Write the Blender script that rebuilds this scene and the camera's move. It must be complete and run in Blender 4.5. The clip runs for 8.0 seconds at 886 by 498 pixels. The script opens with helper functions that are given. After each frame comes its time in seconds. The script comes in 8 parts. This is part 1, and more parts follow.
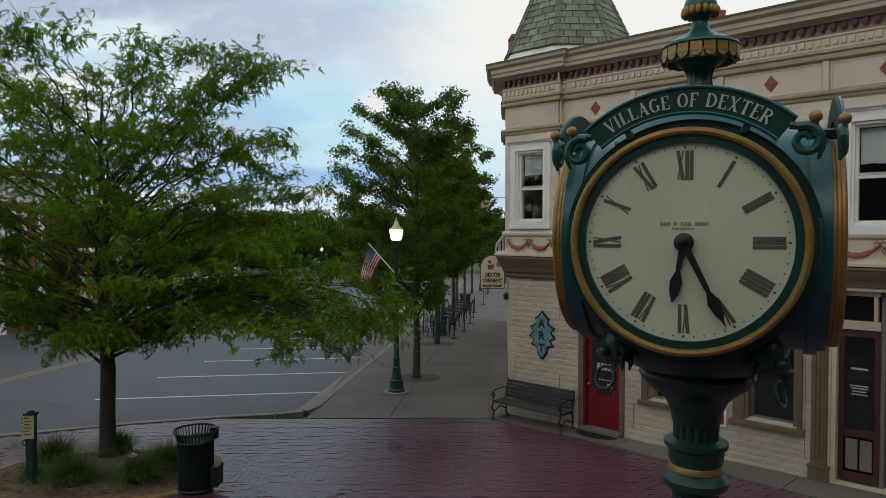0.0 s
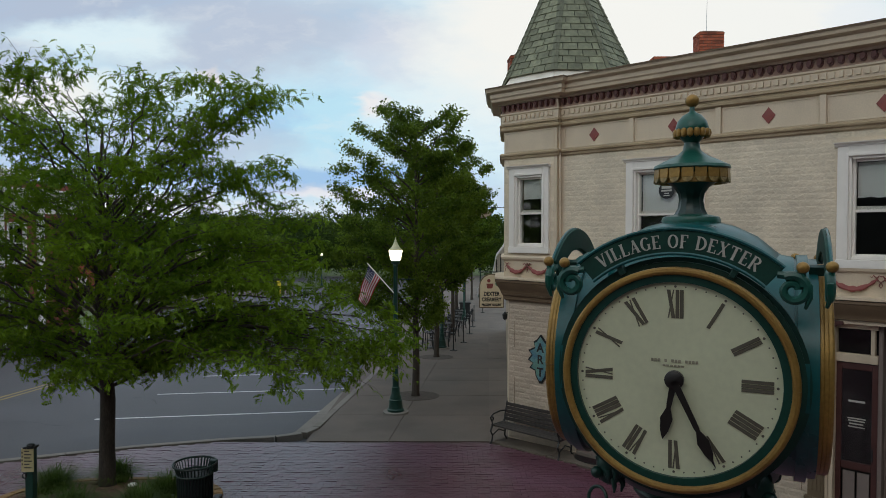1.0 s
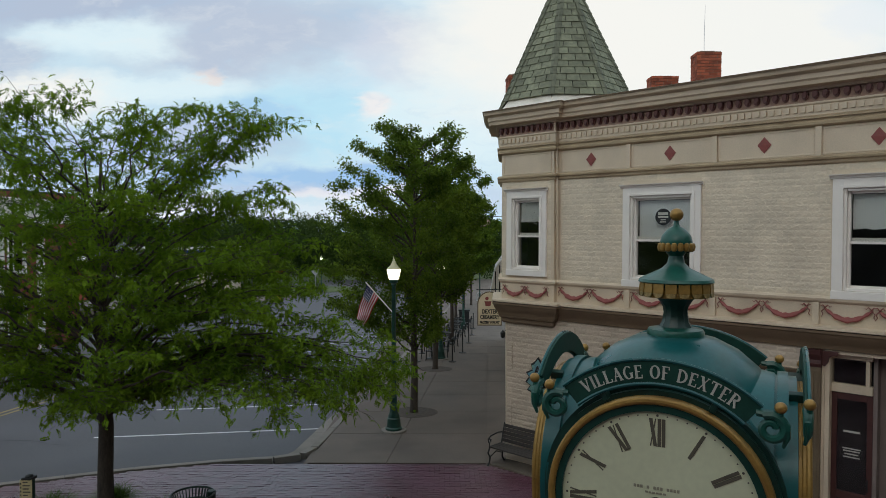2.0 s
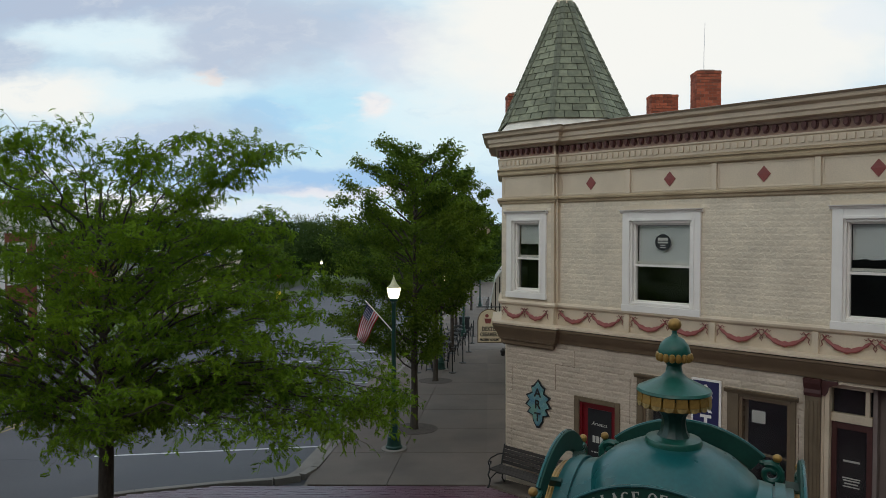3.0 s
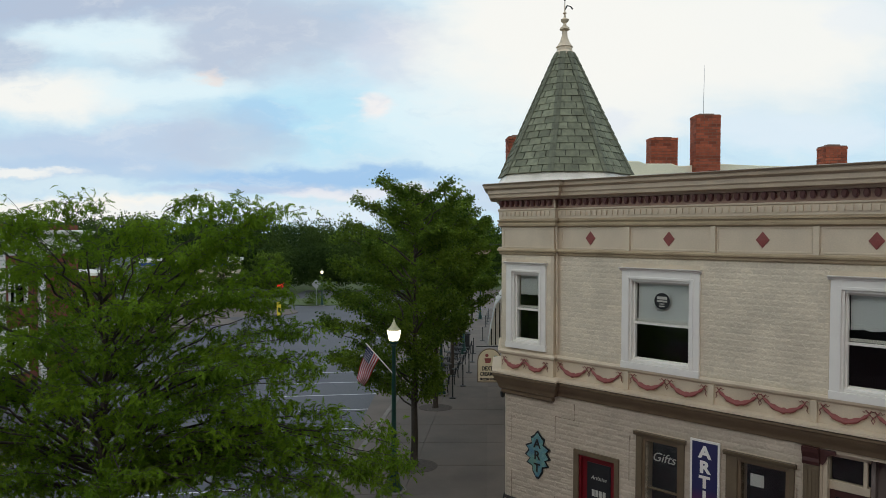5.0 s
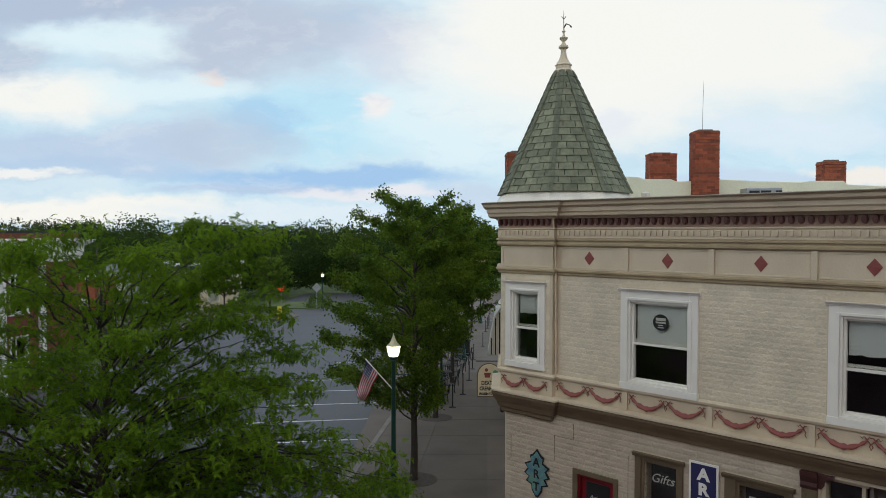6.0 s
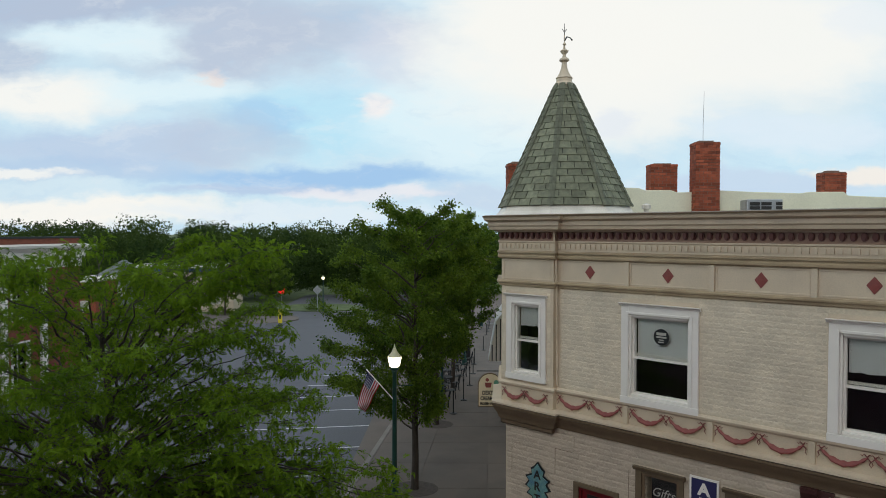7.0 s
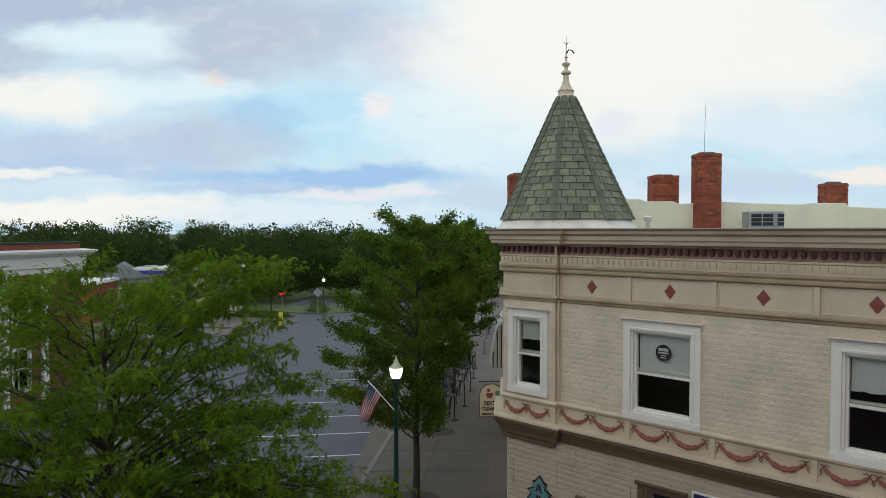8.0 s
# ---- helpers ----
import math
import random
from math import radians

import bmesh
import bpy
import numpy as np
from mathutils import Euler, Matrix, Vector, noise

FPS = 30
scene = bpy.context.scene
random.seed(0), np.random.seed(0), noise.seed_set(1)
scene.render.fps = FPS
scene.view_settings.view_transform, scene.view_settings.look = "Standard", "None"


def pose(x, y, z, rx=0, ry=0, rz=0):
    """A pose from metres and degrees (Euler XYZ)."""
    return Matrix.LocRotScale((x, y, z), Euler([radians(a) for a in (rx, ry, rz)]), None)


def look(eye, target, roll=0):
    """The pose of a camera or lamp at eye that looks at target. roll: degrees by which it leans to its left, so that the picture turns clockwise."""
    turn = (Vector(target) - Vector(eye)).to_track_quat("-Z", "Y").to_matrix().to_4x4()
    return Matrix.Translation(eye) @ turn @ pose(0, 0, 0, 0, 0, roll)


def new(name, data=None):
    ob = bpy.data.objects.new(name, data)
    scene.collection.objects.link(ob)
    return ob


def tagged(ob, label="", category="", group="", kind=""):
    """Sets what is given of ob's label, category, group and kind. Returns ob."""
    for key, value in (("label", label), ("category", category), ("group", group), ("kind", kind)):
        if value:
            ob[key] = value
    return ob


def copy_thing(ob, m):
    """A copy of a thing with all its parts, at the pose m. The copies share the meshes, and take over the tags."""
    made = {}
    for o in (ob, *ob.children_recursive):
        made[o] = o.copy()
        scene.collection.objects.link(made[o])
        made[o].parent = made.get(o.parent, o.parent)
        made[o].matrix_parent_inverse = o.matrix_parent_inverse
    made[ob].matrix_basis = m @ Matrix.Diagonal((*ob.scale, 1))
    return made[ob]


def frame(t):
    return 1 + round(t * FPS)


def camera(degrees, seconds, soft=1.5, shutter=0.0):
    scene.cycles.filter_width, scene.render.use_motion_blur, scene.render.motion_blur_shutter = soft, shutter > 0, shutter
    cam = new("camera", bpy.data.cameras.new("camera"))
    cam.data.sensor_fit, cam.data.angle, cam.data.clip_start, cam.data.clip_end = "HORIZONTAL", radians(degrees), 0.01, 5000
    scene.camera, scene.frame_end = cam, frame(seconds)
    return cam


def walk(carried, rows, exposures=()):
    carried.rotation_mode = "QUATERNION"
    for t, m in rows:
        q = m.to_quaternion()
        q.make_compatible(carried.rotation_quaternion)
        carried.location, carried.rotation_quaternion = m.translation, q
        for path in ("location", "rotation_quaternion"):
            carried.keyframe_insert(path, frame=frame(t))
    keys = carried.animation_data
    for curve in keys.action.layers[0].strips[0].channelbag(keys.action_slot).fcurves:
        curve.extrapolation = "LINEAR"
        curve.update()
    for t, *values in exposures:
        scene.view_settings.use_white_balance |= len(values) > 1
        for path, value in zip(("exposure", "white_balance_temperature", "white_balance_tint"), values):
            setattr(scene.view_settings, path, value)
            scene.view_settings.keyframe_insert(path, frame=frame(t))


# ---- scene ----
cam = camera(66.0, 8.0, soft=0.6)
METRES, EYE, TILT, LEAN, TURN = 3.67, 4.236, -1.6, 0.0, 0.0
ROWS = [
    (0.0, 0.0, 0.0, 0.0, -0.0, 0.0, -0.0),
    (0.5, 0.0043, -0.0007, 0.0673, -0.0, 0.04, -0.02),
    (1.0, 0.0059, -0.0114, 0.1404, -0.0, 0.08, -0.05),
    (1.5, 0.0154, -0.0238, 0.2105, 0.0, 0.1, -0.1),
    (3.0, 0.0221, -0.0277, 0.4104, 0.03, 0.12, -0.05),
    (3.5, 0.0219, -0.0352, 0.4866, 0.01, 0.17, -0.08),
    (4.0, 0.0222, -0.0367, 0.5658, 0.04, 0.17, -0.1),
    (4.5, 0.0208, -0.0397, 0.644, 0.05, 0.16, -0.14),
    (6.0, 0.0325, -0.049, 0.8315, 0.12, 0.17, -0.08),
    (6.5, 0.0327, -0.054, 0.869, 0.14, 0.18, -0.08),
    (7.0, 0.0291, -0.0597, 0.9091, 0.16, 0.19, -0.08),
    (7.5, 0.0245, -0.0641, 0.9483, 0.17, 0.18, -0.09),
    (8.0, 0.0197, -0.0596, 0.9939, 0.18, 0.16, -0.08),
]
walk(cam, [(t, pose(0, 0, EYE, TILT, LEAN, TURN) @ pose(METRES * x, METRES * y, METRES * z, 90 + pitch, roll, yaw)) for t, x, y, z, yaw, pitch, roll in ROWS],
     exposures=[(0.0, -0.08), (1.5, -0.06), (4.5, -0.03), (8.0, -0.03)])

# ------------------------------------------------------------------ world and light
SUN_EL, SUN_AZ = 32.0, 205.0      # elevation, and azimuth measured from +y towards +x


def world_sky():
    w = bpy.data.worlds.new("evening_sky")
    scene.world = w
    w.use_nodes = True
    nt = w.node_tree
    nt.nodes.clear()
    N, L = nt.nodes.new, nt.links.new
    out, bg = N("ShaderNodeOutputWorld"), N("ShaderNodeBackground")
    sky = N("ShaderNodeTexSky")
    sky.sky_type, sky.sun_disc = "NISHITA", False
    sky.sun_elevation, sky.sun_rotation = radians(SUN_EL), radians(SUN_AZ)
    sky.air_density, sky.dust_density = 1.0, 1.5
    tc, sep = N("ShaderNodeTexCoord"), N("ShaderNodeSeparateXYZ")
    L(tc.outputs["Generated"], sep.inputs[0])

    def math_node(op, a, b=None, clamp=False):
        n = N("ShaderNodeMath")
        n.operation, n.use_clamp = op, clamp
        for i, v in enumerate((a, b)):
            if v is None:
                continue
            if isinstance(v, (int, float)):
                n.inputs[i].default_value = v
            else:
                L(v, n.inputs[i])
        return n.outputs[0]

    def mixed(fac, a, b):
        n = N("ShaderNodeMix")
        n.data_type = "RGBA"
        for i, v in ((0, fac), (6, a), (7, b)):
            if isinstance(v, (int, float)):
                n.inputs[i].default_value = v
            elif isinstance(v, tuple):
                n.inputs[i].default_value = (*v, 1)
            else:
                L(v, n.inputs[i])
        return n.outputs[2]

    def ramp(fac, lo, hi):
        n = N("ShaderNodeMapRange")
        n.interpolation_type = "SMOOTHSTEP"
        n.inputs[1].default_value, n.inputs[2].default_value = lo, hi
        L(fac, n.inputs[0])
        return n.outputs[0]


    def cloud_noise(scale, detail, rough, shift, distort=0.0):
        mp = N("ShaderNodeMapping")
        mp.inputs["Location"].default_value = shift
        mp.inputs["Scale"].default_value = (1.0, 1.0, 2.3)
        L(tc.outputs["Generated"], mp.inputs[0])
        n = N("ShaderNodeTexNoise")
        n.inputs["Scale"].default_value, n.inputs["Detail"].default_value = scale, detail
        n.inputs["Roughness"].default_value, n.inputs["Distortion"].default_value = rough, distort
        L(mp.outputs[0], n.inputs["Vector"])
        return n.outputs[0]

    cover = cloud_noise(2.6, 6, 0.52, (3.1, 1.7, 0.4), 0.35)
    shade = cloud_noise(2.2, 6, 0.5, (7.3, 4.4, 2), 0.5)
    wisps = cloud_noise(6.5, 7, 0.55, (1.3, 9.4, 5), 0.3)
    clear = N("ShaderNodeVectorMath")
    clear.operation = "SCALE"
    L(sky.outputs[0], clear.inputs[0])
    clear.inputs["Scale"].default_value = SKY_CLEAR
    pale = mixed(0.6, clear.outputs[0], (0.41, 0.64, 0.775))
    mix_cover = math_node("ADD", math_node("MULTIPLY", cover, 0.75), math_node("MULTIPLY", wisps, 0.25))
    lower = math_node("MULTIPLY", math_node("SUBTRACT", 0.24, sep.outputs[2]), 0.50)
    thick = ramp(math_node("ADD", math_node("ADD", math_node("MULTIPLY", shade, 0.75), math_node("MULTIPLY", wisps, 0.25)), lower), 0.45, 0.60)
    cloud = mixed(thick, CLOUD_LIT, CLOUD_GREY)
    seen = mixed(ramp(mix_cover, 0.41, 0.54), pale, cloud)
    # clouds of the evening sky ahead, in the plane one unit in front of the walk (across, up), edges torn by two noises
    plane = N("ShaderNodeCombineXYZ")
    ahead = math_node("MAXIMUM", sep.outputs[1], 0.05)
    L(math_node("DIVIDE", sep.outputs[0], ahead), plane.inputs[0])
    L(math_node("DIVIDE", sep.outputs[2], ahead), plane.inputs[1])

    def tear(vec, scale, stretch, detail, rough, amount, shift):
        mp = N("ShaderNodeMapping")
        mp.inputs["Scale"].default_value, mp.inputs["Location"].default_value = (1.0, stretch, 1.0), shift
        L(plane.outputs[0], mp.inputs[0])
        n = N("ShaderNodeTexNoise")
        n.inputs["Scale"].default_value, n.inputs["Detail"].default_value, n.inputs["Roughness"].default_value = scale, detail, rough
        L(mp.outputs[0], n.inputs["Vector"])
        off, mul, add = N("ShaderNodeVectorMath"), N("ShaderNodeVectorMath"), N("ShaderNodeVectorMath")
        off.operation, mul.operation, add.operation = "SUBTRACT", "MULTIPLY", "ADD"
        off.inputs[1].default_value, mul.inputs[1].default_value = (0.5, 0.5, 0.5), amount
        L(n.outputs["Color"], off.inputs[0]), L(off.outputs[0], mul.inputs[0]), L(mul.outputs[0], add.inputs[0]), L(vec, add.inputs[1])
        return add.outputs[0]

    torn = tear(plane.outputs[0], 5.0, 2.2, 5, 0.55, (0.22, 0.075, 0), (0.3, 0.1, 0))
    torn = tear(torn, 19.0, 1.9, 5, 0.6, (0.065, 0.028, 0), (2.2, 0.7, 0))

    def bank(across, up, wide, high, colour, amount, inner=0.45):
        nonlocal seen
        d, m, ln = N("ShaderNodeVectorMath"), N("ShaderNodeVectorMath"), N("ShaderNodeVectorMath")
        d.operation, m.operation, ln.operation = "SUBTRACT", "MULTIPLY", "LENGTH"
        d.inputs[1].default_value, m.inputs[1].default_value = (across, up, 0), (1 / wide, 1 / high, 0)
        L(torn, d.inputs[0]), L(d.outputs[0], m.inputs[0]), L(m.outputs[0], ln.inputs[0])
        cover_ = math_node("SUBTRACT", 1.0, ramp(ln.outputs["Value"], inner, 1.25))
        seen = mixed(math_node("MULTIPLY", cover_, amount), seen, tuple(c * CLOUD_GAIN for c in colour))

    for row in CLOUD_BANKS:
        bank(*row)
    # small tufts and streaks inside the banks
    mp = N("ShaderNodeMapping")
    mp.inputs["Scale"].default_value = (1.0, 2.6, 1.0)
    L(torn, mp.inputs[0])
    tufts = N("ShaderNodeTexNoise")
    tufts.inputs["Scale"].default_value, tufts.inputs["Detail"].default_value, tufts.inputs["Roughness"].default_value = 9.0, 7, 0.62
    L(mp.outputs[0], tufts.inputs["Vector"])
    seen = mixed(math_node("MULTIPLY", ramp(tufts.outputs[0], 0.50, 0.72), 0.30), seen, (0.72, 0.74, 0.74))
    seen = mixed(math_node("MULTIPLY", math_node("SUBTRACT", 1.0, ramp(tufts.outputs[0], 0.30, 0.50)), 0.22), seen, (0.33, 0.50, 0.68))
    for row in GLARE_BANKS:
        bank(*row)
    L(seen, bg.inputs[0])
    bg.inputs[1].default_value = SKY_GAIN
    L(bg.outputs[0], out.inputs[0])


SKY_CLEAR, SKY_GAIN = 0.12, 1.22
CLOUD_LIT, CLOUD_GREY, CLOUD_GAIN = (0.68, 0.705, 0.715), (0.39, 0.46, 0.55), 0.85
GREY, LILAC, BLUE, CYAN, MILK, WARM = (0.45, 0.53, 0.67), (0.50, 0.575, 0.70), (0.34, 0.55, 0.82), (0.47, 0.77, 0.92), (0.75, 0.90, 0.95), (0.92, 0.92, 0.88)
# across, up, half width, half height, colour, strength
CLOUD_BANKS = [
    (0.0, 0.20, 1.15, 0.42, (0.60, 0.79, 0.90), 0.9),
    (-0.19, 0.16, 0.17, 0.06, CYAN, 0.75), (-0.27, 0.165, 0.06, 0.035, BLUE, 0.5), (0.03, 0.17, 0.17, 0.10, MILK, 0.8),
    (-0.33, 0.28, 0.19, 0.065, LILAC, 0.95), (-0.17, 0.30, 0.19, 0.05, LILAC, 0.7), (-0.07, 0.27, 0.10, 0.05, (0.66, 0.70, 0.80), 0.7),
    (-0.55, 0.34, 0.30, 0.045, GREY, 0.95), (-0.66, 0.26, 0.11, 0.05, GREY, 0.8), (-0.48, 0.285, 0.12, 0.035, MILK, 0.9),
    (-0.58, 0.20, 0.16, 0.04, WARM, 0.95), (-0.40, 0.215, 0.12, 0.035, MILK, 0.8),
    (-0.50, 0.125, 0.26, 0.036, (0.50, 0.61, 0.78), 0.8), (-0.33, 0.13, 0.12, 0.045, LILAC, 0.5), (-0.54, 0.088, 0.24, 0.022, (0.46, 0.60, 0.79), 0.75),
    (-0.35, 0.235, 0.026, 0.016, (0.86, 0.72, 0.66), 0.6), (-0.10, 0.185, 0.045, 0.022, (0.93, 0.87, 0.85), 0.8),
    (-0.18, 0.080, 0.24, 0.020, BLUE, 0.9), (-0.28, 0.060, 0.17, 0.011, (0.45, 0.58, 0.78), 0.8), (0.06, 0.052, 0.14, 0.022, (0.55, 0.66, 0.81), 0.7),
    (-0.63, 0.080, 0.07, 0.009, WARM, 0.85), (-0.12, 0.052, 0.12, 0.011, (0.88, 0.84, 0.86), 0.7), (-0.56, 0.058, 0.16, 0.014, (0.66, 0.80, 0.88), 0.7),
    (-0.54, 0.028, 0.32, 0.022, (0.94, 0.92, 0.86), 0.95), (-0.22, 0.026, 0.24, 0.014, (0.74, 0.84, 0.91), 0.85),
]
GLARE_BANKS = [
    (0.19, 0.29, 0.25, 0.15, WARM, 1.0), (0.46, 0.28, 0.27, 0.11, WARM, 0.95), (0.27, 0.17, 0.14, 0.06, WARM, 0.8),
    (0.24, 0.155, 0.045, 0.022, (0.74, 0.80, 0.88), 0.6), (0.51, 0.15, 0.15, 0.032, (0.74, 0.84, 0.92), 0.8), (0.60, 0.31, 0.07, 0.03, (0.80, 0.86, 0.91), 0.6),
    (0.44, 0.068, 0.17, 0.024, (0.56, 0.68, 0.83), 0.8), (0.60, 0.085, 0.07, 0.015, (0.94, 0.86, 0.77), 0.8), (0.30, 0.04, 0.14, 0.02, (0.70, 0.80, 0.89), 0.7),
]
world_sky()
sun_data = bpy.data.lights.new("sun", "SUN")
sun_data.energy, sun_data.angle, sun_data.color = 0.18, radians(25), (1.0, 0.93, 0.84)
sun = new("sun", sun_data)
az, el = radians(SUN_AZ), radians(SUN_EL)
sun.matrix_world = look((40 * math.sin(az) * math.cos(el), 40 * math.cos(az) * math.cos(el), 40 * math.sin(el)), (0, 0, 0))

# ------------------------------------------------------------------ mesh helpers


class Shape:
    """Collects vertices and faces of one mesh."""

    def __init__(self):
        self.v, self.f = [], []

    def add(self, verts, faces, m=None):
        n = len(self.v)
        self.v += [tuple(m @ Vector(p)) for p in verts] if m else [tuple(p) for p in verts]
        self.f += [tuple(i + n for i in q) for q in faces]
        return self

    def box(self, x0, x1, y0, y1, z0, z1, m=None):
        v = [(x0, y0, z0), (x1, y0, z0), (x1, y1, z0), (x0, y1, z0), (x0, y0, z1), (x1, y0, z1), (x1, y1, z1), (x0, y1, z1)]
        return self.add(v, [(0, 3, 2, 1), (4, 5, 6, 7), (0, 1, 5, 4), (1, 2, 6, 5), (2, 3, 7, 6), (3, 0, 4, 7)], m)

    def lathe(self, profile, n=24, m=None, flute=0.0, flutes=0):
        """profile: (radius, z) from the bottom up."""
        v, f = [], []
        for r, z in profile:
            for k in range(n):
                a = 2 * math.pi * k / n
                q = r * (1 - flute * (0.5 + 0.5 * math.cos(flutes * a))) if flutes else r
                v.append((q * math.cos(a), q * math.sin(a), z))
        for i in range(len(profile) - 1):
            for k in range(n):
                a, b = i * n + k, i * n + (k + 1) % n
                f.append((a, b, b + n, a + n))
        f.append(tuple(reversed(range(n))))
        f.append(tuple(range((len(profile) - 1) * n, len(profile) * n)))
        return self.add(v, f, m)

    def tube(self, pts, radii, n=8, flat=1.0):
        pts = [Vector(p) for p in pts]
        if isinstance(radii, (int, float)):
            radii = [radii] * len(pts)
        v, f, side = [], [], None
        for i, p in enumerate(pts):
            t = (pts[min(i + 1, len(pts) - 1)] - pts[max(i - 1, 0)]).normalized()
            if side is None:
                side = t.orthogonal().normalized()
            side = (side - t * side.dot(t)).normalized()
            other = t.cross(side)
            for k in range(n):
                a = 2 * math.pi * k / n
                v.append(p + (side * math.cos(a) + other * math.sin(a) * flat) * radii[i])
        for i in range(len(pts) - 1):
            for k in range(n):
                a, b = i * n + k, i * n + (k + 1) % n
                f.append((a, b, b + n, a + n))
        f.append(tuple(reversed(range(n))))
        f.append(tuple(range((len(pts) - 1) * n, len(pts) * n)))
        return self.add(v, f)

    def slab(self, poly, y0, y1, m=None):
        """A polygon in x, z (anticlockwise seen from -y), extruded along y."""
        n = len(poly)
        v = [(x, y0, z) for x, z in poly] + [(x, y1, z) for x, z in poly]
        f = [tuple(range(n)), tuple(reversed(range(n, 2 * n)))]
        f += [((i + 1) % n, i, i + n, (i + 1) % n + n) for i in range(n)]
        return self.add(v, f, m)

    def plate(self, poly, z0, z1, m=None):
        """A polygon in x, y (anticlockwise from above), extruded along z."""
        n = len(poly)
        v = [(x, y, z0) for x, y in poly] + [(x, y, z1) for x, y in poly]
        f = [tuple(reversed(range(n))), tuple(range(n, 2 * n))]
        f += [(i, (i + 1) % n, (i + 1) % n + n, i + n) for i in range(n)]
        return self.add(v, f, m)

    def ring(self, r0, r1, y0, y1, n=48, m=None):
        """A flat ring in x, z between two radii, thick along y."""
        v = []
        for r, y in ((r0, y0), (r1, y0), (r1, y1), (r0, y1)):
            v += [(r * math.cos(2 * math.pi * k / n), y, r * math.sin(2 * math.pi * k / n)) for k in range(n)]
        f = [(a * n + k, a * n + (k + 1) % n, b * n + (k + 1) % n, b * n + k) for a, b in ((0, 1), (1, 2), (2, 3), (3, 0)) for k in range(n)]
        return self.add(v, f, m)

    def run(self, plan, profile):
        """A moulding: profile of (outwards, z) swept along plan, a line of (x, y) whose outer side is on its left."""
        cols = []
        for i, p in enumerate(plan):
            p = Vector(p)
            d0 = (p - Vector(plan[i - 1])).normalized() if i else None
            d1 = (Vector(plan[i + 1]) - p).normalized() if i < len(plan) - 1 else None
            n0, n1 = [Vector((-d.y, d.x)) if d else None for d in (d0, d1)]
            if n0 and n1:
                mit = (n0 + n1) / (1 + n0.dot(n1))
            else:
                mit = n0 or n1
            cols.append([(p.x + mit.x * o, p.y + mit.y * o, z) for o, z in profile])
        n = len(profile)
        v = [q for c in cols for q in c]
        f = []
        for i in range(len(plan) - 1):
            for k in range(n):
                a, b = i * n + k, i * n + (k + 1) % n
                f.append((a, a + n, b + n, b))
        f += [tuple(range(n)), tuple(reversed(range((len(plan) - 1) * n, len(plan) * n)))]
        return self.add(v, f)


def to_mesh(name, shape, bevel=0.0, smooth=False, angle=35):
    me = bpy.data.meshes.new(name)
    me.from_pydata(shape.v, [], shape.f)
    bm = bmesh.new()
    bm.from_mesh(me)
    if len(bm.faces) < 20000:
        bmesh.ops.recalc_face_normals(bm, faces=bm.faces)
    if bevel:
        edges = [e for e in bm.edges if len(e.link_faces) == 2 and e.calc_face_angle(0) > radians(40)]
        bmesh.ops.bevel(bm, geom=edges, offset=bevel, segments=2, profile=0.6, affect="EDGES", clamp_overlap=True)
    if smooth:
        for q in bm.faces:
            q.smooth = True
        for e in bm.edges:
            e.smooth = len(e.link_faces) == 2 and e.calc_face_angle(0) < radians(angle)
    bm.to_mesh(me)
    bm.free()
    me.update()
    return me


def array_mesh(name, verts, sides, smooth=False):
    """A mesh from numpy arrays of vertices and of three- or four-sided faces."""
    me = bpy.data.meshes.new(name)
    verts, sides = np.asarray(verts, np.float32), np.asarray(sides, np.int32)
    k = sides.shape[1]
    me.vertices.add(len(verts))
    me.vertices.foreach_set("co", verts.ravel())
    me.loops.add(sides.size)
    me.loops.foreach_set("vertex_index", sides.ravel())
    me.polygons.add(len(sides))
    me.polygons.foreach_set("loop_start", np.arange(0, sides.size, k, dtype=np.int32))
    me.update(calc_edges=True)
    me.polygons.foreach_set("use_smooth", np.full(len(sides), smooth))
    return me


def thing(name, label, category, m=None, group="", kind=""):
    ob = new(name)
    ob.empty_display_size = 0.2
    if m is not None:
        ob.matrix_world = m
    return tagged(ob, label, category, group, kind)


def part(name, shape, material, parent, label="", bevel=0.0, smooth=False, m=None, angle=35):
    """One mesh object under a thing or a part. shape: a Shape or a ready mesh."""
    me = shape if isinstance(shape, bpy.types.Mesh) else to_mesh(name, shape, bevel, smooth, angle)
    if material and not me.materials:
        me.materials.append(material)
    ob = new(name, me)
    ob.parent = parent
    if m is not None:
        ob.matrix_basis = m
    if label:
        ob["label"] = label
    return ob


def solid(name, shape, material, label, category, m=None, bevel=0.0, smooth=False, group="", kind=""):
    """A thing that is one mesh."""
    me = shape if isinstance(shape, bpy.types.Mesh) else to_mesh(name, shape, bevel, smooth)
    if material and not me.materials:
        me.materials.append(material)
    ob = new(name, me)
    if m is not None:
        ob.matrix_world = m
    return tagged(ob, label, category, group, kind)


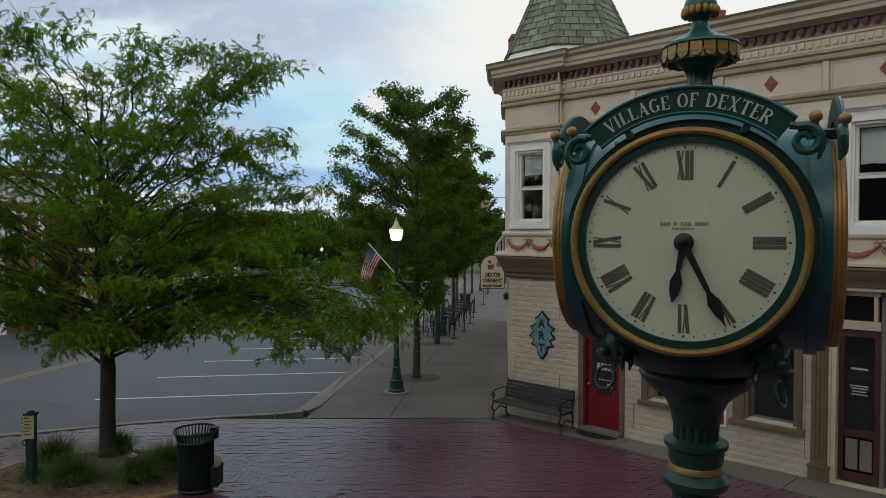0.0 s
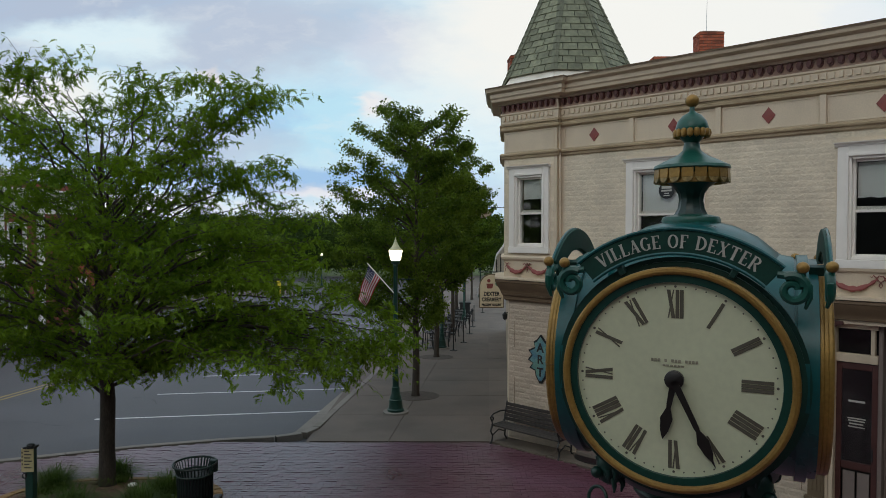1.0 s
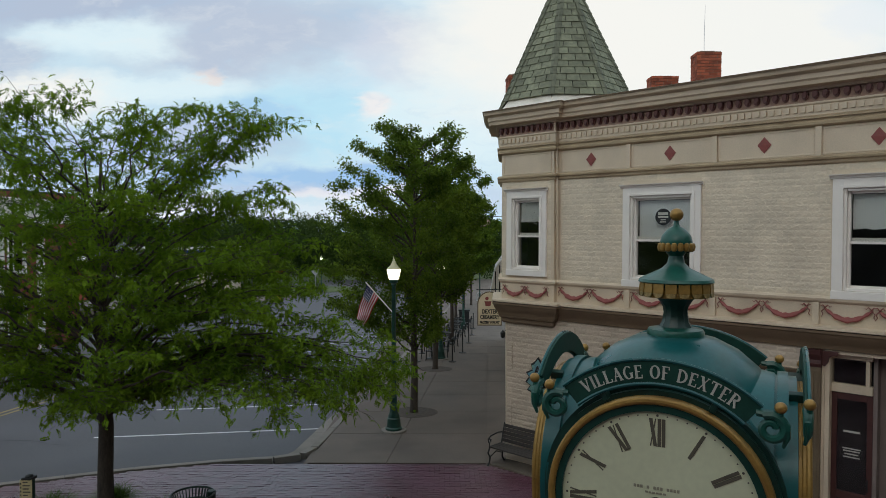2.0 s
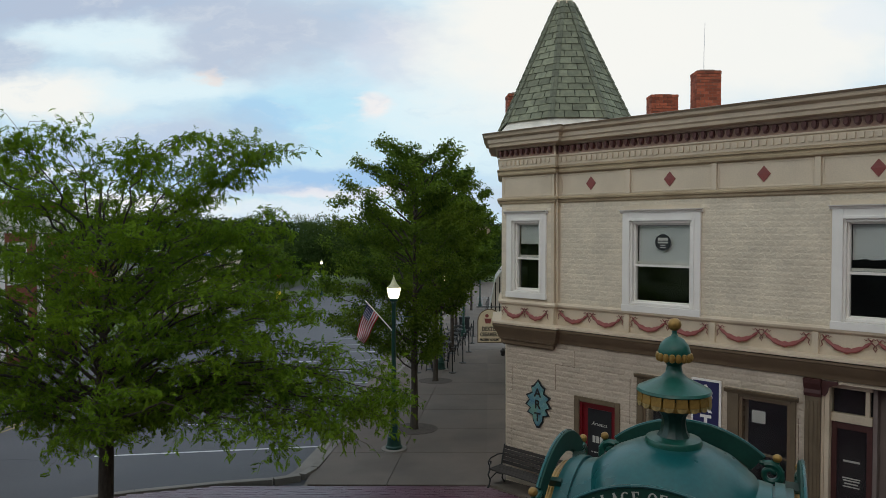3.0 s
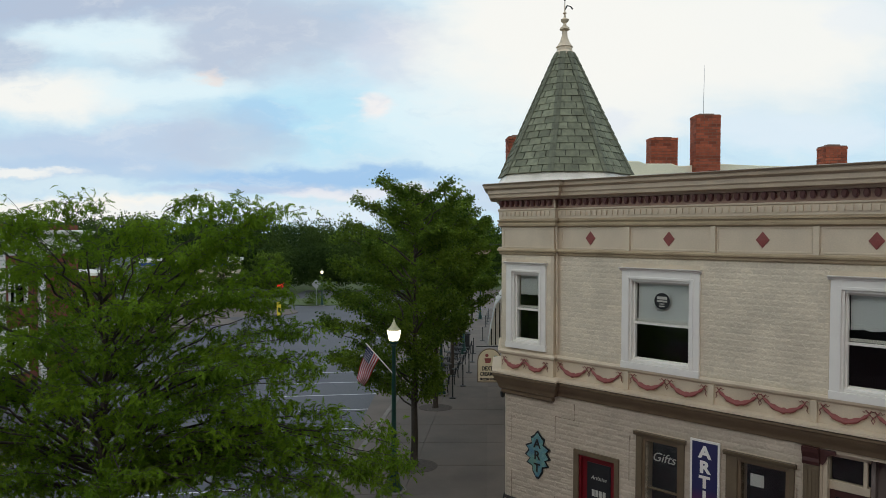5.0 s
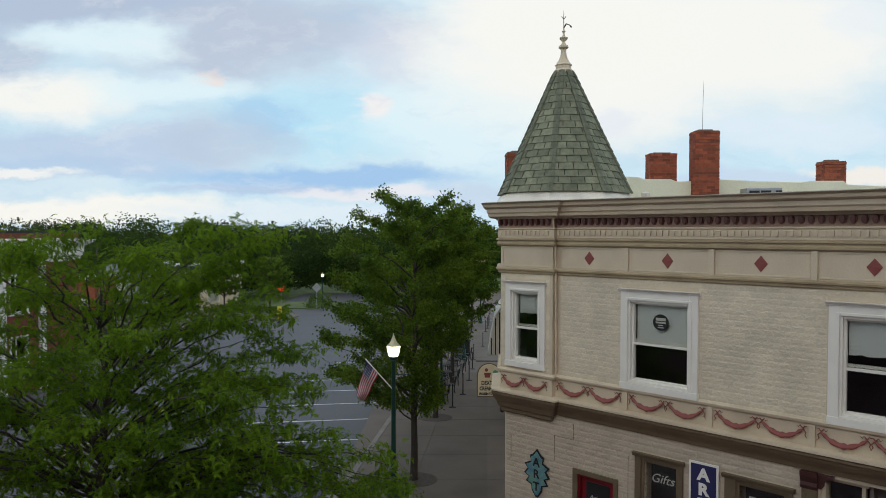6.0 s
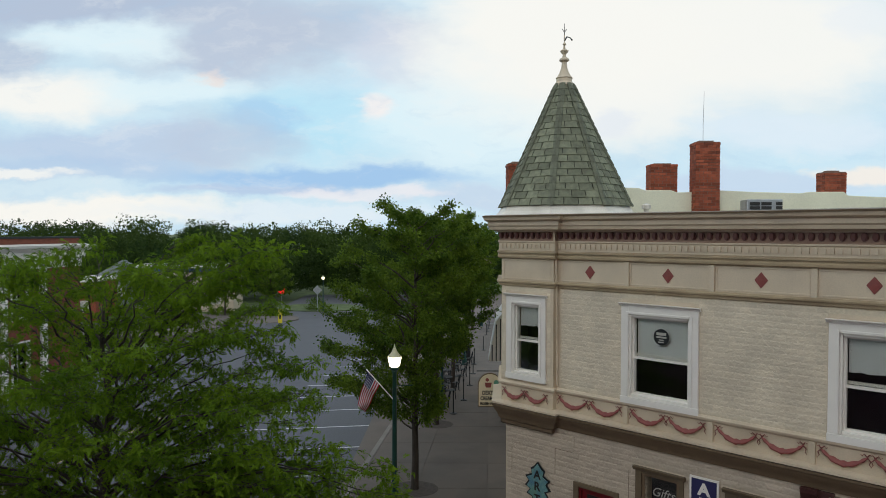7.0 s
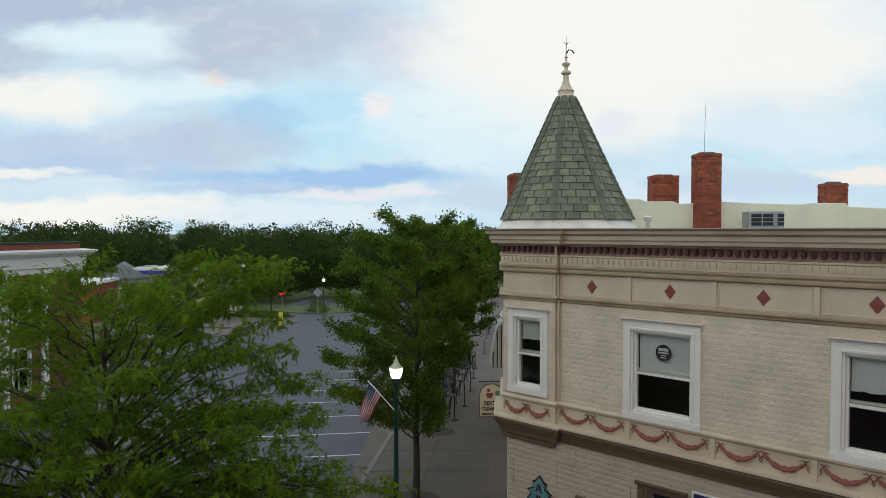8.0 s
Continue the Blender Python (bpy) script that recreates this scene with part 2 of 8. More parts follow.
def lettering(body, size, depth, m, italic=0.0, wide=1.0, bold=0.0):
    """Letters as a Shape, centred, standing in the x, z plane and facing -y, moved by m."""
    cu = bpy.data.curves.new("letters", "FONT")
    cu.body, cu.size, cu.extrude, cu.shear, cu.offset = body, size, depth, italic, bold
    cu.align_x, cu.align_y, cu.resolution_u = "CENTER", "CENTER", 3
    ob = bpy.data.objects.new("letters", cu)
    me = bpy.data.meshes.new_from_object(ob)
    s = Shape()
    s.add([v.co for v in me.vertices], [tuple(p.vertices) for p in me.polygons], m @ pose(0, 0, 0, 90) @ Matrix.Diagonal((wide, 1, 1, 1)))
    bpy.data.objects.remove(ob), bpy.data.curves.remove(cu), bpy.data.meshes.remove(me)
    return s


# ------------------------------------------------------------------ materials


def material(name, colour, rough=0.6, metal=0.0, vary=0.15, scale=6.0, fine=60.0, bump=0.15, tint=None, stain=0.0, stain_colour=(0.1, 0.08, 0.06),
             random_by="", random_amount=0.12, stretch=(1, 1, 1), coat=0.0, spec=0.5):
    """Base colour with variation at two scales, stains with a shape of their own, relief, and change from piece to piece."""
    ma = bpy.data.materials.new(name)
    ma.use_nodes = True
    nt = ma.node_tree
    N, L = nt.nodes.new, nt.links.new
    b = nt.nodes["Principled BSDF"]
    tc, mp = N("ShaderNodeTexCoord"), N("ShaderNodeMapping")
    mp.inputs["Scale"].default_value = stretch
    L(tc.outputs["Object"], mp.inputs[0])

    def tex(sc, detail):
        n = N("ShaderNodeTexNoise")
        n.inputs["Scale"].default_value, n.inputs["Detail"].default_value = sc, detail
        L(mp.outputs[0], n.inputs["Vector"])
        return n.outputs[0]

    def mix(fac, a, bb, kind="MIX"):
        n = N("ShaderNodeMix")
        n.data_type, n.blend_type = "RGBA", kind
        for i, v in ((0, fac), (6, a), (7, bb)):
            if isinstance(v, (int, float)):
                n.inputs[i].default_value = v
            elif isinstance(v, tuple):
                n.inputs[i].default_value = (*v[:3], 1)
            else:
                L(v, n.inputs[i])
        return n.outputs[2]

    coarse, grain = tex(scale, 4), tex(fine, 3)
    dark = tuple(c * (1 - vary) for c in colour)
    light = tuple(min(1, c * (1 + vary)) for c in (tint or colour))
    rng = N("ShaderNodeMapRange")
    rng.inputs[1].default_value, rng.inputs[2].default_value = 0.3, 0.7
    L(coarse, rng.inputs[0])
    col = mix(rng.outputs[0], dark, light)
    rg = N("ShaderNodeMapRange")
    rg.inputs[1].default_value, rg.inputs[2].default_value = 0.25, 0.75
    rg.inputs[3].default_value, rg.inputs[4].default_value = 1 - vary * 0.8, 1 + vary * 0.8
    L(grain, rg.inputs[0])
    cc = N("ShaderNodeCombineColor")
    for i in range(3):
        L(rg.outputs[0], cc.inputs[i])
    col = mix(1.0, col, cc.outputs[0], "MULTIPLY")
    if stain:
        st = N("ShaderNodeMapRange")
        st.inputs[1].default_value, st.inputs[2].default_value = 0.52, 0.7
        st.inputs[4].default_value = stain
        L(tex(scale * 0.45, 6), st.inputs[0])
        col = mix(st.outputs[0], col, stain_colour)
    if random_by:
        if random_by == "object":
            rnd = N("ShaderNodeObjectInfo").outputs["Random"]
        else:
            rnd = N("ShaderNodeNewGeometry").outputs["Random Per Island"]
        rr = N("ShaderNodeMapRange")
        rr.inputs[3].default_value, rr.inputs[4].default_value = 1 - random_amount, 1 + random_amount
        L(rnd, rr.inputs[0])
        c2 = N("ShaderNodeCombineColor")
        for i in range(3):
            L(rr.outputs[0], c2.inputs[i])
        col = mix(1.0, col, c2.outputs[0], "MULTIPLY")
    L(col, b.inputs["Base Color"])
    rrn = N("ShaderNodeMapRange")
    rrn.inputs[3].default_value, rrn.inputs[4].default_value = max(0.03, rough - 0.1), min(1, rough + 0.1)
    L(coarse, rrn.inputs[0])
    L(rrn.outputs[0], b.inputs["Roughness"])
    b.inputs["Metallic"].default_value = metal
    b.inputs["Specular IOR Level"].default_value = spec
    b.inputs["Coat Weight"].default_value = coat
    if bump:
        bp = N("ShaderNodeBump")
        bp.inputs["Strength"].default_value, bp.inputs["Distance"].default_value = bump, 0.01
        L(grain, bp.inputs["Height"])
        L(bp.outputs[0], b.inputs["Normal"])
    return ma


def leaf_material(name, colour, tip, through_light=0.35, rough=0.5, patch=0.9):
    ma = bpy.data.materials.new(name)
    ma.use_nodes = True
    nt = ma.node_tree
    N, L = nt.nodes.new, nt.links.new
    nt.nodes.clear()
    out, mixs = N("ShaderNodeOutputMaterial"), N("ShaderNodeMixShader")
    b, t = N("ShaderNodeBsdfPrincipled"), N("ShaderNodeBsdfTranslucent")
    geo, tc, no = N("ShaderNodeNewGeometry"), N("ShaderNodeTexCoord"), N("ShaderNodeTexNoise")
    no.inputs["Scale"].default_value = patch
    L(tc.outputs["Object"], no.inputs["Vector"])
    add = N("ShaderNodeMath")
    add.operation = "ADD"
    mul = N("ShaderNodeMath")
    mul.operation = "MULTIPLY"
    mul.inputs[1].default_value = 0.45
    L(geo.outputs["Random Per Island"], mul.inputs[0])
    L(mul.outputs[0], add.inputs[0])
    rng = N("ShaderNodeMapRange")
    rng.inputs[1].default_value, rng.inputs[2].default_value, rng.inputs[4].default_value = 0.35, 0.68, 0.6
    L(no.outputs[0], rng.inputs[0])
    L(rng.outputs[0], add.inputs[1])
    mx = N("ShaderNodeMix")
    mx.data_type = "RGBA"
    mx.inputs[6].default_value, mx.inputs[7].default_value = (*colour, 1), (*tip, 1)
    L(add.outputs[0], mx.inputs[0])
    L(mx.outputs[2], b.inputs["Base Color"])
    L(mx.outputs[2], t.inputs["Color"])
    b.inputs["Roughness"].default_value = rough
    b.inputs["Specular IOR Level"].default_value = 0.12
    mixs.inputs[0].default_value = through_light
    L(b.outputs[0], mixs.inputs[1]), L(t.outputs[0], mixs.inputs[2]), L(mixs.outputs[0], out.inputs[0])
    return ma


def glass_material(name, tone=(0.95, 0.965, 0.96)):
    ma = bpy.data.materials.new(name)
    ma.use_nodes = True
    nt = ma.node_tree
    N, L = nt.nodes.new, nt.links.new
    nt.nodes.clear()
    out, mixs, gl, tr, fr = N("ShaderNodeOutputMaterial"), N("ShaderNodeMixShader"), N("ShaderNodeBsdfGlossy"), N("ShaderNodeBsdfTransparent"), N("ShaderNodeFresnel")
    gl.inputs["Roughness"].default_value = 0.03
    tr.inputs["Color"].default_value = (*tone, 1)
    fr.inputs["IOR"].default_value = 1.5
    L(fr.outputs[0], mixs.inputs[0]), L(tr.outputs[0], mixs.inputs[1]), L(gl.outputs[0], mixs.inputs[2]), L(mixs.outputs[0], out.inputs[0])
    return ma


def glowing(name, colour, strength):
    ma = bpy.data.materials.new(name)
    ma.use_nodes = True
    b = ma.node_tree.nodes["Principled BSDF"]
    b.inputs["Base Color"].default_value = (*colour, 1)
    b.inputs["Emission Color"].default_value = (*colour, 1)
    b.inputs["Emission Strength"].default_value = strength
    return ma


CREAM = material("cream_painted_metal", (0.655, 0.54, 0.395), 0.55, vary=0.08, scale=1.5, fine=40, bump=0.08, stain=0.35, stain_colour=(0.36, 0.27, 0.18))
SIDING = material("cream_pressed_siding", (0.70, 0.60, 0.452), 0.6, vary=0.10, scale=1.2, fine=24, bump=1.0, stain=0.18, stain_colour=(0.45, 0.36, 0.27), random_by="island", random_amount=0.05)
# street-level cream, darkened in colour for the weaker light low on the front
SIDING_LOW = material("cream_painted_block_shaded", (0.51, 0.42, 0.322), 0.65, vary=0.12, scale=1.5, fine=22, bump=0.9, stain=0.3, stain_colour=(0.46, 0.38, 0.3), random_by="island", random_amount=0.06)
BROWN = material("brown_trim_paint", (0.16, 0.108, 0.062), 0.5, vary=0.12, scale=3, fine=50, bump=0.08, stain=0.3, stain_colour=(0.09, 0.06, 0.04))
CORNICE = material("tan_brown_cornice_paint", (0.57, 0.455, 0.325), 0.5, vary=0.1, scale=2, fine=50, bump=0.08, stain=0.25, stain_colour=(0.15, 0.10, 0.07))
TRIM_DARK = material("dark_tan_trim_paint", (0.145, 0.105, 0.062), 0.5, vary=0.12, scale=4, fine=50, bump=0.1, stain=0.35, stain_colour=(0.1, 0.07, 0.045))
TAN = material("tan_trim_paint", (0.43, 0.33, 0.205), 0.5, vary=0.1, scale=3, fine=50, bump=0.08, stain=0.3, stain_colour=(0.18, 0.12, 0.07))
MAROON = material("maroon_trim_paint", (0.125, 0.040, 0.032), 0.5, vary=0.12, scale=5, fine=60, bump=0.06)
BAND = material("red_brown_band_paint", (0.34, 0.21, 0.15), 0.55, vary=0.12, scale=4, fine=50, bump=0.08)
RIBBON = material("dark_rose_relief", (0.19, 0.05, 0.042), 0.55, vary=0.15, scale=8, fine=60, bump=0.1)
DEEP_MAROON = material("deep_maroon_door_paint", (0.07, 0.024, 0.02), 0.45, vary=0.15, scale=5, fine=60, bump=0.06)
ROSE = material("rose_painted_relief", (0.25, 0.06, 0.05), 0.55, vary=0.15, scale=8, fine=60, bump=0.1)
WHITE = material("white_vinyl", (0.87, 0.82, 0.75), 0.4, vary=0.04, scale=3, fine=60, bump=0.03, stain=0.12, stain_colour=(0.6, 0.58, 0.54))
# near-black colour stands in for the lack of light behind the glass
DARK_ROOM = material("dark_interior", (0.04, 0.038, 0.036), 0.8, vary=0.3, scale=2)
BLIND = material("roller_blind", (0.85, 0.85, 0.82), 0.8, vary=0.06, scale=2, fine=80, bump=0.05)
GLASS = glass_material("window_glass")
RED_DOOR = material("red_door_paint", (0.17, 0.008, 0.012), 0.35, vary=0.08, scale=3, fine=50, bump=0.04)
SHINGLE = material("green_grey_shingle", (0.185, 0.19, 0.13), 0.9, vary=0.16, scale=9, fine=120, bump=0.4, tint=(0.215, 0.225, 0.15), random_by="object", random_amount=0.26)
SHINGLE_FAR = material("green_grey_shingle_joined", (0.19, 0.195, 0.135), 0.9, vary=0.16, scale=9, fine=120, bump=0.4, random_by="island", random_amount=0.24)
FLASHING = material("white_flashing", (0.86, 0.80, 0.70), 0.5, vary=0.1, scale=2, fine=40, bump=0.1, stain=0.4, stain_colour=(0.45, 0.4, 0.3))
YELLOW_WALL = material("pale_yellow_render", (0.92, 0.89, 0.68), 0.8, vary=0.06, scale=1, fine=30, bump=0.25, stain=0.12, stain_colour=(0.5, 0.44, 0.28))
BRICK = material("red_brick", (0.27, 0.075, 0.042), 0.85, vary=0.18, scale=8, fine=90, bump=0.4, random_by="object", random_amount=0.35)
HALL_BRICK = material("dull_red_brick", (0.21, 0.062, 0.034), 0.85, vary=0.2, scale=5, fine=60, bump=0.3)
BRICK_FAR = material("red_brick_joined", (0.33, 0.085, 0.042), 0.85, vary=0.25, scale=5, fine=90, bump=0.4, random_by="island", random_amount=0.36)
MORTAR = material("mortar", (0.24, 0.15, 0.11), 0.95, vary=0.15, scale=8, fine=120, bump=0.5)
CLOCK_GREEN = material("clock_green_enamel", (0.012, 0.092, 0.066), 0.32, vary=0.18, scale=5, fine=50, bump=0.05, stain=0.3, stain_colour=(0.004, 0.03, 0.026), spec=0.5)
# teal puts the sky's reflection on the green case into the colour
CLOCK_SKY_TEAL = material("clock_sky_teal_enamel", (0.008, 0.095, 0.095), 0.3, vary=0.15, scale=4, fine=50, bump=0.04, spec=0.5)
ARCH_GREEN = material("arch_dark_green_paint", (0.009, 0.052, 0.036), 0.6, vary=0.18, scale=5, fine=50, bump=0.05, spec=0.3)
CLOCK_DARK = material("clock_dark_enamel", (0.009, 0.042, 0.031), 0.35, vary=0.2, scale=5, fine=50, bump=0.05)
PLAIN_WALL = material("plain_grey_render", (0.10, 0.098, 0.094), 0.9, vary=0.1, scale=1)
GOLD = material("gold_paint", (0.35, 0.20, 0.048), 0.38, metal=0.35, vary=0.2, scale=9, fine=70, bump=0.08, stain=0.5, stain_colour=(0.16, 0.07, 0.02))
DIAL = material("ivory_dial", (0.68, 0.68, 0.46), 0.35, vary=0.05, scale=3, fine=40, bump=0.02)
DIAL_INK = material("dial_brown_ink", (0.115, 0.10, 0.07), 0.5, vary=0.1, scale=10)
POINTER = material("pointer_black", (0.018, 0.014, 0.012), 0.4, vary=0.1)
LETTER = material("cream_letters", (0.50, 0.49, 0.43), 0.5, vary=0.08, scale=20)
BLACK = material("black_iron", (0.014, 0.015, 0.016), 0.45, vary=0.2, scale=8, fine=80, bump=0.06)
POST_GREEN = material("dark_green_post_paint", (0.008, 0.05, 0.036), 0.35, vary=0.2, scale=5, fine=60, bump=0.05)
CAN_GREEN = material("dark_green_can_paint", (0.004, 0.018, 0.013), 0.4, vary=0.2, scale=5, fine=60, bump=0.05)
CONCRETE = material("pavement_concrete", (0.172, 0.142, 0.120), 0.85, vary=0.12, scale=0.9, fine=35, bump=0.2, stain=0.5, stain_colour=(0.095, 0.08, 0.07), random_by="object", random_amount=0.09)
APRON = material("old_tan_concrete", (0.165, 0.135, 0.105), 0.9, vary=0.16, scale=1.2, fine=40, bump=0.25, stain=0.5, stain_colour=(0.10, 0.085, 0.07), random_by="object", random_amount=0.08)
KERB = material("kerb_concrete", (0.25, 0.225, 0.2), 0.85, vary=0.15, scale=1.5, fine=40, bump=0.25, stain=0.4, stain_colour=(0.17, 0.15, 0.13), random_by="object", random_amount=0.07)
ASPHALT = material("asphalt", (0.078, 0.077, 0.087), 0.62, vary=0.2, scale=0.5, fine=120, bump=0.35, stain=0.45, stain_colour=(0.055, 0.055, 0.068))
PAINT_WHITE = material("road_paint_white", (0.7, 0.7, 0.7), 0.75, vary=0.15, scale=4, fine=90, bump=0.2, stain=0.4, stain_colour=(0.25, 0.25, 0.26))
PAINT_YELLOW = material("road_paint_yellow", (0.34, 0.26, 0.10), 0.75, vary=0.15, scale=4, fine=90, bump=0.2, stain=0.4, stain_colour=(0.2, 0.16, 0.08))
# the purple tint paints some of the sky's sheen onto the red clay
PAVER = material("purple_red_paver_sheen", (0.112, 0.034, 0.042), 0.30, vary=0.2, scale=7, fine=90, bump=0.35, tint=(0.13, 0.052, 0.080), random_by="object", random_amount=0.14, spec=0.6)
PAVER_FAR = material("purple_red_paver_sheen_joined", (0.112, 0.033, 0.042), 0.30, vary=0.18, scale=0.45, fine=90, bump=0.35, tint=(0.135, 0.058, 0.092), random_by="island", random_amount=0.14, spec=0.6)
PAVER_BED = material("paver_bedding", (0.085, 0.038, 0.045), 0.95, vary=0.2, scale=10)
BARK = material("grey_brown_bark", (0.058, 0.045, 0.035), 0.9, vary=0.35, scale=9, fine=60, bump=0.8, stretch=(1, 1, 0.25))
MULCH = material("wood_mulch", (0.19, 0.115, 0.07), 0.95, vary=0.35, scale=14, fine=70, bump=0.9, random_by="island", random_amount=0.4)
EDGING = material("tan_edging_concrete", (0.33, 0.19, 0.075), 0.8, vary=0.15, scale=3, fine=50, bump=0.3, random_by="object", random_amount=0.1)
GRASS = leaf_material("ornamental_grass_blades", (0.055, 0.12, 0.022), (0.14, 0.20, 0.04), 0.3)
LAWN = material("lawn", (0.10, 0.135, 0.045), 0.9, vary=0.3, scale=0.8, fine=40, bump=0.6)
LEAF_LOCUST = leaf_material("locust_leaflets", (0.052, 0.116, 0.008), (0.215, 0.34, 0.018), 0.46, 0.7)
LEAF_STREET = leaf_material("street_tree_leaves", (0.032, 0.074, 0.009), (0.18, 0.265, 0.026), 0.36, 0.65)
LEAF_FAR = leaf_material("far_wood_leaves", (0.015, 0.036, 0.009), (0.070, 0.11, 0.018), 0.15, 0.75, 0.11)
WOOD_GREY = material("weathered_bench_wood", (0.048, 0.040, 0.035), 0.8, vary=0.25, scale=5, fine=70, bump=0.4, stretch=(0.3, 1, 1), random_by="object", random_amount=0.15)
LAMP_GLASS = glowing("lit_lamp_globe", (1.0, 0.86, 0.60), 2.6)
STEEL = material("galvanised_steel", (0.45, 0.46, 0.47), 0.45, metal=0.6, vary=0.12, scale=5)

# ------------------------------------------------------------------ ground


def ground_z(x, y):
    """Height of the pavement; the street falls away from the square."""
    if y < 50:
        z = -0.0425 * (y - 15.4)
    elif y < 90:
        z = -1.4705 - 0.028 * (y - 50)
    else:
        z = -2.5905
    return z - (0.03 * max(0.0, min(x, 8.0) - 3.0) if y < 20 else 0.0)


ROAD = 0.15            # the road lies this much lower than the pavement
KERB_X = lambda y: -3.2 + 0.078 * (y - 16.0)


def sheet(name, x0, x1, y0, y1, step, drop, mat, label, category):
    nx, ny = int(math.ceil((x1 - x0) / step)) + 1, int(math.ceil((y1 - y0) / step)) + 1
    xs, ys = np.linspace(x0, x1, nx), np.linspace(y0, y1, ny)
    v = np.array([(x, y, ground_z(x, y) - drop) for y in ys for x in xs])
    i = np.arange(nx * ny).reshape(ny, nx)
    f = np.stack([i[:-1, :-1], i[:-1, 1:], i[1:, 1:], i[1:, :-1]], -1).reshape(-1, 4)
    return solid(name, array_mesh(name, v, f), mat, label, category, kind="structure")


sheet("ground", -1500, 1500, -300, 2600, 25, 0.75, LAWN, "grassy ground stretching away to the wooded horizon", "ground")
sheet("road", -22.5, 6, -12, 112, 2, ROAD, ASPHALT, "worn grey asphalt street with angled parking bays", "road")


def strip(a, b, width, drop=ROAD - 0.006):
    """A flat painted strip on the road from a to b."""
    a, b = Vector(a), Vector(b)
    n = max(2, int((b - a).length / 2) + 1)
    d = (b - a).normalized()
    o = Vector((-d.y, d.x)) * width / 2
    s = Shape()
    for i in range(n):
        p, q = a.lerp(b, i / n), a.lerp(b, (i + 1) / n)
        quad = [p - o, q - o, q + o, p + o]
        s.add([(c.x, c.y, ground_z(c.x, c.y) - drop) for c in quad], [(0, 1, 2, 3)])
    return s


bay_y = [19.0, 22.35, 25.7, 29.1, 32.5, 35.9, 39.3, 42.7, 46.1, 49.5, 52.9, 56.3]
for y in bay_y:
    solid("parking_line", strip((KERB_X(y) - 6.25, y - 1.05), (KERB_X(y) - 0.12, y), 0.11), PAINT_WHITE,
          "white painted parking bay line on the asphalt", "road marking", group="parking bay lines")
for off in (0.0, 0.28):
    solid("centre_line", strip((-14.2 + off, 12), (-12.5 + off, 36), 0.11), PAINT_YELLOW,
          "one of the double yellow centre lines of the street", "road marking", group="centre lines")
solid("road_arrow", strip((-15.6, 19.2), (-14.9, 20.6), 0.5), PAINT_WHITE, "worn white painted arrow patch on the asphalt", "road marking")

TAR = material("tar_crack", (0.035, 0.034, 0.04), 0.6, vary=0.2)
rc = random.Random(8)
for x, y, ang, ln in ((-11.5, 17.6, 10, 2.2), (-9.5, 20.8, -6, 1.6), (-12.8, 22.0, 20, 1.8), (-6.0, 24.0, 70, 2.2), (-8.5, 30.0, 15, 2.6), (-7.2, 36.0, -25, 3.0), (-10.5, 41.0, 60, 3.5), (-9.0, 48.0, 8, 4.0), (-12.0, 57.0, 35, 5.0), (-13.5, 66.0, -12, 5.0)):
    p = Vector((x, y))
    crack = Shape()
    for k in range(6):
        q = p + Vector((math.cos(radians(ang)), math.sin(radians(ang)))) * ln / 6
        a = ang + rc.uniform(-35, 35)
        ang = a * 0.6 + ang * 0.4
        st = strip(p, q, rc.uniform(0.02, 0.06), ROAD - 0.004)
        crack.add(st.v, st.f)
        p = q
    solid("road_crack", crack, TAR, "dark sealed crack in the asphalt", "road crack", group="road cracks")

# concrete kerb of the square, bending into the street's straight kerb
kerb_pts = [(-26, 0.5), (-18, 7.6), (-12.4, 11.8), (-9.2, 13.75), (-6.75, 14.9), (-5.0, 15.5), (-3.9, 15.75)]
kerb_pts = [Vector(p) for p in kerb_pts]
fine_kerb = []
for i in range(len(kerb_pts) - 1):
    a, b = kerb_pts[i], kerb_pts[i + 1]
    n = max(1, round((b - a).length / 1.5))
    fine_kerb += [a.lerp(b, k / n) for k in range(n)]
fine_kerb += [Vector((-3.9, 15.75)), Vector((-3.35, 16.05)), Vector((-3.16, 16.6))]
fine_kerb += [Vector((KERB_X(y), y)) for y in np.arange(18.5, 112, 2.5)]
kerb = thing("kerb", "pale concrete kerb between the street and the pavement", "kerb", kind="structure")


def kerb_piece(a, b, name, o0, o1, z0, z1, mat):
    d = (b - a).normalized()
    o = Vector((d.y, -d.x))
    a, b = a + d * 0.006, b - d * 0.006
    quad = [a + o * o0, b + o * o0, b + o * o1, a + o * o1]
    s = Shape()
    s.add([(c.x, c.y, ground_z(c.x, c.y) + h) for h in (z0, z1) for c in quad],
          [(0, 1, 2, 3), (7, 6, 5, 4), (0, 4, 5, 1), (1, 5, 6, 2), (2, 6, 7, 3), (3, 7, 4, 0)])
    part(name, s, mat, kerb, bevel=0.015 if name == "kerbstone" else 0)


for a, b in zip(fine_kerb[:-1], fine_kerb[1:]):
    kerb_piece(a, b, "kerbstone", -0.02, 0.17, -0.3, 0.004, KERB)
    if a.y > 15.7 or a.x < -50:
        kerb_piece(a, b, "gutter_slab", -0.45, -0.024, -0.3, -ROAD + 0.012, KERB)

# ------------------------------------------------------------------ pavement slabs
FACE = Matrix(((0.731, 0.682, 0, 3.143), (-0.682, 0.731, 0, 14.116), (0, 0, 1, 0), (0, 0, 0, 1)))   # x along the shop front, y into the building
LEFT_WALL = (1.53, 15.62)                      # corner of the building at the pavement
WALL_X = lambda y: LEFT_WALL[0] + 0.09 * (y - LEFT_WALL[1])
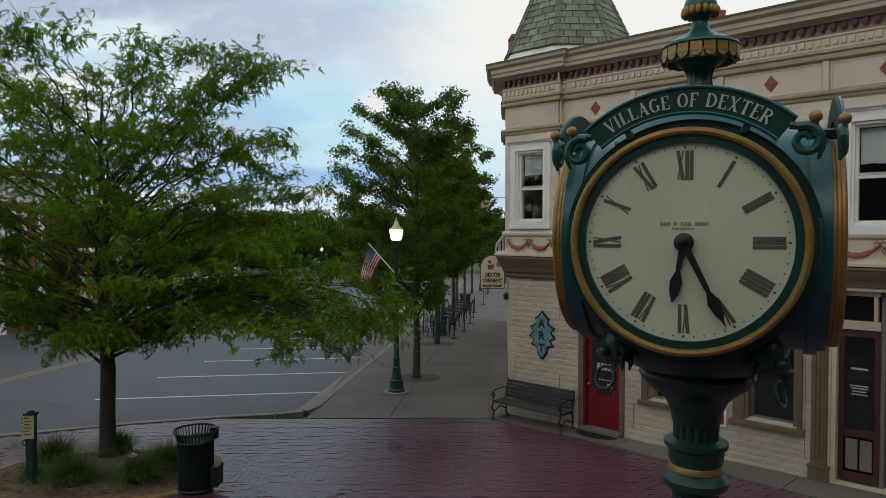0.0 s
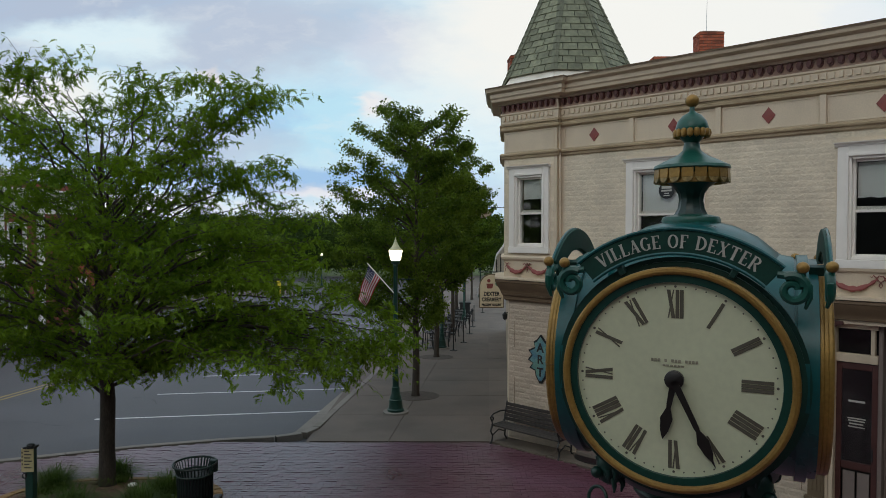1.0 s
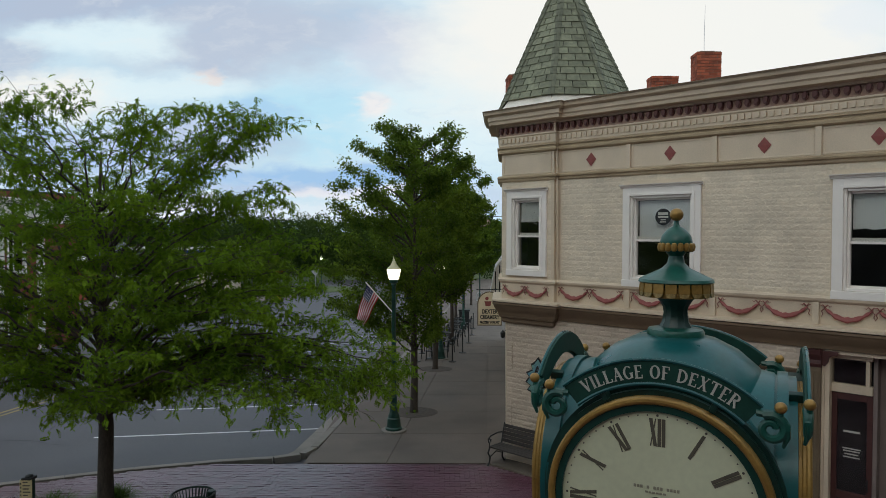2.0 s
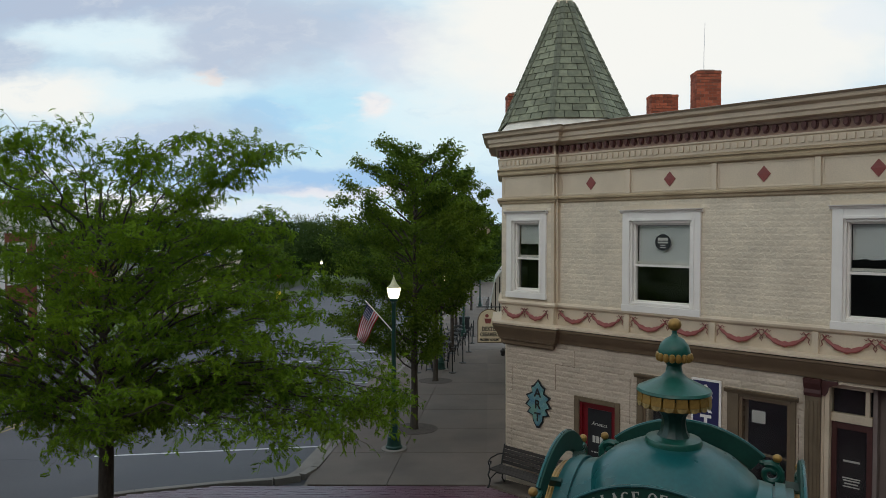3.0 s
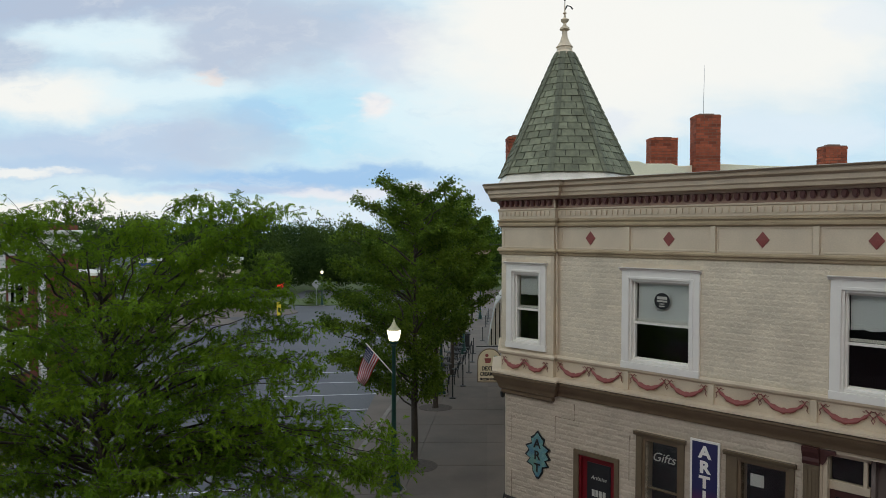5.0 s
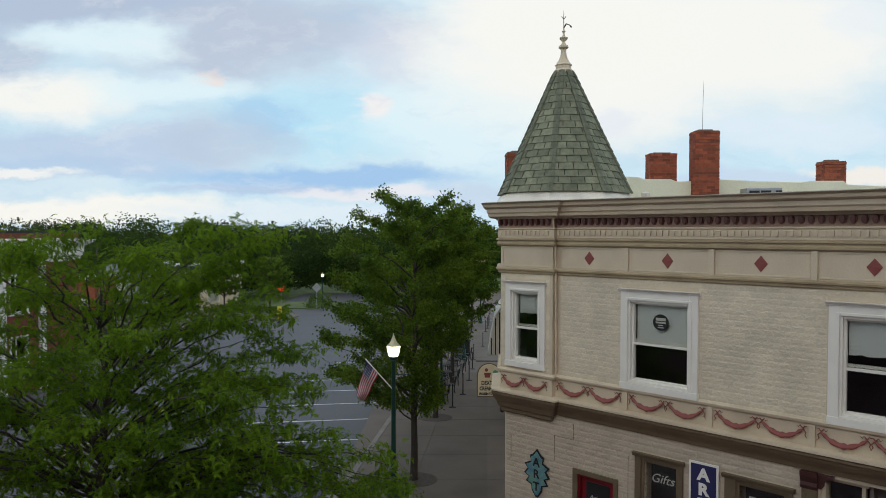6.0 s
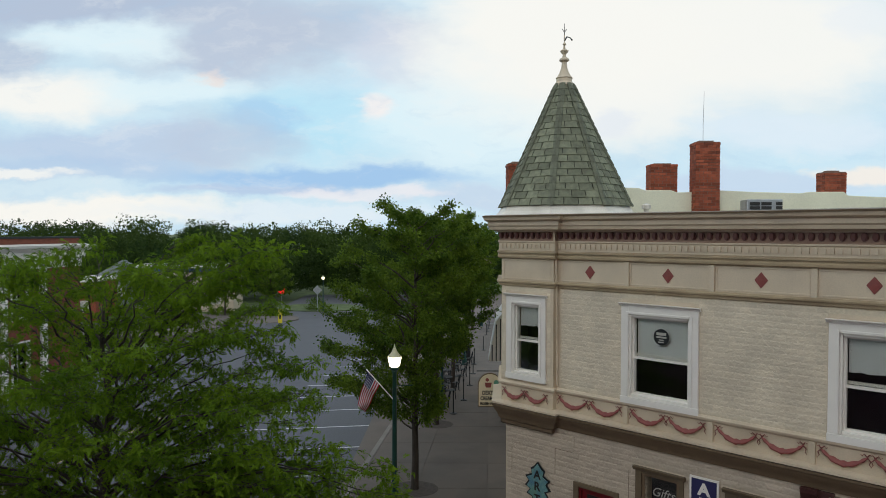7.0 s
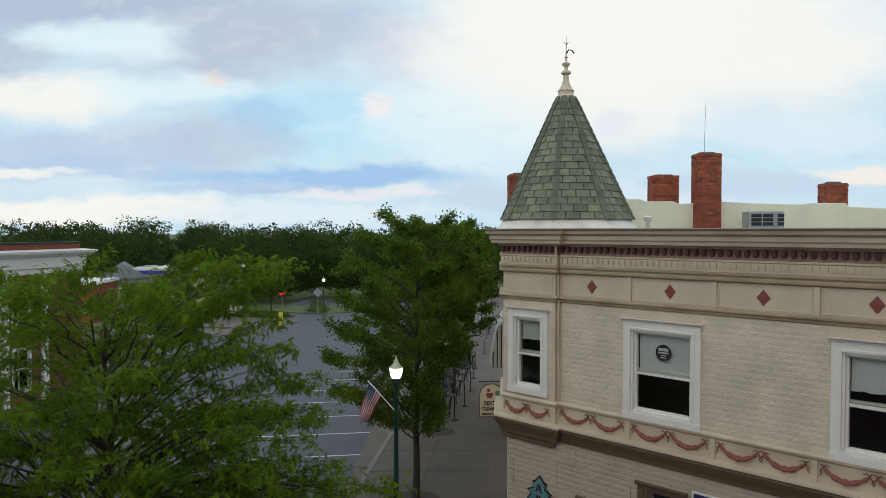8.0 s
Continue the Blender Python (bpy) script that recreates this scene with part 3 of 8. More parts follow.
pavement = thing("pavement", "grey concrete pavement slabs along the street and shop front", "pavement", kind="structure")


def slab(quad, thick=0.12, gap=0.012, mat=None):
    c = sum((Vector(p) for p in quad), Vector((0, 0))) / 4
    quad = [Vector(p) + (c - Vector(p)).normalized() * gap for p in quad]
    s = Shape()
    s.add([(q.x, q.y, ground_z(q.x, q.y) + h) for h in (-thick, 0) for q in quad],
          [(3, 2, 1, 0), (4, 5, 6, 7), (0, 1, 5, 4), (1, 2, 6, 5), (2, 3, 7, 6), (3, 0, 4, 7)])
    part("slab", s, mat or CONCRETE, pavement)


for y0 in np.arange(15.25, 110, 2.6):
    y1 = y0 + 2.6
    lines = [lambda y: max(KERB_X(y) + 0.18, -3.0), lambda y: -1.22 + 0.082 * (y - 15.1), lambda y: 1.06 + 0.066 * (y - 15.1), lambda y: WALL_X(y) + 0.3]
    for la, lb in zip(lines[:-1], lines[1:]):
        slab([(la(y0), y0), (lb(y0), y0), (lb(y1), y1), (la(y1), y1)])
for s0 in np.arange(-2.25, 8.5, 1.55):
    edge = lambda q: -(0.70 + 0.065 * q)
    c = [FACE @ Vector((a, b, 0)) for a, b in ((s0, edge(s0)), (s0 + 1.55, edge(s0 + 1.55)), (s0 + 1.55, 0.5), (s0, 0.5))]
    slab([(p.x, p.y) for p in c], mat=APRON)
sheet("pavement_base", -3.1, 10, 14.5, 111, 1.5, 0.05, CONCRETE, "concrete bed under the pavement slabs", "pavement")

# square of clay pavers; the nearer ones are separate pieces further down
square_edge = [(-26, 0.4), (-18, 7.4), (-12.4, 11.6), (-9.2, 13.5), (-6.75, 14.66), (-5.0, 15.24), (-3.2, 15.24), (1.1, 15.24)]


def square_top(x):
    """The far edge of the paved square above x."""
    for (xa, ya), (xb, yb) in zip(square_edge[:-1], square_edge[1:]):
        if xa <= x <= xb:
            return ya + (yb - ya) * (x - xa) / (xb - xa)
    return 15.22 - 1.066 * (x - 1.1)


vs, fs = [], []
cols = np.arange(-20, 16.01, 0.5)
for x in cols:
    for k in range(25):
        y = -12 + (square_top(x) + 12) * k / 24
        vs.append((x, y, ground_z(x, y) - 0.028))
for i in range(len(cols) - 1):
    for k in range(24):
        a = i * 25 + k
        fs.append((a, a + 25, a + 26, a + 1))
solid("square_bed", array_mesh("square_bed", vs, fs), PAVER_BED, "sandy bed under the clay pavers of the square", "ground", kind="structure")

# ------------------------------------------------------------------ corner building
building = thing("corner_building", "two-storey cream corner shop building with brown cornices and a corner turret", "building", FACE)
LEFT = Vector((-0.6135, 0.7897))               # direction of the side street wall in the building's plan


def holed(shape, s0, s1, z0, z1, y0, y1, holes):
    """One connected wall with openings (s0, s1, z0, z1) through it."""
    xs = sorted({s0, s1, *[c for h in holes for c in h[:2] if s0 < c < s1]})
    zs = sorted({z0, z1, *[c for h in holes for c in h[2:] if z0 < c < z1]})
    full = {}
    for i in range(len(xs) - 1):
        for k in range(len(zs) - 1):
            x, z = (xs[i] + xs[i + 1]) / 2, (zs[k] + zs[k + 1]) / 2
            full[i, k] = not any(h[0] < x < h[1] and h[2] < z < h[3] for h in holes)
    verts, index, sides = [], {}, []

    def at(i, k, back):
        if (i, k, back) not in index:
            index[i, k, back] = len(verts)
            verts.append((xs[i], y1 if back else y0, zs[k]))
        return index[i, k, back]

    for (i, k), solid_ in full.items():
        if not solid_:
            continue
        ring = [(i, k), (i + 1, k), (i + 1, k + 1), (i, k + 1)]
        sides.append(tuple(at(*c, 0) for c in ring))
        sides.append(tuple(at(*c, 1) for c in reversed(ring)))
        for c, d, near in ((ring[0], ring[1], (i, k - 1)), (ring[1], ring[2], (i + 1, k)), (ring[2], ring[3], (i, k + 1)), (ring[3], ring[0], (i - 1, k))):
            if not full.get(near, False):
                sides.append((at(*d, 0), at(*c, 0), at(*c, 1), at(*d, 1)))
    return shape.add(verts, sides)


UPPER = [(0.91, 2.16, 4.30, 5.95), (4.65, 5.9, 4.30, 5.95)]
BAY_WIN = (-1.92, -1.17, 4.40, 5.98)
DOOR = (-0.24, 0.60, 0.10, 2.17)
GIFT_WIN, CASE_WIN, ENTRY = (1.27, 1.92, 0.95, 2.78), (3.1, 3.84, 0.92, 2.78), (4.40, 8.3, 0.1, 3.26)
LOWER = [DOOR, GIFT_WIN, CASE_WIN, ENTRY]
END = 8.6

part("wall_lower", holed(Shape(), -2.2, END, -0.4, 3.42, 0.0, 0.3, LOWER), CREAM, building, "cream painted ground-floor wall")
part("wall_upper", holed(Shape(), -0.83, END, 3.42, 7.9, 0.0, 0.3, UPPER), CREAM, building, "cream upper wall behind pressed siding")
bay = Shape()
holed(bay, -2.25, -0.83, 3.3, 7.9, -0.12, 0.18, [BAY_WIN])
part("bay_wall", bay, CREAM, building, "cream wall of the corner bay")
side = Shape()
a0, a1 = Vector((-2.2, 0.001)), Vector((-2.2, 0)) + LEFT * 24
back = Vector((0.7897, 0.6135)) * 0.3
side.plate([tuple(a0), tuple(a0 + back), tuple(a1 + back), tuple(a1)], -2.2, 7.9)
b0, b1 = Vector((-2.25, -0.118)), Vector((-2.25, -0.118)) + LEFT * 1.55
side.plate([tuple(b0), tuple(b0 + back), tuple(b1 + back), tuple(b1)], 3.3, 7.88)
part("side_wall", side, CREAM, building, "cream wall on the side street")
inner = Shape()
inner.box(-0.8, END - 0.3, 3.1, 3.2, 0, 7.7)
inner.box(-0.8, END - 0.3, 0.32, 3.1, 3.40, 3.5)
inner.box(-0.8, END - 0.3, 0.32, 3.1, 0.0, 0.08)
# panels added behind the bay glass to block stray light
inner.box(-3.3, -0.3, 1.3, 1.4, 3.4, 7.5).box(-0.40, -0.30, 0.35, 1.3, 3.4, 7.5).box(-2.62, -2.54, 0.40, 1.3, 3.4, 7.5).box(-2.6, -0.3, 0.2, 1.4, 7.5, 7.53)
part("inner_room", inner, DARK_ROOM, building, "rooms behind the windows, their dimness painted near-black")
roof = Shape()
roof.plate([(-2.3, 0.1), (END, 0.1), (END, 7.5), (-8, 7.6)], 7.55, 7.7)
part("flat_roof", roof, material("roofing_felt", (0.2, 0.19, 0.17), 0.9), building)
part("end_wall", Shape().box(END - 0.3, END, 0.3, 7.5, -0.4, 7.9), CREAM, building)

# pressed rock-faced siding, block by block


def siding(name, s0, s1, z0, z1, yf, holes, bw, bh, depth, mat, label):
    rnd = random.Random(len(name) + int(s0 * 10))
    v, f = [], []
    row = 0
    z = z0
    while z < z1 - 0.02:
        zt = min(z + bh, z1)
        x = s0 - (bw / 2 if row % 2 else 0)
        while x < s1:
            pieces = [(max(x, s0), min(x + bw, s1))]
            for h in holes:
                if h[2] < zt - 0.01 and h[3] > z + 0.01:
                    cut = []
                    for a, b in pieces:
                        if b <= h[0] or a >= h[1]:
                            cut.append((a, b))
                        else:
                            if a < h[0]:
                                cut.append((a, h[0]))
                            if b > h[1]:
                                cut.append((h[1], b))
                    pieces = cut
            for a, b in pieces:
                if b - a < 0.025:
                    continue
                n, g = len(v), 0.0002
                e = min(0.042, (b - a) * 0.35)
                o = [(a + g, z + g), (b - g, z + g), (b - g, zt - g), (a + g, zt - g)]
                i = [(a + e, z + e), (b - e, z + e), (b - e, zt - e * 0.8), (a + e, zt - e * 0.8)]
                v += [(p, yf + 0.0002, q) for p, q in o] + [(p, yf - 0.0008, q) for p, q in o]
                v += [(p + rnd.uniform(-1, 1) * 0.016, yf - 0.0008 - depth * rnd.uniform(0.4, 1.25), q + rnd.uniform(-1, 1) * 0.012) for p, q in i]
                for k in range(4):
                    m = (k + 1) % 4
                    f.append((n + k, n + m, n + 4 + m, n + 4 + k))
                    f.append((n + 4 + k, n + 4 + m, n + 8 + m, n + 8 + k))
                f.append((n + 8, n + 9, n + 10, n + 11))
            x += bw
        z = zt
        row += 1
    ob = part(name, array_mesh(name, v, f), mat, building, label)
    ob["kind"] = "stuff"
    return ob


trim_up = [(0.74, 2.32, 4.2, 6.16), (4.46, 6.1, 4.2, 6.16)]
siding("upper_siding", -0.74, END, 4.2, 6.36, 0.0, trim_up, 0.19, 0.108, 0.0056, SIDING, "cream pressed-metal siding in rock-faced courses")
siding("bay_siding", -2.24, -0.9, 4.2, 6.36, -0.12, [(-2.12, -1.0, 4.25, 6.24)], 0.19, 0.108, 0.0056, SIDING, "cream pressed-metal siding on the bay")
trim_low = [(-0.36, 0.7, 0, 2.27), (1.08, 2.06, 0.8, 2.93), (2.84, 3.98, 0.78, 2.93), (4.1, 5.9, 0, 3.4)]
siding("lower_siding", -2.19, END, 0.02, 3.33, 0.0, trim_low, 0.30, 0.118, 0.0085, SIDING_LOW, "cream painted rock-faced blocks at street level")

# mouldings that run round the bay and along the front (outer side on the left of the line)
P_BAY = Vector((-2.27, -0.12))
PLAN = [tuple(P_BAY + LEFT * 1.6), tuple(P_BAY), (-0.82, -0.12), (-0.82, 0.0), (END, 0.0)]
PLAN_R = [tuple(p) for p in reversed(PLAN)]


def moulding(name, profile, mat, label=""):
    closed = [(-0.03, profile[0][1])] + list(profile) + [(-0.03, profile[-1][1])]
    return part(name, Shape().run(PLAN_R, closed), mat, building, label, smooth=True, angle=25)


moulding("top_cornice", [(0.10, 7.58), (0.13, 7.62), (0.27, 7.64), (0.28, 7.70), (0.31, 7.73), (0.305, 7.81), (0.39, 7.85), (0.41, 7.92), (0.37, 7.94)], CORNICE, "brown projecting crown cornice")
moulding("roof_edge", [(0.36, 7.935), (0.425, 7.915), (0.43, 7.945), (0.36, 7.962)], BROWN, "dark brown metal roof edge")
moulding("bracket_band", [(0.022, 7.38), (0.035, 7.40), (0.035, 7.42), (0.03, 7.60)], BAND, "reddish brown band behind the brackets")
moulding("dentil_band", [(0.02, 7.13), (0.05, 7.17), (0.05, 7.34), (0.075, 7.36), (0.075, 7.39)], CREAM, "cream band behind small dentils")
moulding("frieze_cap", [(0.02, 6.98), (0.075, 7.01), (0.08, 7.05), (0.05, 7.08), (0.055, 7.11), (0.09, 7.115), (0.09, 7.14)], TAN, "tan moulding over the frieze")
moulding("frieze_base", [(0.02, 6.36), (0.04, 6.38), (0.045, 6.42), (0.085, 6.44), (0.09, 6.47), (0.06, 6.5)], TAN, "tan moulding under the frieze")
moulding("sill_band", [(0.02, 4.09), (0.05, 4.12), (0.06, 4.16), (0.03, 4.20)], CREAM, "cream moulding under the upper windows")
moulding("garland_ledge", [(0.02, 3.62), (0.10, 3.64), (0.20, 3.66), (0.20, 3.70), (0.06, 3.72)], CREAM, "cream ledge under the garlands")
moulding("belt_cornice", [(0.02, 3.32), (0.05, 3.33), (0.06, 3.38), (0.09, 3.44), (0.15, 3.52), (0.17, 3.58), (0.19, 3.60), (0.19, 3.64)], BROWN, "brown belt cornice above the shop fronts")
corbel = Shape().run([tuple(P_BAY + LEFT * 1.55), tuple(P_BAY), (-0.84, -0.12), (-0.84, 0.0)][::-1], [(-0.1, 3.16), (-0.06, 3.16), (-0.02, 3.20), (-0.02, 3.26), (0.03, 3.30), (0.03, 3.33), (-0.1, 3.33)])
part("bay_corbel", corbel, BROWN, building, "brown corbel under the corner bay")

# brackets and dentils, each a piece of its own
bm_b = Shape()
bm_b.slab([(0.050 * math.cos(q), -0.078 + 0.074 * math.sin(q)) for q in np.linspace(0, 2 * math.pi, 15)[:-1]], -0.045, 0.0)
bm_b.slab([(0.036 * math.cos(q), -0.068 + 0.058 * math.sin(q)) for q in np.linspace(0, 2 * math.pi, 13)[:-1]], -0.075, -0.044)
bracket_mesh = to_mesh("bracket", bm_b)
dentil_mesh = to_mesh("dentil", Shape().box(-0.031, 0.031, -0.034, 0.005, -0.048, 0.048))
for i in range(61):
    s = -0.70 + i * 0.1535
    if s < END:
        part("bracket", bracket_mesh, MAROON, building, m=pose(s, -0.03, 7.585))
for i in range(10):
    part("bracket", bracket_mesh, MAROON, building, m=pose(-2.22 + i * 0.146, -0.15, 7.585))
for i in range(76):
    s = -0.72 + i * 0.122
    if s < END:
        part("dentil", dentil_mesh, CREAM, building, m=pose(s, -0.05, 7.275))
for i in range(12):
    part("dentil", dentil_mesh, CREAM, building, m=pose(-2.20 + i * 0.115, -0.17, 7.275))

# frieze panels with diamonds, garland panels with swags
STEP = 1.705
dia = Shape()
dia.add([(0, 0, -0.13), (0.1, 0, 0), (0, 0, 0.13), (-0.1, 0, 0), (0, -0.012, -0.13), (0.1, -0.012, 0), (0, -0.012, 0.13), (-0.1, -0.012, 0), (0, -0.022, 0)],
        [(0, 1, 5, 4), (1, 2, 6, 5), (2, 3, 7, 6), (3, 0, 4, 7), (4, 5, 8), (5, 6, 8), (6, 7, 8), (7, 4, 8)])
for q in range(len(dia.v)):
    dia.v[q] = (dia.v[q][0] * 1.14, dia.v[q][1], dia.v[q][2] * 1.10)
dia_mesh = to_mesh("diamond", dia)


def swag_shape(w, drop):
    s = Shape()
    pts, rad = [], []
    for i in range(13):
        t = i / 12 * 2 - 1
        pts.append((t * w / 2, -0.02, -drop * (1 - t * t)))
        rad.append(0.015 + 0.037 * (1 - t * t) + 0.012 * math.sin(i * 2.4))
    s.tube(pts, rad, 8, 0.6)
    return s


def ribbon_shape(w, sx):
    s = Shape()
    x = sx * w / 2
    s.tube([(x, -0.02, 0.01), (x + sx * 0.03, -0.03, 0.055), (x + sx * 0.065, -0.02, 0.04)], [0.012, 0.009, 0.005], 6)
    s.tube([(x, -0.02, 0.01), (x - sx * 0.045, -0.03, 0.06), (x - sx * 0.07, -0.02, 0.02), (x - sx * 0.10, -0.02, 0.045)], [0.012, 0.009, 0.007, 0.004], 6)
    s.tube([(x, -0.02, 0.0), (x + sx * 0.05, -0.03, -0.05), (x + sx * 0.03, -0.02, -0.10), (x + sx * 0.06, -0.02, -0.15)], [0.012, 0.009, 0.008, 0.004], 6)
    return s


swag_mesh, ribbon_mesh = to_mesh("garland", swag_shape(0.66, 0.17), smooth=True), [to_mesh("ribbon", ribbon_shape(0.66, k), smooth=True) for k in (-1, 1)]
swag_small, ribbon_small = to_mesh("garland_small", swag_shape(0.54, 0.15), smooth=True), [to_mesh("ribbon_small", ribbon_shape(0.54, k), smooth=True) for k in (-1, 1)]


def framed_panel(name, s0, s1, z0, z1, y, border=0.03, raise_by=0.010):
    s = Shape()
    for x0, x1, c0, c1 in ((s0, s1, z1 - border, z1), (s0, s1, z0, z0 + border), (s0, s0 + border, z0 + border, z1 - border), (s1 - border, s1, z0 + border, z1 - border)):
        s.box(x0, x1, y - raise_by, y + 0.004, c0, c1)
    return part(name, s, CREAM, building, bevel=0.006)


for k in range(6):
    c = k * STEP
    if c + 0.8 > END:
        break
    left = max(c - STEP / 2 + 0.06, -0.72)
    framed_panel("frieze_panel", left, c + STEP / 2 - 0.06, 6.52, 6.97, -0.001)
    part("diamond", dia_mesh, ROSE, building, m=pose(c, -0.002, 6.745))
    part("panel_strip", Shape().box(c + STEP / 2 - 0.05, c + STEP / 2 + 0.05, -0.05, 0.0, 6.5, 6.985), CREAM, building, bevel=0.008)
    part("panel_strip", Shape().box(c + STEP / 2 - 0.05, c + STEP / 2 + 0.05, -0.05, 0.0, 3.722, 4.09), CREAM, building, bevel=0.008)
    for d in (-0.385, 0.385):
        swag = part("garland", swag_mesh, ROSE, building, m=pose(c + d, -0.012, 4.0))
        for rib in ribbon_mesh:
            part("ribbon", rib, RIBBON, swag)
framed_panel("frieze_panel", -2.20, -0.9, 6.52, 6.97, -0.121)
for c in (-1.87, -1.27):
    swag = part("garland", swag_small, ROSE, building, m=pose(c, -0.132, 3.98))
    for rib in ribbon_small:
        part("ribbon", rib, RIBBON, swag)
pipe = Shape()
pipe.tube([(-0.80, -0.16, 7.62), (-0.79, -0.15, 7.4), (-0.78, -0.10, 7.0), (-0.78, -0.08, 6.4), (-0.78, -0.05, 4.25)], 0.022, 8)
part("corner_strip", pipe, CREAM, building, "tan corner moulding of the bay", smooth=True)


def sash_window(hole, y, trim, head, blind, sticker=False):
    """A white double-hung window in an opening."""
    s0, s1, z0, z1 = hole
    w = part("window", Shape().box(s0, s1, y + 0.16, y + 0.2, (z0 + z1) / 2 - 0.02, (z0 + z1) / 2 + 0.03), WHITE, building, "white double-hung sash window")
    fr = Shape()
    t = trim
    fr.box(s0 - t, s0, y - 0.05, y + 0.1, z0 - 0.1, z1 + t)
    fr.box(s1, s1 + t, y - 0.05, y + 0.1, z0 - 0.1, z1 + t)
    fr.box(s0, s1, y - 0.05, y + 0.1, z1, z1 + t)
    part("trim", fr, WHITE, w, bevel=0.008)
    st_ = Shape()
    st_.box(s0 - 0.05, s0 - 0.002, y - 0.07, y - 0.045, z0 - 0.004, z1 + 0.05)
    st_.box(s1 + 0.002, s1 + 0.05, y - 0.07, y - 0.045, z0 - 0.004, z1 + 0.05)
    st_.box(s0 - 0.002, s1 + 0.002, y - 0.07, y - 0.045, z1 + 0.002, z1 + 0.05)
    part("trim_bead", st_, WHITE, w, bevel=0.006)
    inn = Shape()
    for d, p, q in ((0.0, -0.025, 0.14), (0.04, 0.05, 0.15)):
        inn.box(s0 + d, s0 + d + 0.04, y + p, y + q, z0 + d, z1 - d)
        inn.box(s1 - d - 0.04, s1 - d, y + p, y + q, z0 + d, z1 - d)
        inn.box(s0 + d + 0.045, s1 - d - 0.045, y + p, y + q, z1 - d - 0.045, z1 - d)
        inn.box(s0 + d + 0.045, s1 - d - 0.045, y + p, y + q, z0 + d, z0 + d + 0.045)
    part("window_frame", inn, WHITE, w, bevel=0.005)
    hd = Shape()
    hd.run([(s1 + t + 0.04, y - 0.048), (s0 - t - 0.04, y - 0.048)], [(-0.03, z1 + t - 0.01), (0.02, z1 + t), (0.03, z1 + t + head * 0.5), (0.075, z1 + t + head * 0.75), (0.08, z1 + t + head), (-0.03, z1 + t + head)])
    part("window_head", hd, WHITE, w)
    part("window_sill", Shape().box(s0 - t - 0.01, s1 + t + 0.01, y - 0.065, y + 0.12, z0 - 0.14, z0 - 0.005), WHITE, w, bevel=0.01)
    zm = (z0 + z1) / 2 - 0.045
    g0, g1 = s0 + 0.075, s1 - 0.075
    part("meeting_rail", Shape().box(g0, g1, y + 0.06, y + 0.16, zm - 0.025, zm + 0.02), WHITE, w, bevel=0.005)
    for c, d, yy in ((zm + 0.02, z1 - 0.09, 0.10), (z0 + 0.09, zm - 0.025, 0.12)):
        p = part("pane", Shape().box(g0, g1, y + yy, y + yy + 0.006, c, d), GLASS, w)
        p.visible_shadow = False
    if blind:
        r = random.Random(int(s0 * 100))
        bz = z1 - 0.1 - blind
        edge_ = [(g0 + 0.01 + (g1 - g0 - 0.02) * k / 12, bz + r.uniform(-0.016, 0.016)) for k in range(13)]
        part("blind", Shape().slab(edge_ + [(g1 - 0.01, z1 - 0.09), (g0 + 0.01, z1 - 0.09)], y + 0.19, y + 0.2), BLIND, w, "pale roller blind partly lowered, creased at its edge")
        for up in (0.035, 0.075):
            part("blind_crease", Shape().tube([(x_, y + 0.188, z_ + up + r.uniform(-0.01, 0.01)) for x_, z_ in edge_], 0.005, 5), BLIND, w)
    if sticker:
        c = ((g0 + g1) / 2 + 0.0, (zm + z1) / 2 + 0.02)
        disc = [(c[0] + 0.16 * math.cos(a), c[1] + 0.16 * math.sin(a)) for a in np.linspace(0, 2 * math.pi, 33)[:-1]]
        st = part("window_sticker", Shape().slab(disc, y + 0.09, y + 0.096), BLACK, w, "round black window sticker with pale bars")
        for zz, hw, hh in ((0.062, 0.10, 0.028), (-0.002, 0.105, 0.017), (-0.055, 0.05, 0.010), (-0.098, 0.06, 0.010)):
            part("writing_bar", Shape().box(c[0] - hw, c[0] + hw, y + 0.086, y + 0.089, c[1] + zz - hh, c[1] + zz + hh), LETTER, st)
    return w


sash_window(UPPER[0], 0.0, 0.165, 0.06, 0.80, True)
sash_window(UPPER[1], 0.0, 0.165, 0.06, 0.55)
sash_window(BAY_WIN, -0.12, 0.16, 0.06, 0.42)


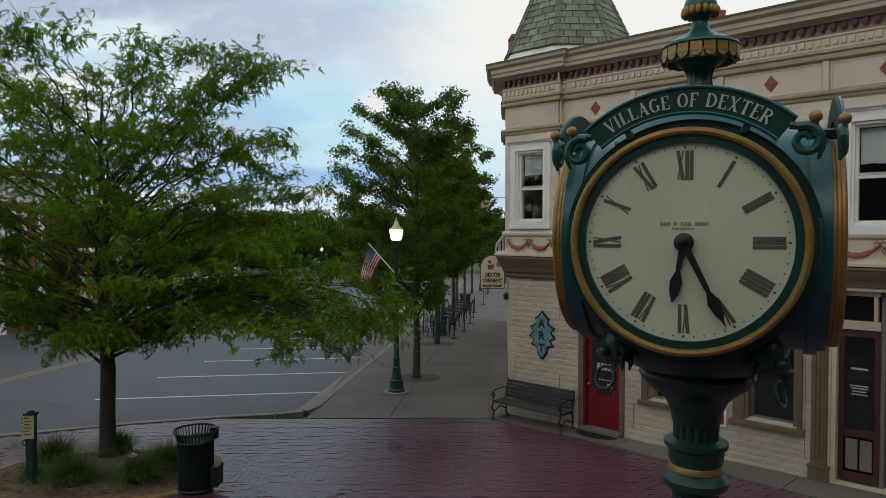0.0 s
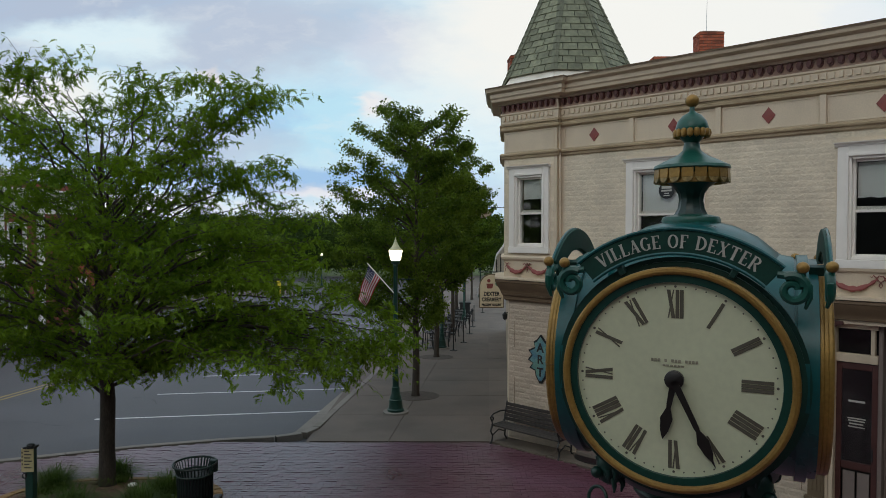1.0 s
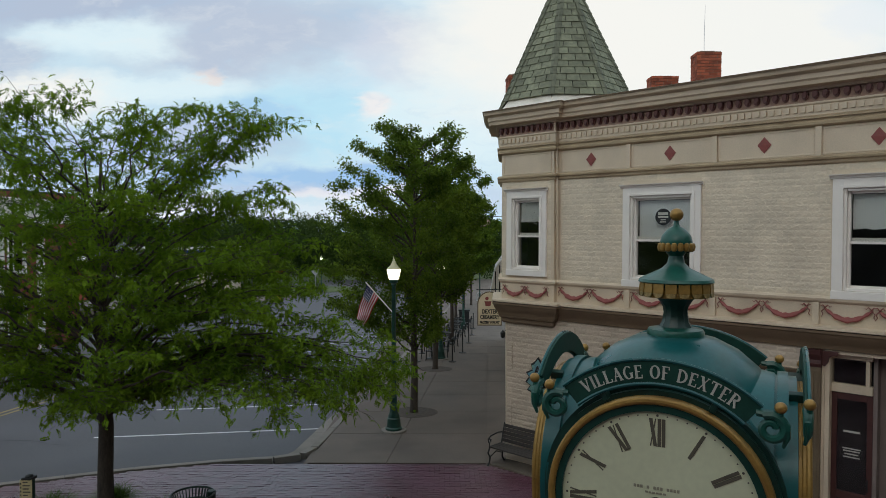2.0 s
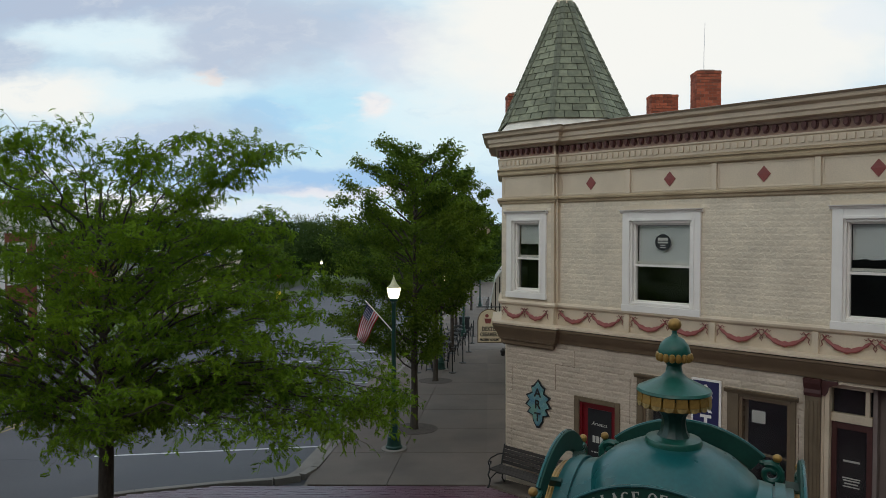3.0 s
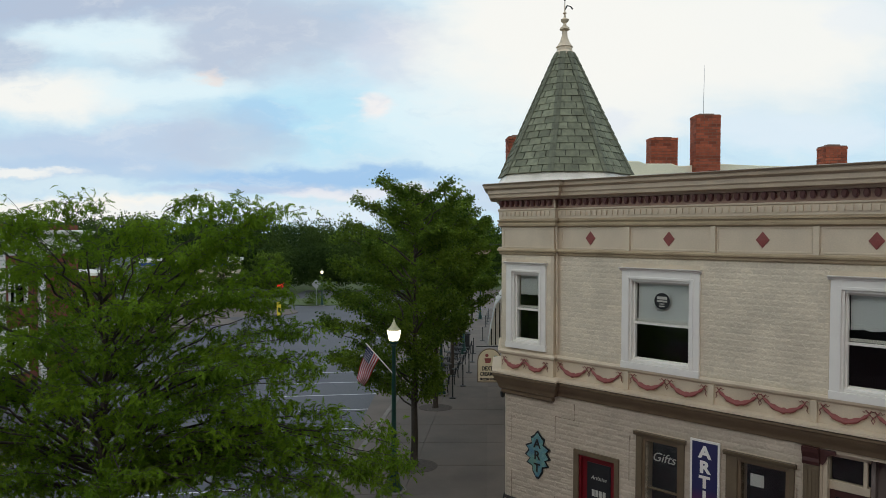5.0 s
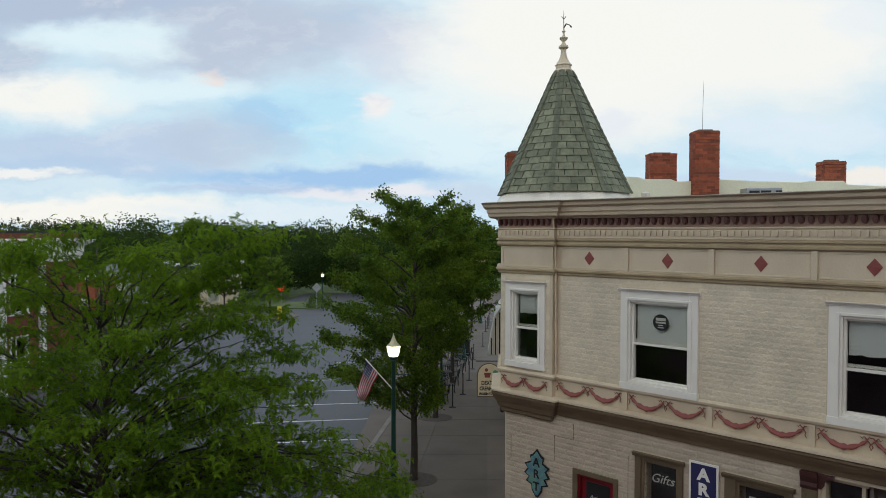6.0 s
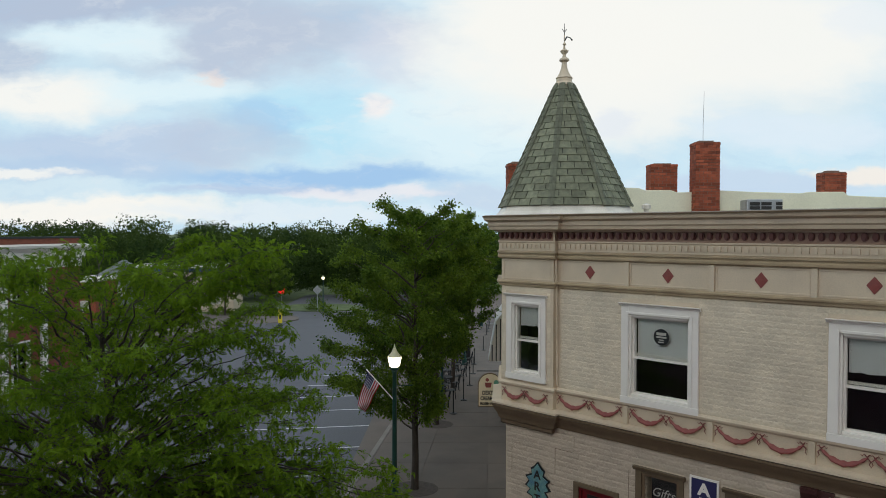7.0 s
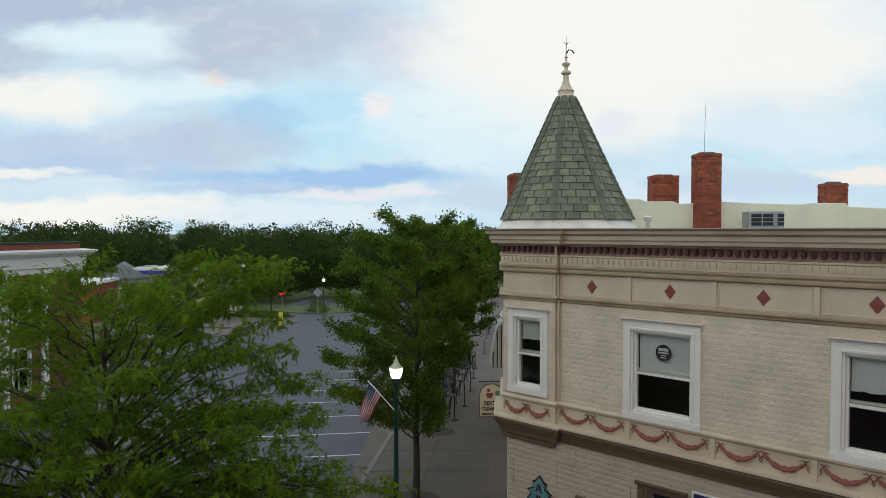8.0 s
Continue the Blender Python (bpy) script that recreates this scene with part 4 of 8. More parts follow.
def shop_window(hole, trim_rect, writing=None):
    s0, s1, z0, z1 = hole
    t0, t1, b0, b1 = trim_rect
    w = part("window", Shape().box(s0, s1, 0.05, 0.12, (z0 + z1) / 2 - 0.04, (z0 + z1) / 2 - 0.01), TRIM_DARK, building, "tan-framed shop window with dark glass")
    fr = Shape()
    fr.box(t0, s0 - 0.06, -0.05, 0.12, z0 - 0.05, b1 - 0.06)
    fr.box(s1 + 0.06, t1, -0.05, 0.12, z0 - 0.05, b1 - 0.06)
    fr.box(s0 - 0.06, s1 + 0.06, -0.05, 0.12, z1 + 0.05, b1 - 0.06)
    part("trim", fr, TRIM_DARK, w, bevel=0.01)
    inn = Shape()
    inn.box(s0 - 0.06, s0, -0.02, 0.14, z0 - 0.02, z1 + 0.05)
    inn.box(s1, s1 + 0.06, -0.02, 0.14, z0 - 0.02, z1 + 0.05)
    inn.box(s0, s1, -0.02, 0.14, z1, z1 + 0.05)
    part("window_frame", inn, BROWN, w, bevel=0.006)
    hd = Shape().run([(t1 + 0.04, -0.048), (t0 - 0.04, -0.048)], [(-0.03, b1 - 0.062), (0.02, b1 - 0.06), (0.05, b1 - 0.01), (0.055, b1 + 0.02), (-0.03, b1 + 0.02)])
    part("window_head", hd, TRIM_DARK, w)
    part("window_sill", Shape().box(t0 - 0.05, t1 + 0.05, -0.12, 0.12, z0 - 0.13, z0 - 0.05), TRIM_DARK, w, bevel=0.012)
    part("pane", Shape().box(s0, s1, 0.09, 0.096, z0 - 0.02, z1), GLASS, w).visible_shadow = False
    return w


gift = shop_window(GIFT_WIN, (1.08, 2.06, 0.8, 2.93))
part("window_lettering", lettering("Gifts", 0.25, 0.003, pose(1.60, 0.083, 2.47), italic=0.3), LETTER, gift, "white script lettering")
case_w = shop_window(CASE_WIN, (2.84, 3.98, 0.78, 2.93))
part("paper_notice", Shape().box(3.22, 3.45, 0.11, 0.113, 2.36, 2.58), WHITE, case_w, "pale paper notice behind the glass")

door = part("door", Shape().box(DOOR[0] + 0.05, DOOR[1] - 0.05, 0.06, 0.11, 0.14, 2.12), RED_DOOR, building, "closed red shop door with a dark glazed panel", bevel=0.006)
fr = Shape()
fr.box(-0.36, DOOR[0], -0.04, 0.14, 0.05, 2.27)
fr.box(DOOR[1], 0.70, -0.04, 0.14, 0.05, 2.27)
fr.box(DOOR[0], DOOR[1], -0.04, 0.14, DOOR[3], 2.27)
part("door_frame", fr, TRIM_DARK, door, bevel=0.01)
inn = Shape()
inn.box(DOOR[0], DOOR[0] + 0.05, 0.0, 0.13, 0.1, 2.17)
inn.box(DOOR[1] - 0.05, DOOR[1], 0.0, 0.13, 0.1, 2.17)
inn.box(DOOR[0] + 0.05, DOOR[1] - 0.05, 0.0, 0.13, 2.12, 2.17)
part("door_stop", inn, RED_DOOR, door)
part("threshold", Shape().box(-0.3, 0.66, -0.14, 0.14, 0.02, 0.13), CONCRETE, door, bevel=0.01)
gl = part("glazed_panel", Shape().box(DOOR[0] + 0.17, DOOR[1] - 0.12, 0.045, 0.065, 0.96, 2.04), BLACK, door, "black glazed panel with pale bars of writing", bevel=0.004)
cx = (DOOR[0] + 0.17 + DOOR[1] - 0.12) / 2
part("panel_lettering", lettering("Artistica", 0.115, 0.0015, pose(cx, 0.0415, 1.735), italic=0.3, wide=0.92), LETTER, gl, "white script lettering")
for k in range(4):
    part("writing_bar", Shape().box(cx - 0.155 + k * 0.085, cx - 0.09 + k * 0.085, 0.040, 0.0435, 1.34, 1.48), LETTER, gl)
for k in range(6):
    part("writing_bar", Shape().box(cx - 0.18 + k * 0.058, cx - 0.14 + k * 0.058, 0.040, 0.0435, 1.13, 1.152), LETTER, gl)
part("writing_bar", Shape().box(cx + 0.08, cx + 0.19, 0.040, 0.0435, 0.99, 1.07), LETTER, gl)
part("mail_slot", Shape().box(cx - 0.17, cx + 0.17, 0.03, 0.062, 0.84, 0.92), BLACK, door, bevel=0.008)
part("door_knob", Shape().lathe([(0.02, 0), (0.02, 0.03), (0.032, 0.045), (0.03, 0.07), (0.01, 0.078)], 12, pose(DOOR[0] + 0.11, 0.06, 1.02, 90)), GOLD, door, smooth=True)

# column and recessed shop entry
col = part("column", Shape().box(4.12, 4.36, -0.07, 0.1, 0.32, 3.02), TRIM_DARK, building, "tan fluted pilaster with a maroon capital", bevel=0.012)
for k in range(3):
    part("flute", Shape().box(4.15 + k * 0.065, 4.195 + k * 0.065, -0.085, -0.068, 0.45, 2.95), TRIM_DARK, col, bevel=0.008)
part("column_base", Shape().box(4.09, 4.39, -0.1, 0.1, 0.0, 0.32).box(4.075, 4.405, -0.115, 0.1, 0.30, 0.345), TRIM_DARK, col, bevel=0.01)
cap = Shape().run([(4.37, -0.068), (4.11, -0.068)], [(-0.03, 3.02), (0.01, 3.02), (0.03, 3.08), (0.02, 3.14), (0.07, 3.24), (0.085, 3.32), (-0.03, 3.32)])
part("capital", cap, DEEP_MAROON, col)
scroll_pts = [(4.36, 3.30), (4.36, 3.06), (4.41, 3.04), (4.45, 3.10), (4.47, 3.19), (4.54, 3.23), (4.60, 3.24), (4.60, 3.30)]
part("scroll_bracket", Shape().slab(scroll_pts, -0.04, 0.02), DEEP_MAROON, col, "maroon scrolled bracket", bevel=0.006)
# mauve-brown colour carries the shade of the recessed entry
MAUVE_SHADE = material("mauve_brown_shade_paint", (0.21, 0.165, 0.145), 0.6, vary=0.1, scale=2)
entry = part("shop_entry", Shape().box(4.40, 4.47, 0.02, 0.32, 0.08, 3.26), CREAM, building, "recessed cream shop entry with a dark glazed door", bevel=0.008)
e = Shape()
e.box(4.47, 5.06, 0.14, 0.26, 2.62, 2.76).box(4.47, 5.06, 0.14, 0.26, 3.17, 3.26).box(4.96, 5.02, 0.14, 0.26, 2.76, 3.17)
part("entry_frame", e, CREAM, entry, bevel=0.008)
part("transom_pane", Shape().box(4.47, 4.96, 0.20, 0.206, 2.76, 3.17), GLASS, entry).visible_shadow = False
sd = part("shop_door", Shape().box(4.47, 4.55, 0.18, 0.23, 0.12, 2.61).box(4.98, 5.06, 0.18, 0.23, 0.12, 2.61).box(4.55, 4.98, 0.18, 0.23, 2.50, 2.61).box(4.55, 4.98, 0.18, 0.23, 0.86, 0.98).box(4.55, 4.98, 0.18, 0.23, 0.12, 0.28),
          DEEP_MAROON, entry, "dark maroon glazed shop door", bevel=0.006)
part("door_pane", Shape().box(4.55, 4.98, 0.20, 0.206, 0.98, 2.50), GLASS, sd).visible_shadow = False
for x in (4.58, 4.785):
    part("door_panel", Shape().box(x, x + 0.175, 0.185, 0.22, 0.32, 0.82), MAUVE_SHADE, sd, bevel=0.01)
part("door_pull", Shape().tube([(5.0, 0.165, 1.05), (5.0, 0.15, 1.15), (5.0, 0.165, 1.25)], 0.012, 8), BLACK, sd, smooth=True)
for z, hw, hh in ((1.98, 0.12, 0.016), (1.70, 0.13, 0.010), (1.66, 0.12, 0.010), (1.61, 0.10, 0.010), (1.56, 0.12, 0.009)):
    part("writing_bar", Shape().box(4.765 - hw, 4.765 + hw, 0.192, 0.195, z - hh, z + hh), LETTER, sd)
part("recess_wall", Shape().box(5.06, 8.3, 0.42, 0.52, 0.08, 3.26).box(5.06, 5.12, 0.20, 0.42, 0.08, 3.26), MAUVE_SHADE, building, "wall of the recessed front, its shade painted mauve-brown")
part("recess_ceiling", Shape().box(4.47, 8.3, 0.26, 0.6, 3.262, 3.30), MAUVE_SHADE, building)
part("recess_step", Shape().box(4.40, 8.3, 0.0, 0.6, -0.3, 0.078), CONCRETE, building)
# dark sheet painted as the unlit inside behind the shop door
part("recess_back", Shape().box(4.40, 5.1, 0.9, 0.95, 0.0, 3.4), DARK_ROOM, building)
# sheet seams in the street-level siding
for s0, z0, s1, z1 in ((-0.84, 2.30, -0.84, 2.86), (-0.84, 2.86, -0.36, 2.86), (-0.36, 2.86, -0.36, 3.2), (-2.02, 0.3, -2.02, 1.4), (-2.02, 2.1, -2.02, 2.7), (0.92, 1.9, 0.92, 2.8), (0.9, 0.3, 0.9, 0.8), (2.45, 0.1, 2.45, 0.6), (-0.84, 0.4, -0.84, 1.1), (4.02, 0.4, 4.02, 2.6)):
    part("sheet_seam", Shape().box(min(s0, s1) - 0.004, max(s0, s1) + 0.004, -0.012, 0.0, min(z0, z1) - 0.004, max(z0, z1) + 0.004), BROWN, building)

# unseen walls closing the square behind the camera, added to shade the shop front
for x0, x1, y0, y1, h in ((-34, 34, -8.0, -7.4, 11.0), (12.4, 13.0, -7.4, 6.2, 13.0)):
    sq = Shape().box(x0, x1, y0, y1, -1, h)
    solid("wall_south" if x0 < 0 else "wall_east", sq, PLAIN_WALL, "plain grey wall out of view, added to shade the shop front", "wall", kind="structure")

# things on the roof
T = Vector((2.90, 15.98, 0))
A0, R_BASE, Z_BASE, R_TOP, Z_TOP = 204.8, 1.55, 8.2, 0.2, 11.08
turret = part("turret_roof", Shape().lathe([(1.70, 7.9), (1.67, 7.98), (1.59, 8.05), (1.54, 8.13), (1.49, 8.19)], 8, FACE.inverted() @ pose(T.x, T.y, 0, 0, 0, A0)), FLASHING, building, "eight-sided turret roof of green-grey shingles")
corner = lambda k, r: Vector((T.x + r * math.cos(radians(A0 + 45 * k)), T.y + r * math.sin(radians(A0 + 45 * k))))
part("roof_deck", Shape().lathe([(R_BASE - 0.03, Z_BASE - 0.02), (R_TOP - 0.01, Z_TOP)], 8, FACE.inverted() @ pose(T.x, T.y, 0, 0, 0, A0)), material("shingle_underlay", (0.06, 0.062, 0.048), 0.95), turret)


def shingle_face(k, single):
    rnd = random.Random(k)
    joined = Shape()
    rows = 18
    inv = FACE.inverted()
    for i in range(rows):
        t0, t1 = i / rows, min((i + 1.25) / rows, 1.0)
        quad = []
        for t in (t0, t1):
            r = R_BASE + (R_TOP - R_BASE) * t
            a, b = corner(k, r), corner(k + 1, r)
            z = Z_BASE - 0.03 + (Z_TOP - Z_BASE) * t
            quad.append((Vector((a.x, a.y, z)), Vector((b.x, b.y, z))))
        (a0, b0), (a1, b1) = quad
        w0 = (b0 - a0).length
        out = (b0 - a0).cross(a1 - a0).normalized()
        cuts, x = [0.0], 0.31 * (0.5 if i % 2 else 1.0) * rnd.uniform(0.9, 1.1)
        while x < w0 - 0.05:
            cuts.append(x / w0)
            x += 0.31 * rnd.uniform(0.93, 1.07)
        cuts.append(1.0)
        for u0, u1 in zip(cuts[:-1], cuts[1:]):
            g = 0.010 / w0
            lift = 0.026 + rnd.uniform(-0.005, 0.006)
            low = rnd.uniform(-0.006, 0.006)
            pts = [a0.lerp(b0, u0 + g) + (a0 - a1).normalized() * low, a0.lerp(b0, u1 - g) + (a0 - a1).normalized() * low, a1.lerp(b1, u1 - g), a1.lerp(b1, u0 + g)]
            tops = [pts[0] + out * lift, pts[1] + out * lift, pts[2] + out * 0.006, pts[3] + out * 0.006]
            s = joined if not single else Shape()
            s.add(pts + tops, [(0, 3, 2, 1), (4, 5, 6, 7), (0, 1, 5, 4), (1, 2, 6, 5), (2, 3, 7, 6), (3, 0, 4, 7)], inv)
            if single:
                part("shingle", s, SHINGLE, turret)
    if not single:
        part("shingle_course", joined, SHINGLE_FAR, turret)["kind"] = "stuff"


HIP = material("dark_shingle_hip", (0.15, 0.156, 0.108), 0.9, vary=0.2, scale=9, fine=120, bump=0.4, random_by="island", random_amount=0.15)


def hip(k):
    s = Shape()
    inv = FACE.inverted()
    for i in range(18):
        t0, t1 = i / 18, min((i + 1.2) / 18, 1)
        r0, r1 = R_BASE + (R_TOP - R_BASE) * t0 + 0.06, R_BASE + (R_TOP - R_BASE) * t1 + 0.042
        z0, z1 = Z_BASE - 0.03 + (Z_TOP - Z_BASE) * t0, Z_BASE - 0.03 + (Z_TOP - Z_BASE) * t1
        c0, c1 = corner(k, r0), corner(k, r1)
        sides = []
        for kk in (k - 1, k + 1):
            d = (corner(kk, 1) - corner(k, 1)).normalized() * 0.075
            sides.append(((c0 + d), (c1 + d)))
        v = [(sides[0][0].x, sides[0][0].y, z0), (c0.x, c0.y, z0), (sides[1][0].x, sides[1][0].y, z0),
             (sides[0][1].x, sides[0][1].y, z1), (c1.x, c1.y, z1), (sides[1][1].x, sides[1][1].y, z1)]
        inw = Vector((T.x - c0.x, T.y - c0.y, 0)).normalized() * 0.03
        v += [tuple(Vector(p) + inw) for p in v]
        s.add(v, [(0, 1, 4, 3), (1, 2, 5, 4), (6, 9, 10, 7), (7, 10, 11, 8), (0, 6, 7, 1), (1, 7, 8, 2), (0, 3, 9, 6), (2, 8, 11, 5), (3, 4, 10, 9), (4, 5, 11, 10)], inv)
    part("hip_cap", s, HIP, turret)["kind"] = "stuff"


for k in range(8):
    hip(k)
fin = FACE.inverted() @ pose(T.x, T.y, 0)
part("finial", Shape().lathe([(0.235, 11.0), (0.23, 11.05), (0.185, 11.10), (0.18, 11.17), (0.2, 11.19), (0.17, 11.22), (0.11, 11.32), (0.07, 11.44), (0.06, 11.56), (0.12, 11.60), (0.11, 11.64), (0.05, 11.68), (0.035, 11.74), (0.09, 11.80), (0.1, 11.83), (0.03, 11.87), (0.02, 11.95), (0.045, 11.98), (0.015, 12.02), (0.012, 12.2)], 12, fin),
     CREAM, turret, "pale tan sheet-metal finial", smooth=True)
vane = Shape()
vane.tube([fin @ Vector(p) for p in ((0, 0, 12.1), (0, 0, 12.47))], [0.012, 0.004], 6)
vane.tube([fin @ Vector(p) for p in ((0.0, 0, 12.06), (0.06, 0.01, 12.16), (0.14, 0.02, 12.14), (0.19, 0.03, 12.08))], [0.018, 0.016, 0.012, 0.02], 6)
vane.tube([fin @ Vector(p) for p in ((-0.05, 0, 12.33), (0, 0, 12.26), (0.05, 0, 12.33))], 0.009, 6)
part("weather_vane", vane, BLACK, turret, "thin dark weather vane")


def chimney(x0, x1, y0, y1, z0, z1, rz=0):
    c = thing("chimney", "red brick chimney stack with dark mortar joints", "chimney", pose((x0 + x1) / 2, (y0 + y1) / 2, z0, 0, 0, rz), group="roof chimneys")
    w, d, h = (x1 - x0) / 2, (y1 - y0) / 2, z1 - z0
    part("core", Shape().box(-w + 0.012, w - 0.012, -d + 0.012, d - 0.012, 0, h - 0.03).box(-w + 0.13, w - 0.13, -d + 0.13, d - 0.13, h - 0.05, h + 0.015), MORTAR, c)
    rnd = random.Random(int(x0 * 100))
    s = Shape()
    row, z = 0, 0.0
    while z + 0.07 < h:
        o = 0.008 if z > h - 0.16 else 0.0
        for (p, q, n) in (((-w, -d), (w, -d), (0, -1)), ((w, -d), (w, d), (1, 0)), ((w, d), (-w, d), (0, 1)), ((-w, d), (-w, -d), (-1, 0))):
            ln = abs(q[0] - p[0]) + abs(q[1] - p[1])
            ux, uy = (q[0] - p[0]) / ln, (q[1] - p[1]) / ln
            x = -0.105 if row % 2 else 0.0
            while x < ln - 0.01:
                a, b = max(x, 0) + 0.004, min(x + 0.206, ln) - 0.004
                if b - a > 0.03:
                    e = o + rnd.uniform(-0.002, 0.003)
                    m = Matrix(((ux, -n[0], 0, p[0] + n[0] * e), (uy, -n[1], 0, p[1] + n[1] * e), (0, 0, 1, z), (0, 0, 0, 1)))
                    s.box(a, b, 0, 0.05, 0.004, 0.070, m)
                x += 0.214
        z += 0.076
        row += 1
    part("brickwork", s, BRICK_FAR, c)["kind"] = "stuff"
    return c


chimney(1.80, 2.3, 18.3, 18.8, 7.6, 9.48, 4)
chimney(5.66, 6.38, 18.34, 18.8, 7.6, 9.44, 0)
chimney(6.72, 7.36, 17.92, 18.4, 7.6, 10.0, -1)
chimney(10.36, 10.94, 18.34, 18.8, 7.6, 9.25, 0)
para = Shape()
prof = [(4.0, 8.84), (5.45, 8.80), (5.6, 8.74), (6.35, 8.74), (6.5, 8.68), (6.7, 8.68), (7.6, 8.74), (8.5, 8.70), (9.9, 8.66), (10.2, 8.70), (11.1, 8.70), (11.2, 8.60), (13.5, 8.50)]
prof = [(x * 0.974, 7.72 + (z - 7.72) * 0.974) for x, z in prof]
para.slab([(3.9, 7.5), (13.15, 7.5)] + prof[::-1], 18.22, 18.5)
solid("roof_parapet", para, YELLOW_WALL, "pale yellow rendered parapet wall across the roof", "wall", kind="structure", bevel=0.02)
ac = thing("air_conditioner", "white air-conditioner casing on the flat roof", "air conditioner", pose(8.25, 17.5, 7.7, 0, 0, -8))
part("casing", Shape().box(-0.43, 0.43, -0.3, 0.3, 0, 0.72), STEEL, ac, bevel=0.02)
for x in (-0.24, 0.04):
    for k in range(3):
        part("grille", Shape().box(x - 0.12, x + 0.12, -0.32, -0.301, 0.36 + k * 0.105, 0.44 + k * 0.105), DARK_ROOM, ac, "dark grille panel")
for k in range(3):
    part("grille", Shape().box(0.27, 0.42, -0.32, -0.301, 0.36 + k * 0.105, 0.44 + k * 0.105), DARK_ROOM, ac, "dark grille panel")
vent = thing("roof_vent", "small pale metal vent pipe on the roof", "vent", pose(5.12, 16.9, 7.7))
part("pipe", Shape().lathe([(0.06, 0), (0.06, 0.5)], 12), FLASHING, vent, smooth=True)
part("cap", Shape().lathe([(0.10, 0.46), (0.11, 0.5), (0.11, 0.56), (0.03, 0.6)], 12), FLASHING, vent, smooth=True)
aerial = thing("radio_aerial", "thin whip aerial behind the tall chimney", "aerial", pose(7.2, 18.72, 7.7))
part("whip", Shape().tube([(0, 0, 0), (0, 0, 2.9), (0.02, 0, 3.75)], [0.011, 0.007, 0.004], 6), STEEL, aerial)

# ------------------------------------------------------------------ village clock on its post
CLOCK = Matrix(((0.899, 0.438, 0, 1.121), (-0.438, 0.899, 0, 2.999), (0, 0, 1, 0), (0, 0, 0, 1)))    # x along the front dial, y away from its front
ZC, HALF = 4.200, 0.515
clock = thing("post_clock", "green and gold cast-iron village post clock with four dials", "street clock", CLOCK)
g0 = ground_z(1.1, 3.0)
post = part("post", Shape().lathe([(0.115, 1.7), (0.112, 2.2), (0.105, 2.8), (0.10, 3.12)], 48, flute=0.10, flutes=16), POST_GREEN, clock, "green fluted post", smooth=True)
part("pedestal", Shape().lathe([(0.34, g0 - 0.02), (0.34, g0 + 0.12), (0.30, g0 + 0.16), (0.27, g0 + 0.3), (0.25, g0 + 0.75), (0.28, g0 + 0.8), (0.27, g0 + 0.86), (0.17, g0 + 0.95), (0.15, g0 + 1.1), (0.14, 1.72)], 32), CLOCK_GREEN, clock, smooth=True)
part("collar", Shape().lathe([(0.10, 3.08), (0.135, 3.11), (0.142, 3.14), (0.125, 3.165), (0.115, 3.175)], 32), POST_GREEN, clock, smooth=True)
part("gold_band", Shape().lathe([(0.110, 3.17), (0.119, 3.178), (0.119, 3.188), (0.110, 3.205)], 32), GOLD, clock, smooth=True)
part("collar", Shape().lathe([(0.105, 3.20), (0.115, 3.22), (0.12, 3.27), (0.135, 3.285), (0.135, 3.305), (0.11, 3.32)], 32), POST_GREEN, clock, smooth=True)
part("neck", Shape().lathe([(0.098, 3.31), (0.10, 3.39), (0.105, 3.41)], 48, flute=0.10, flutes=16), POST_GREEN, clock, smooth=True)
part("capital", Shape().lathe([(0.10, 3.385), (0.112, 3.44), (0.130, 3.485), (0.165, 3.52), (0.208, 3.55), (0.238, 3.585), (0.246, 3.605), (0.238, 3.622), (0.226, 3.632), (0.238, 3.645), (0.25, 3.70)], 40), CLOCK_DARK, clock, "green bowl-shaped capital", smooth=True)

# body: two crossed drums under a shallow dome
body = Shape()
drum = [(0.40, -HALF + 0.10), (0.445, -HALF + 0.11), (0.455, -HALF + 0.16), (0.45, -0.2), (0.45, 0.2), (0.455, HALF - 0.16), (0.445, HALF - 0.11), (0.40, HALF - 0.10)]
body.lathe(drum, 64, pose(0, 0, ZC, 90))
body.lathe(drum, 64, pose(0, 0, ZC, 90, 0, 90))
part("case", body, CLOCK_SKY_TEAL, clock, "crossed drum case, its sky reflection painted teal", smooth=True)
part("dome", Shape().lathe([(0.44, 4.47), (0.41, 4.56), (0.35, 4.66), (0.27, 4.73), (0.18, 4.775), (0.12, 4.79)], 40), CLOCK_SKY_TEAL, clock, smooth=True)
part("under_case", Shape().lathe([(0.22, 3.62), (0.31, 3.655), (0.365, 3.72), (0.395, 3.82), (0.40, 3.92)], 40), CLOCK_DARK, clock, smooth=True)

MAKER_INK = material("faded_dial_ink", (0.30, 0.27, 0.19), 0.5)
numerals = ["XII", "I", "II", "III", "IIII", "V", "VI", "VII", "VIII", "IX", "X", "XI"]


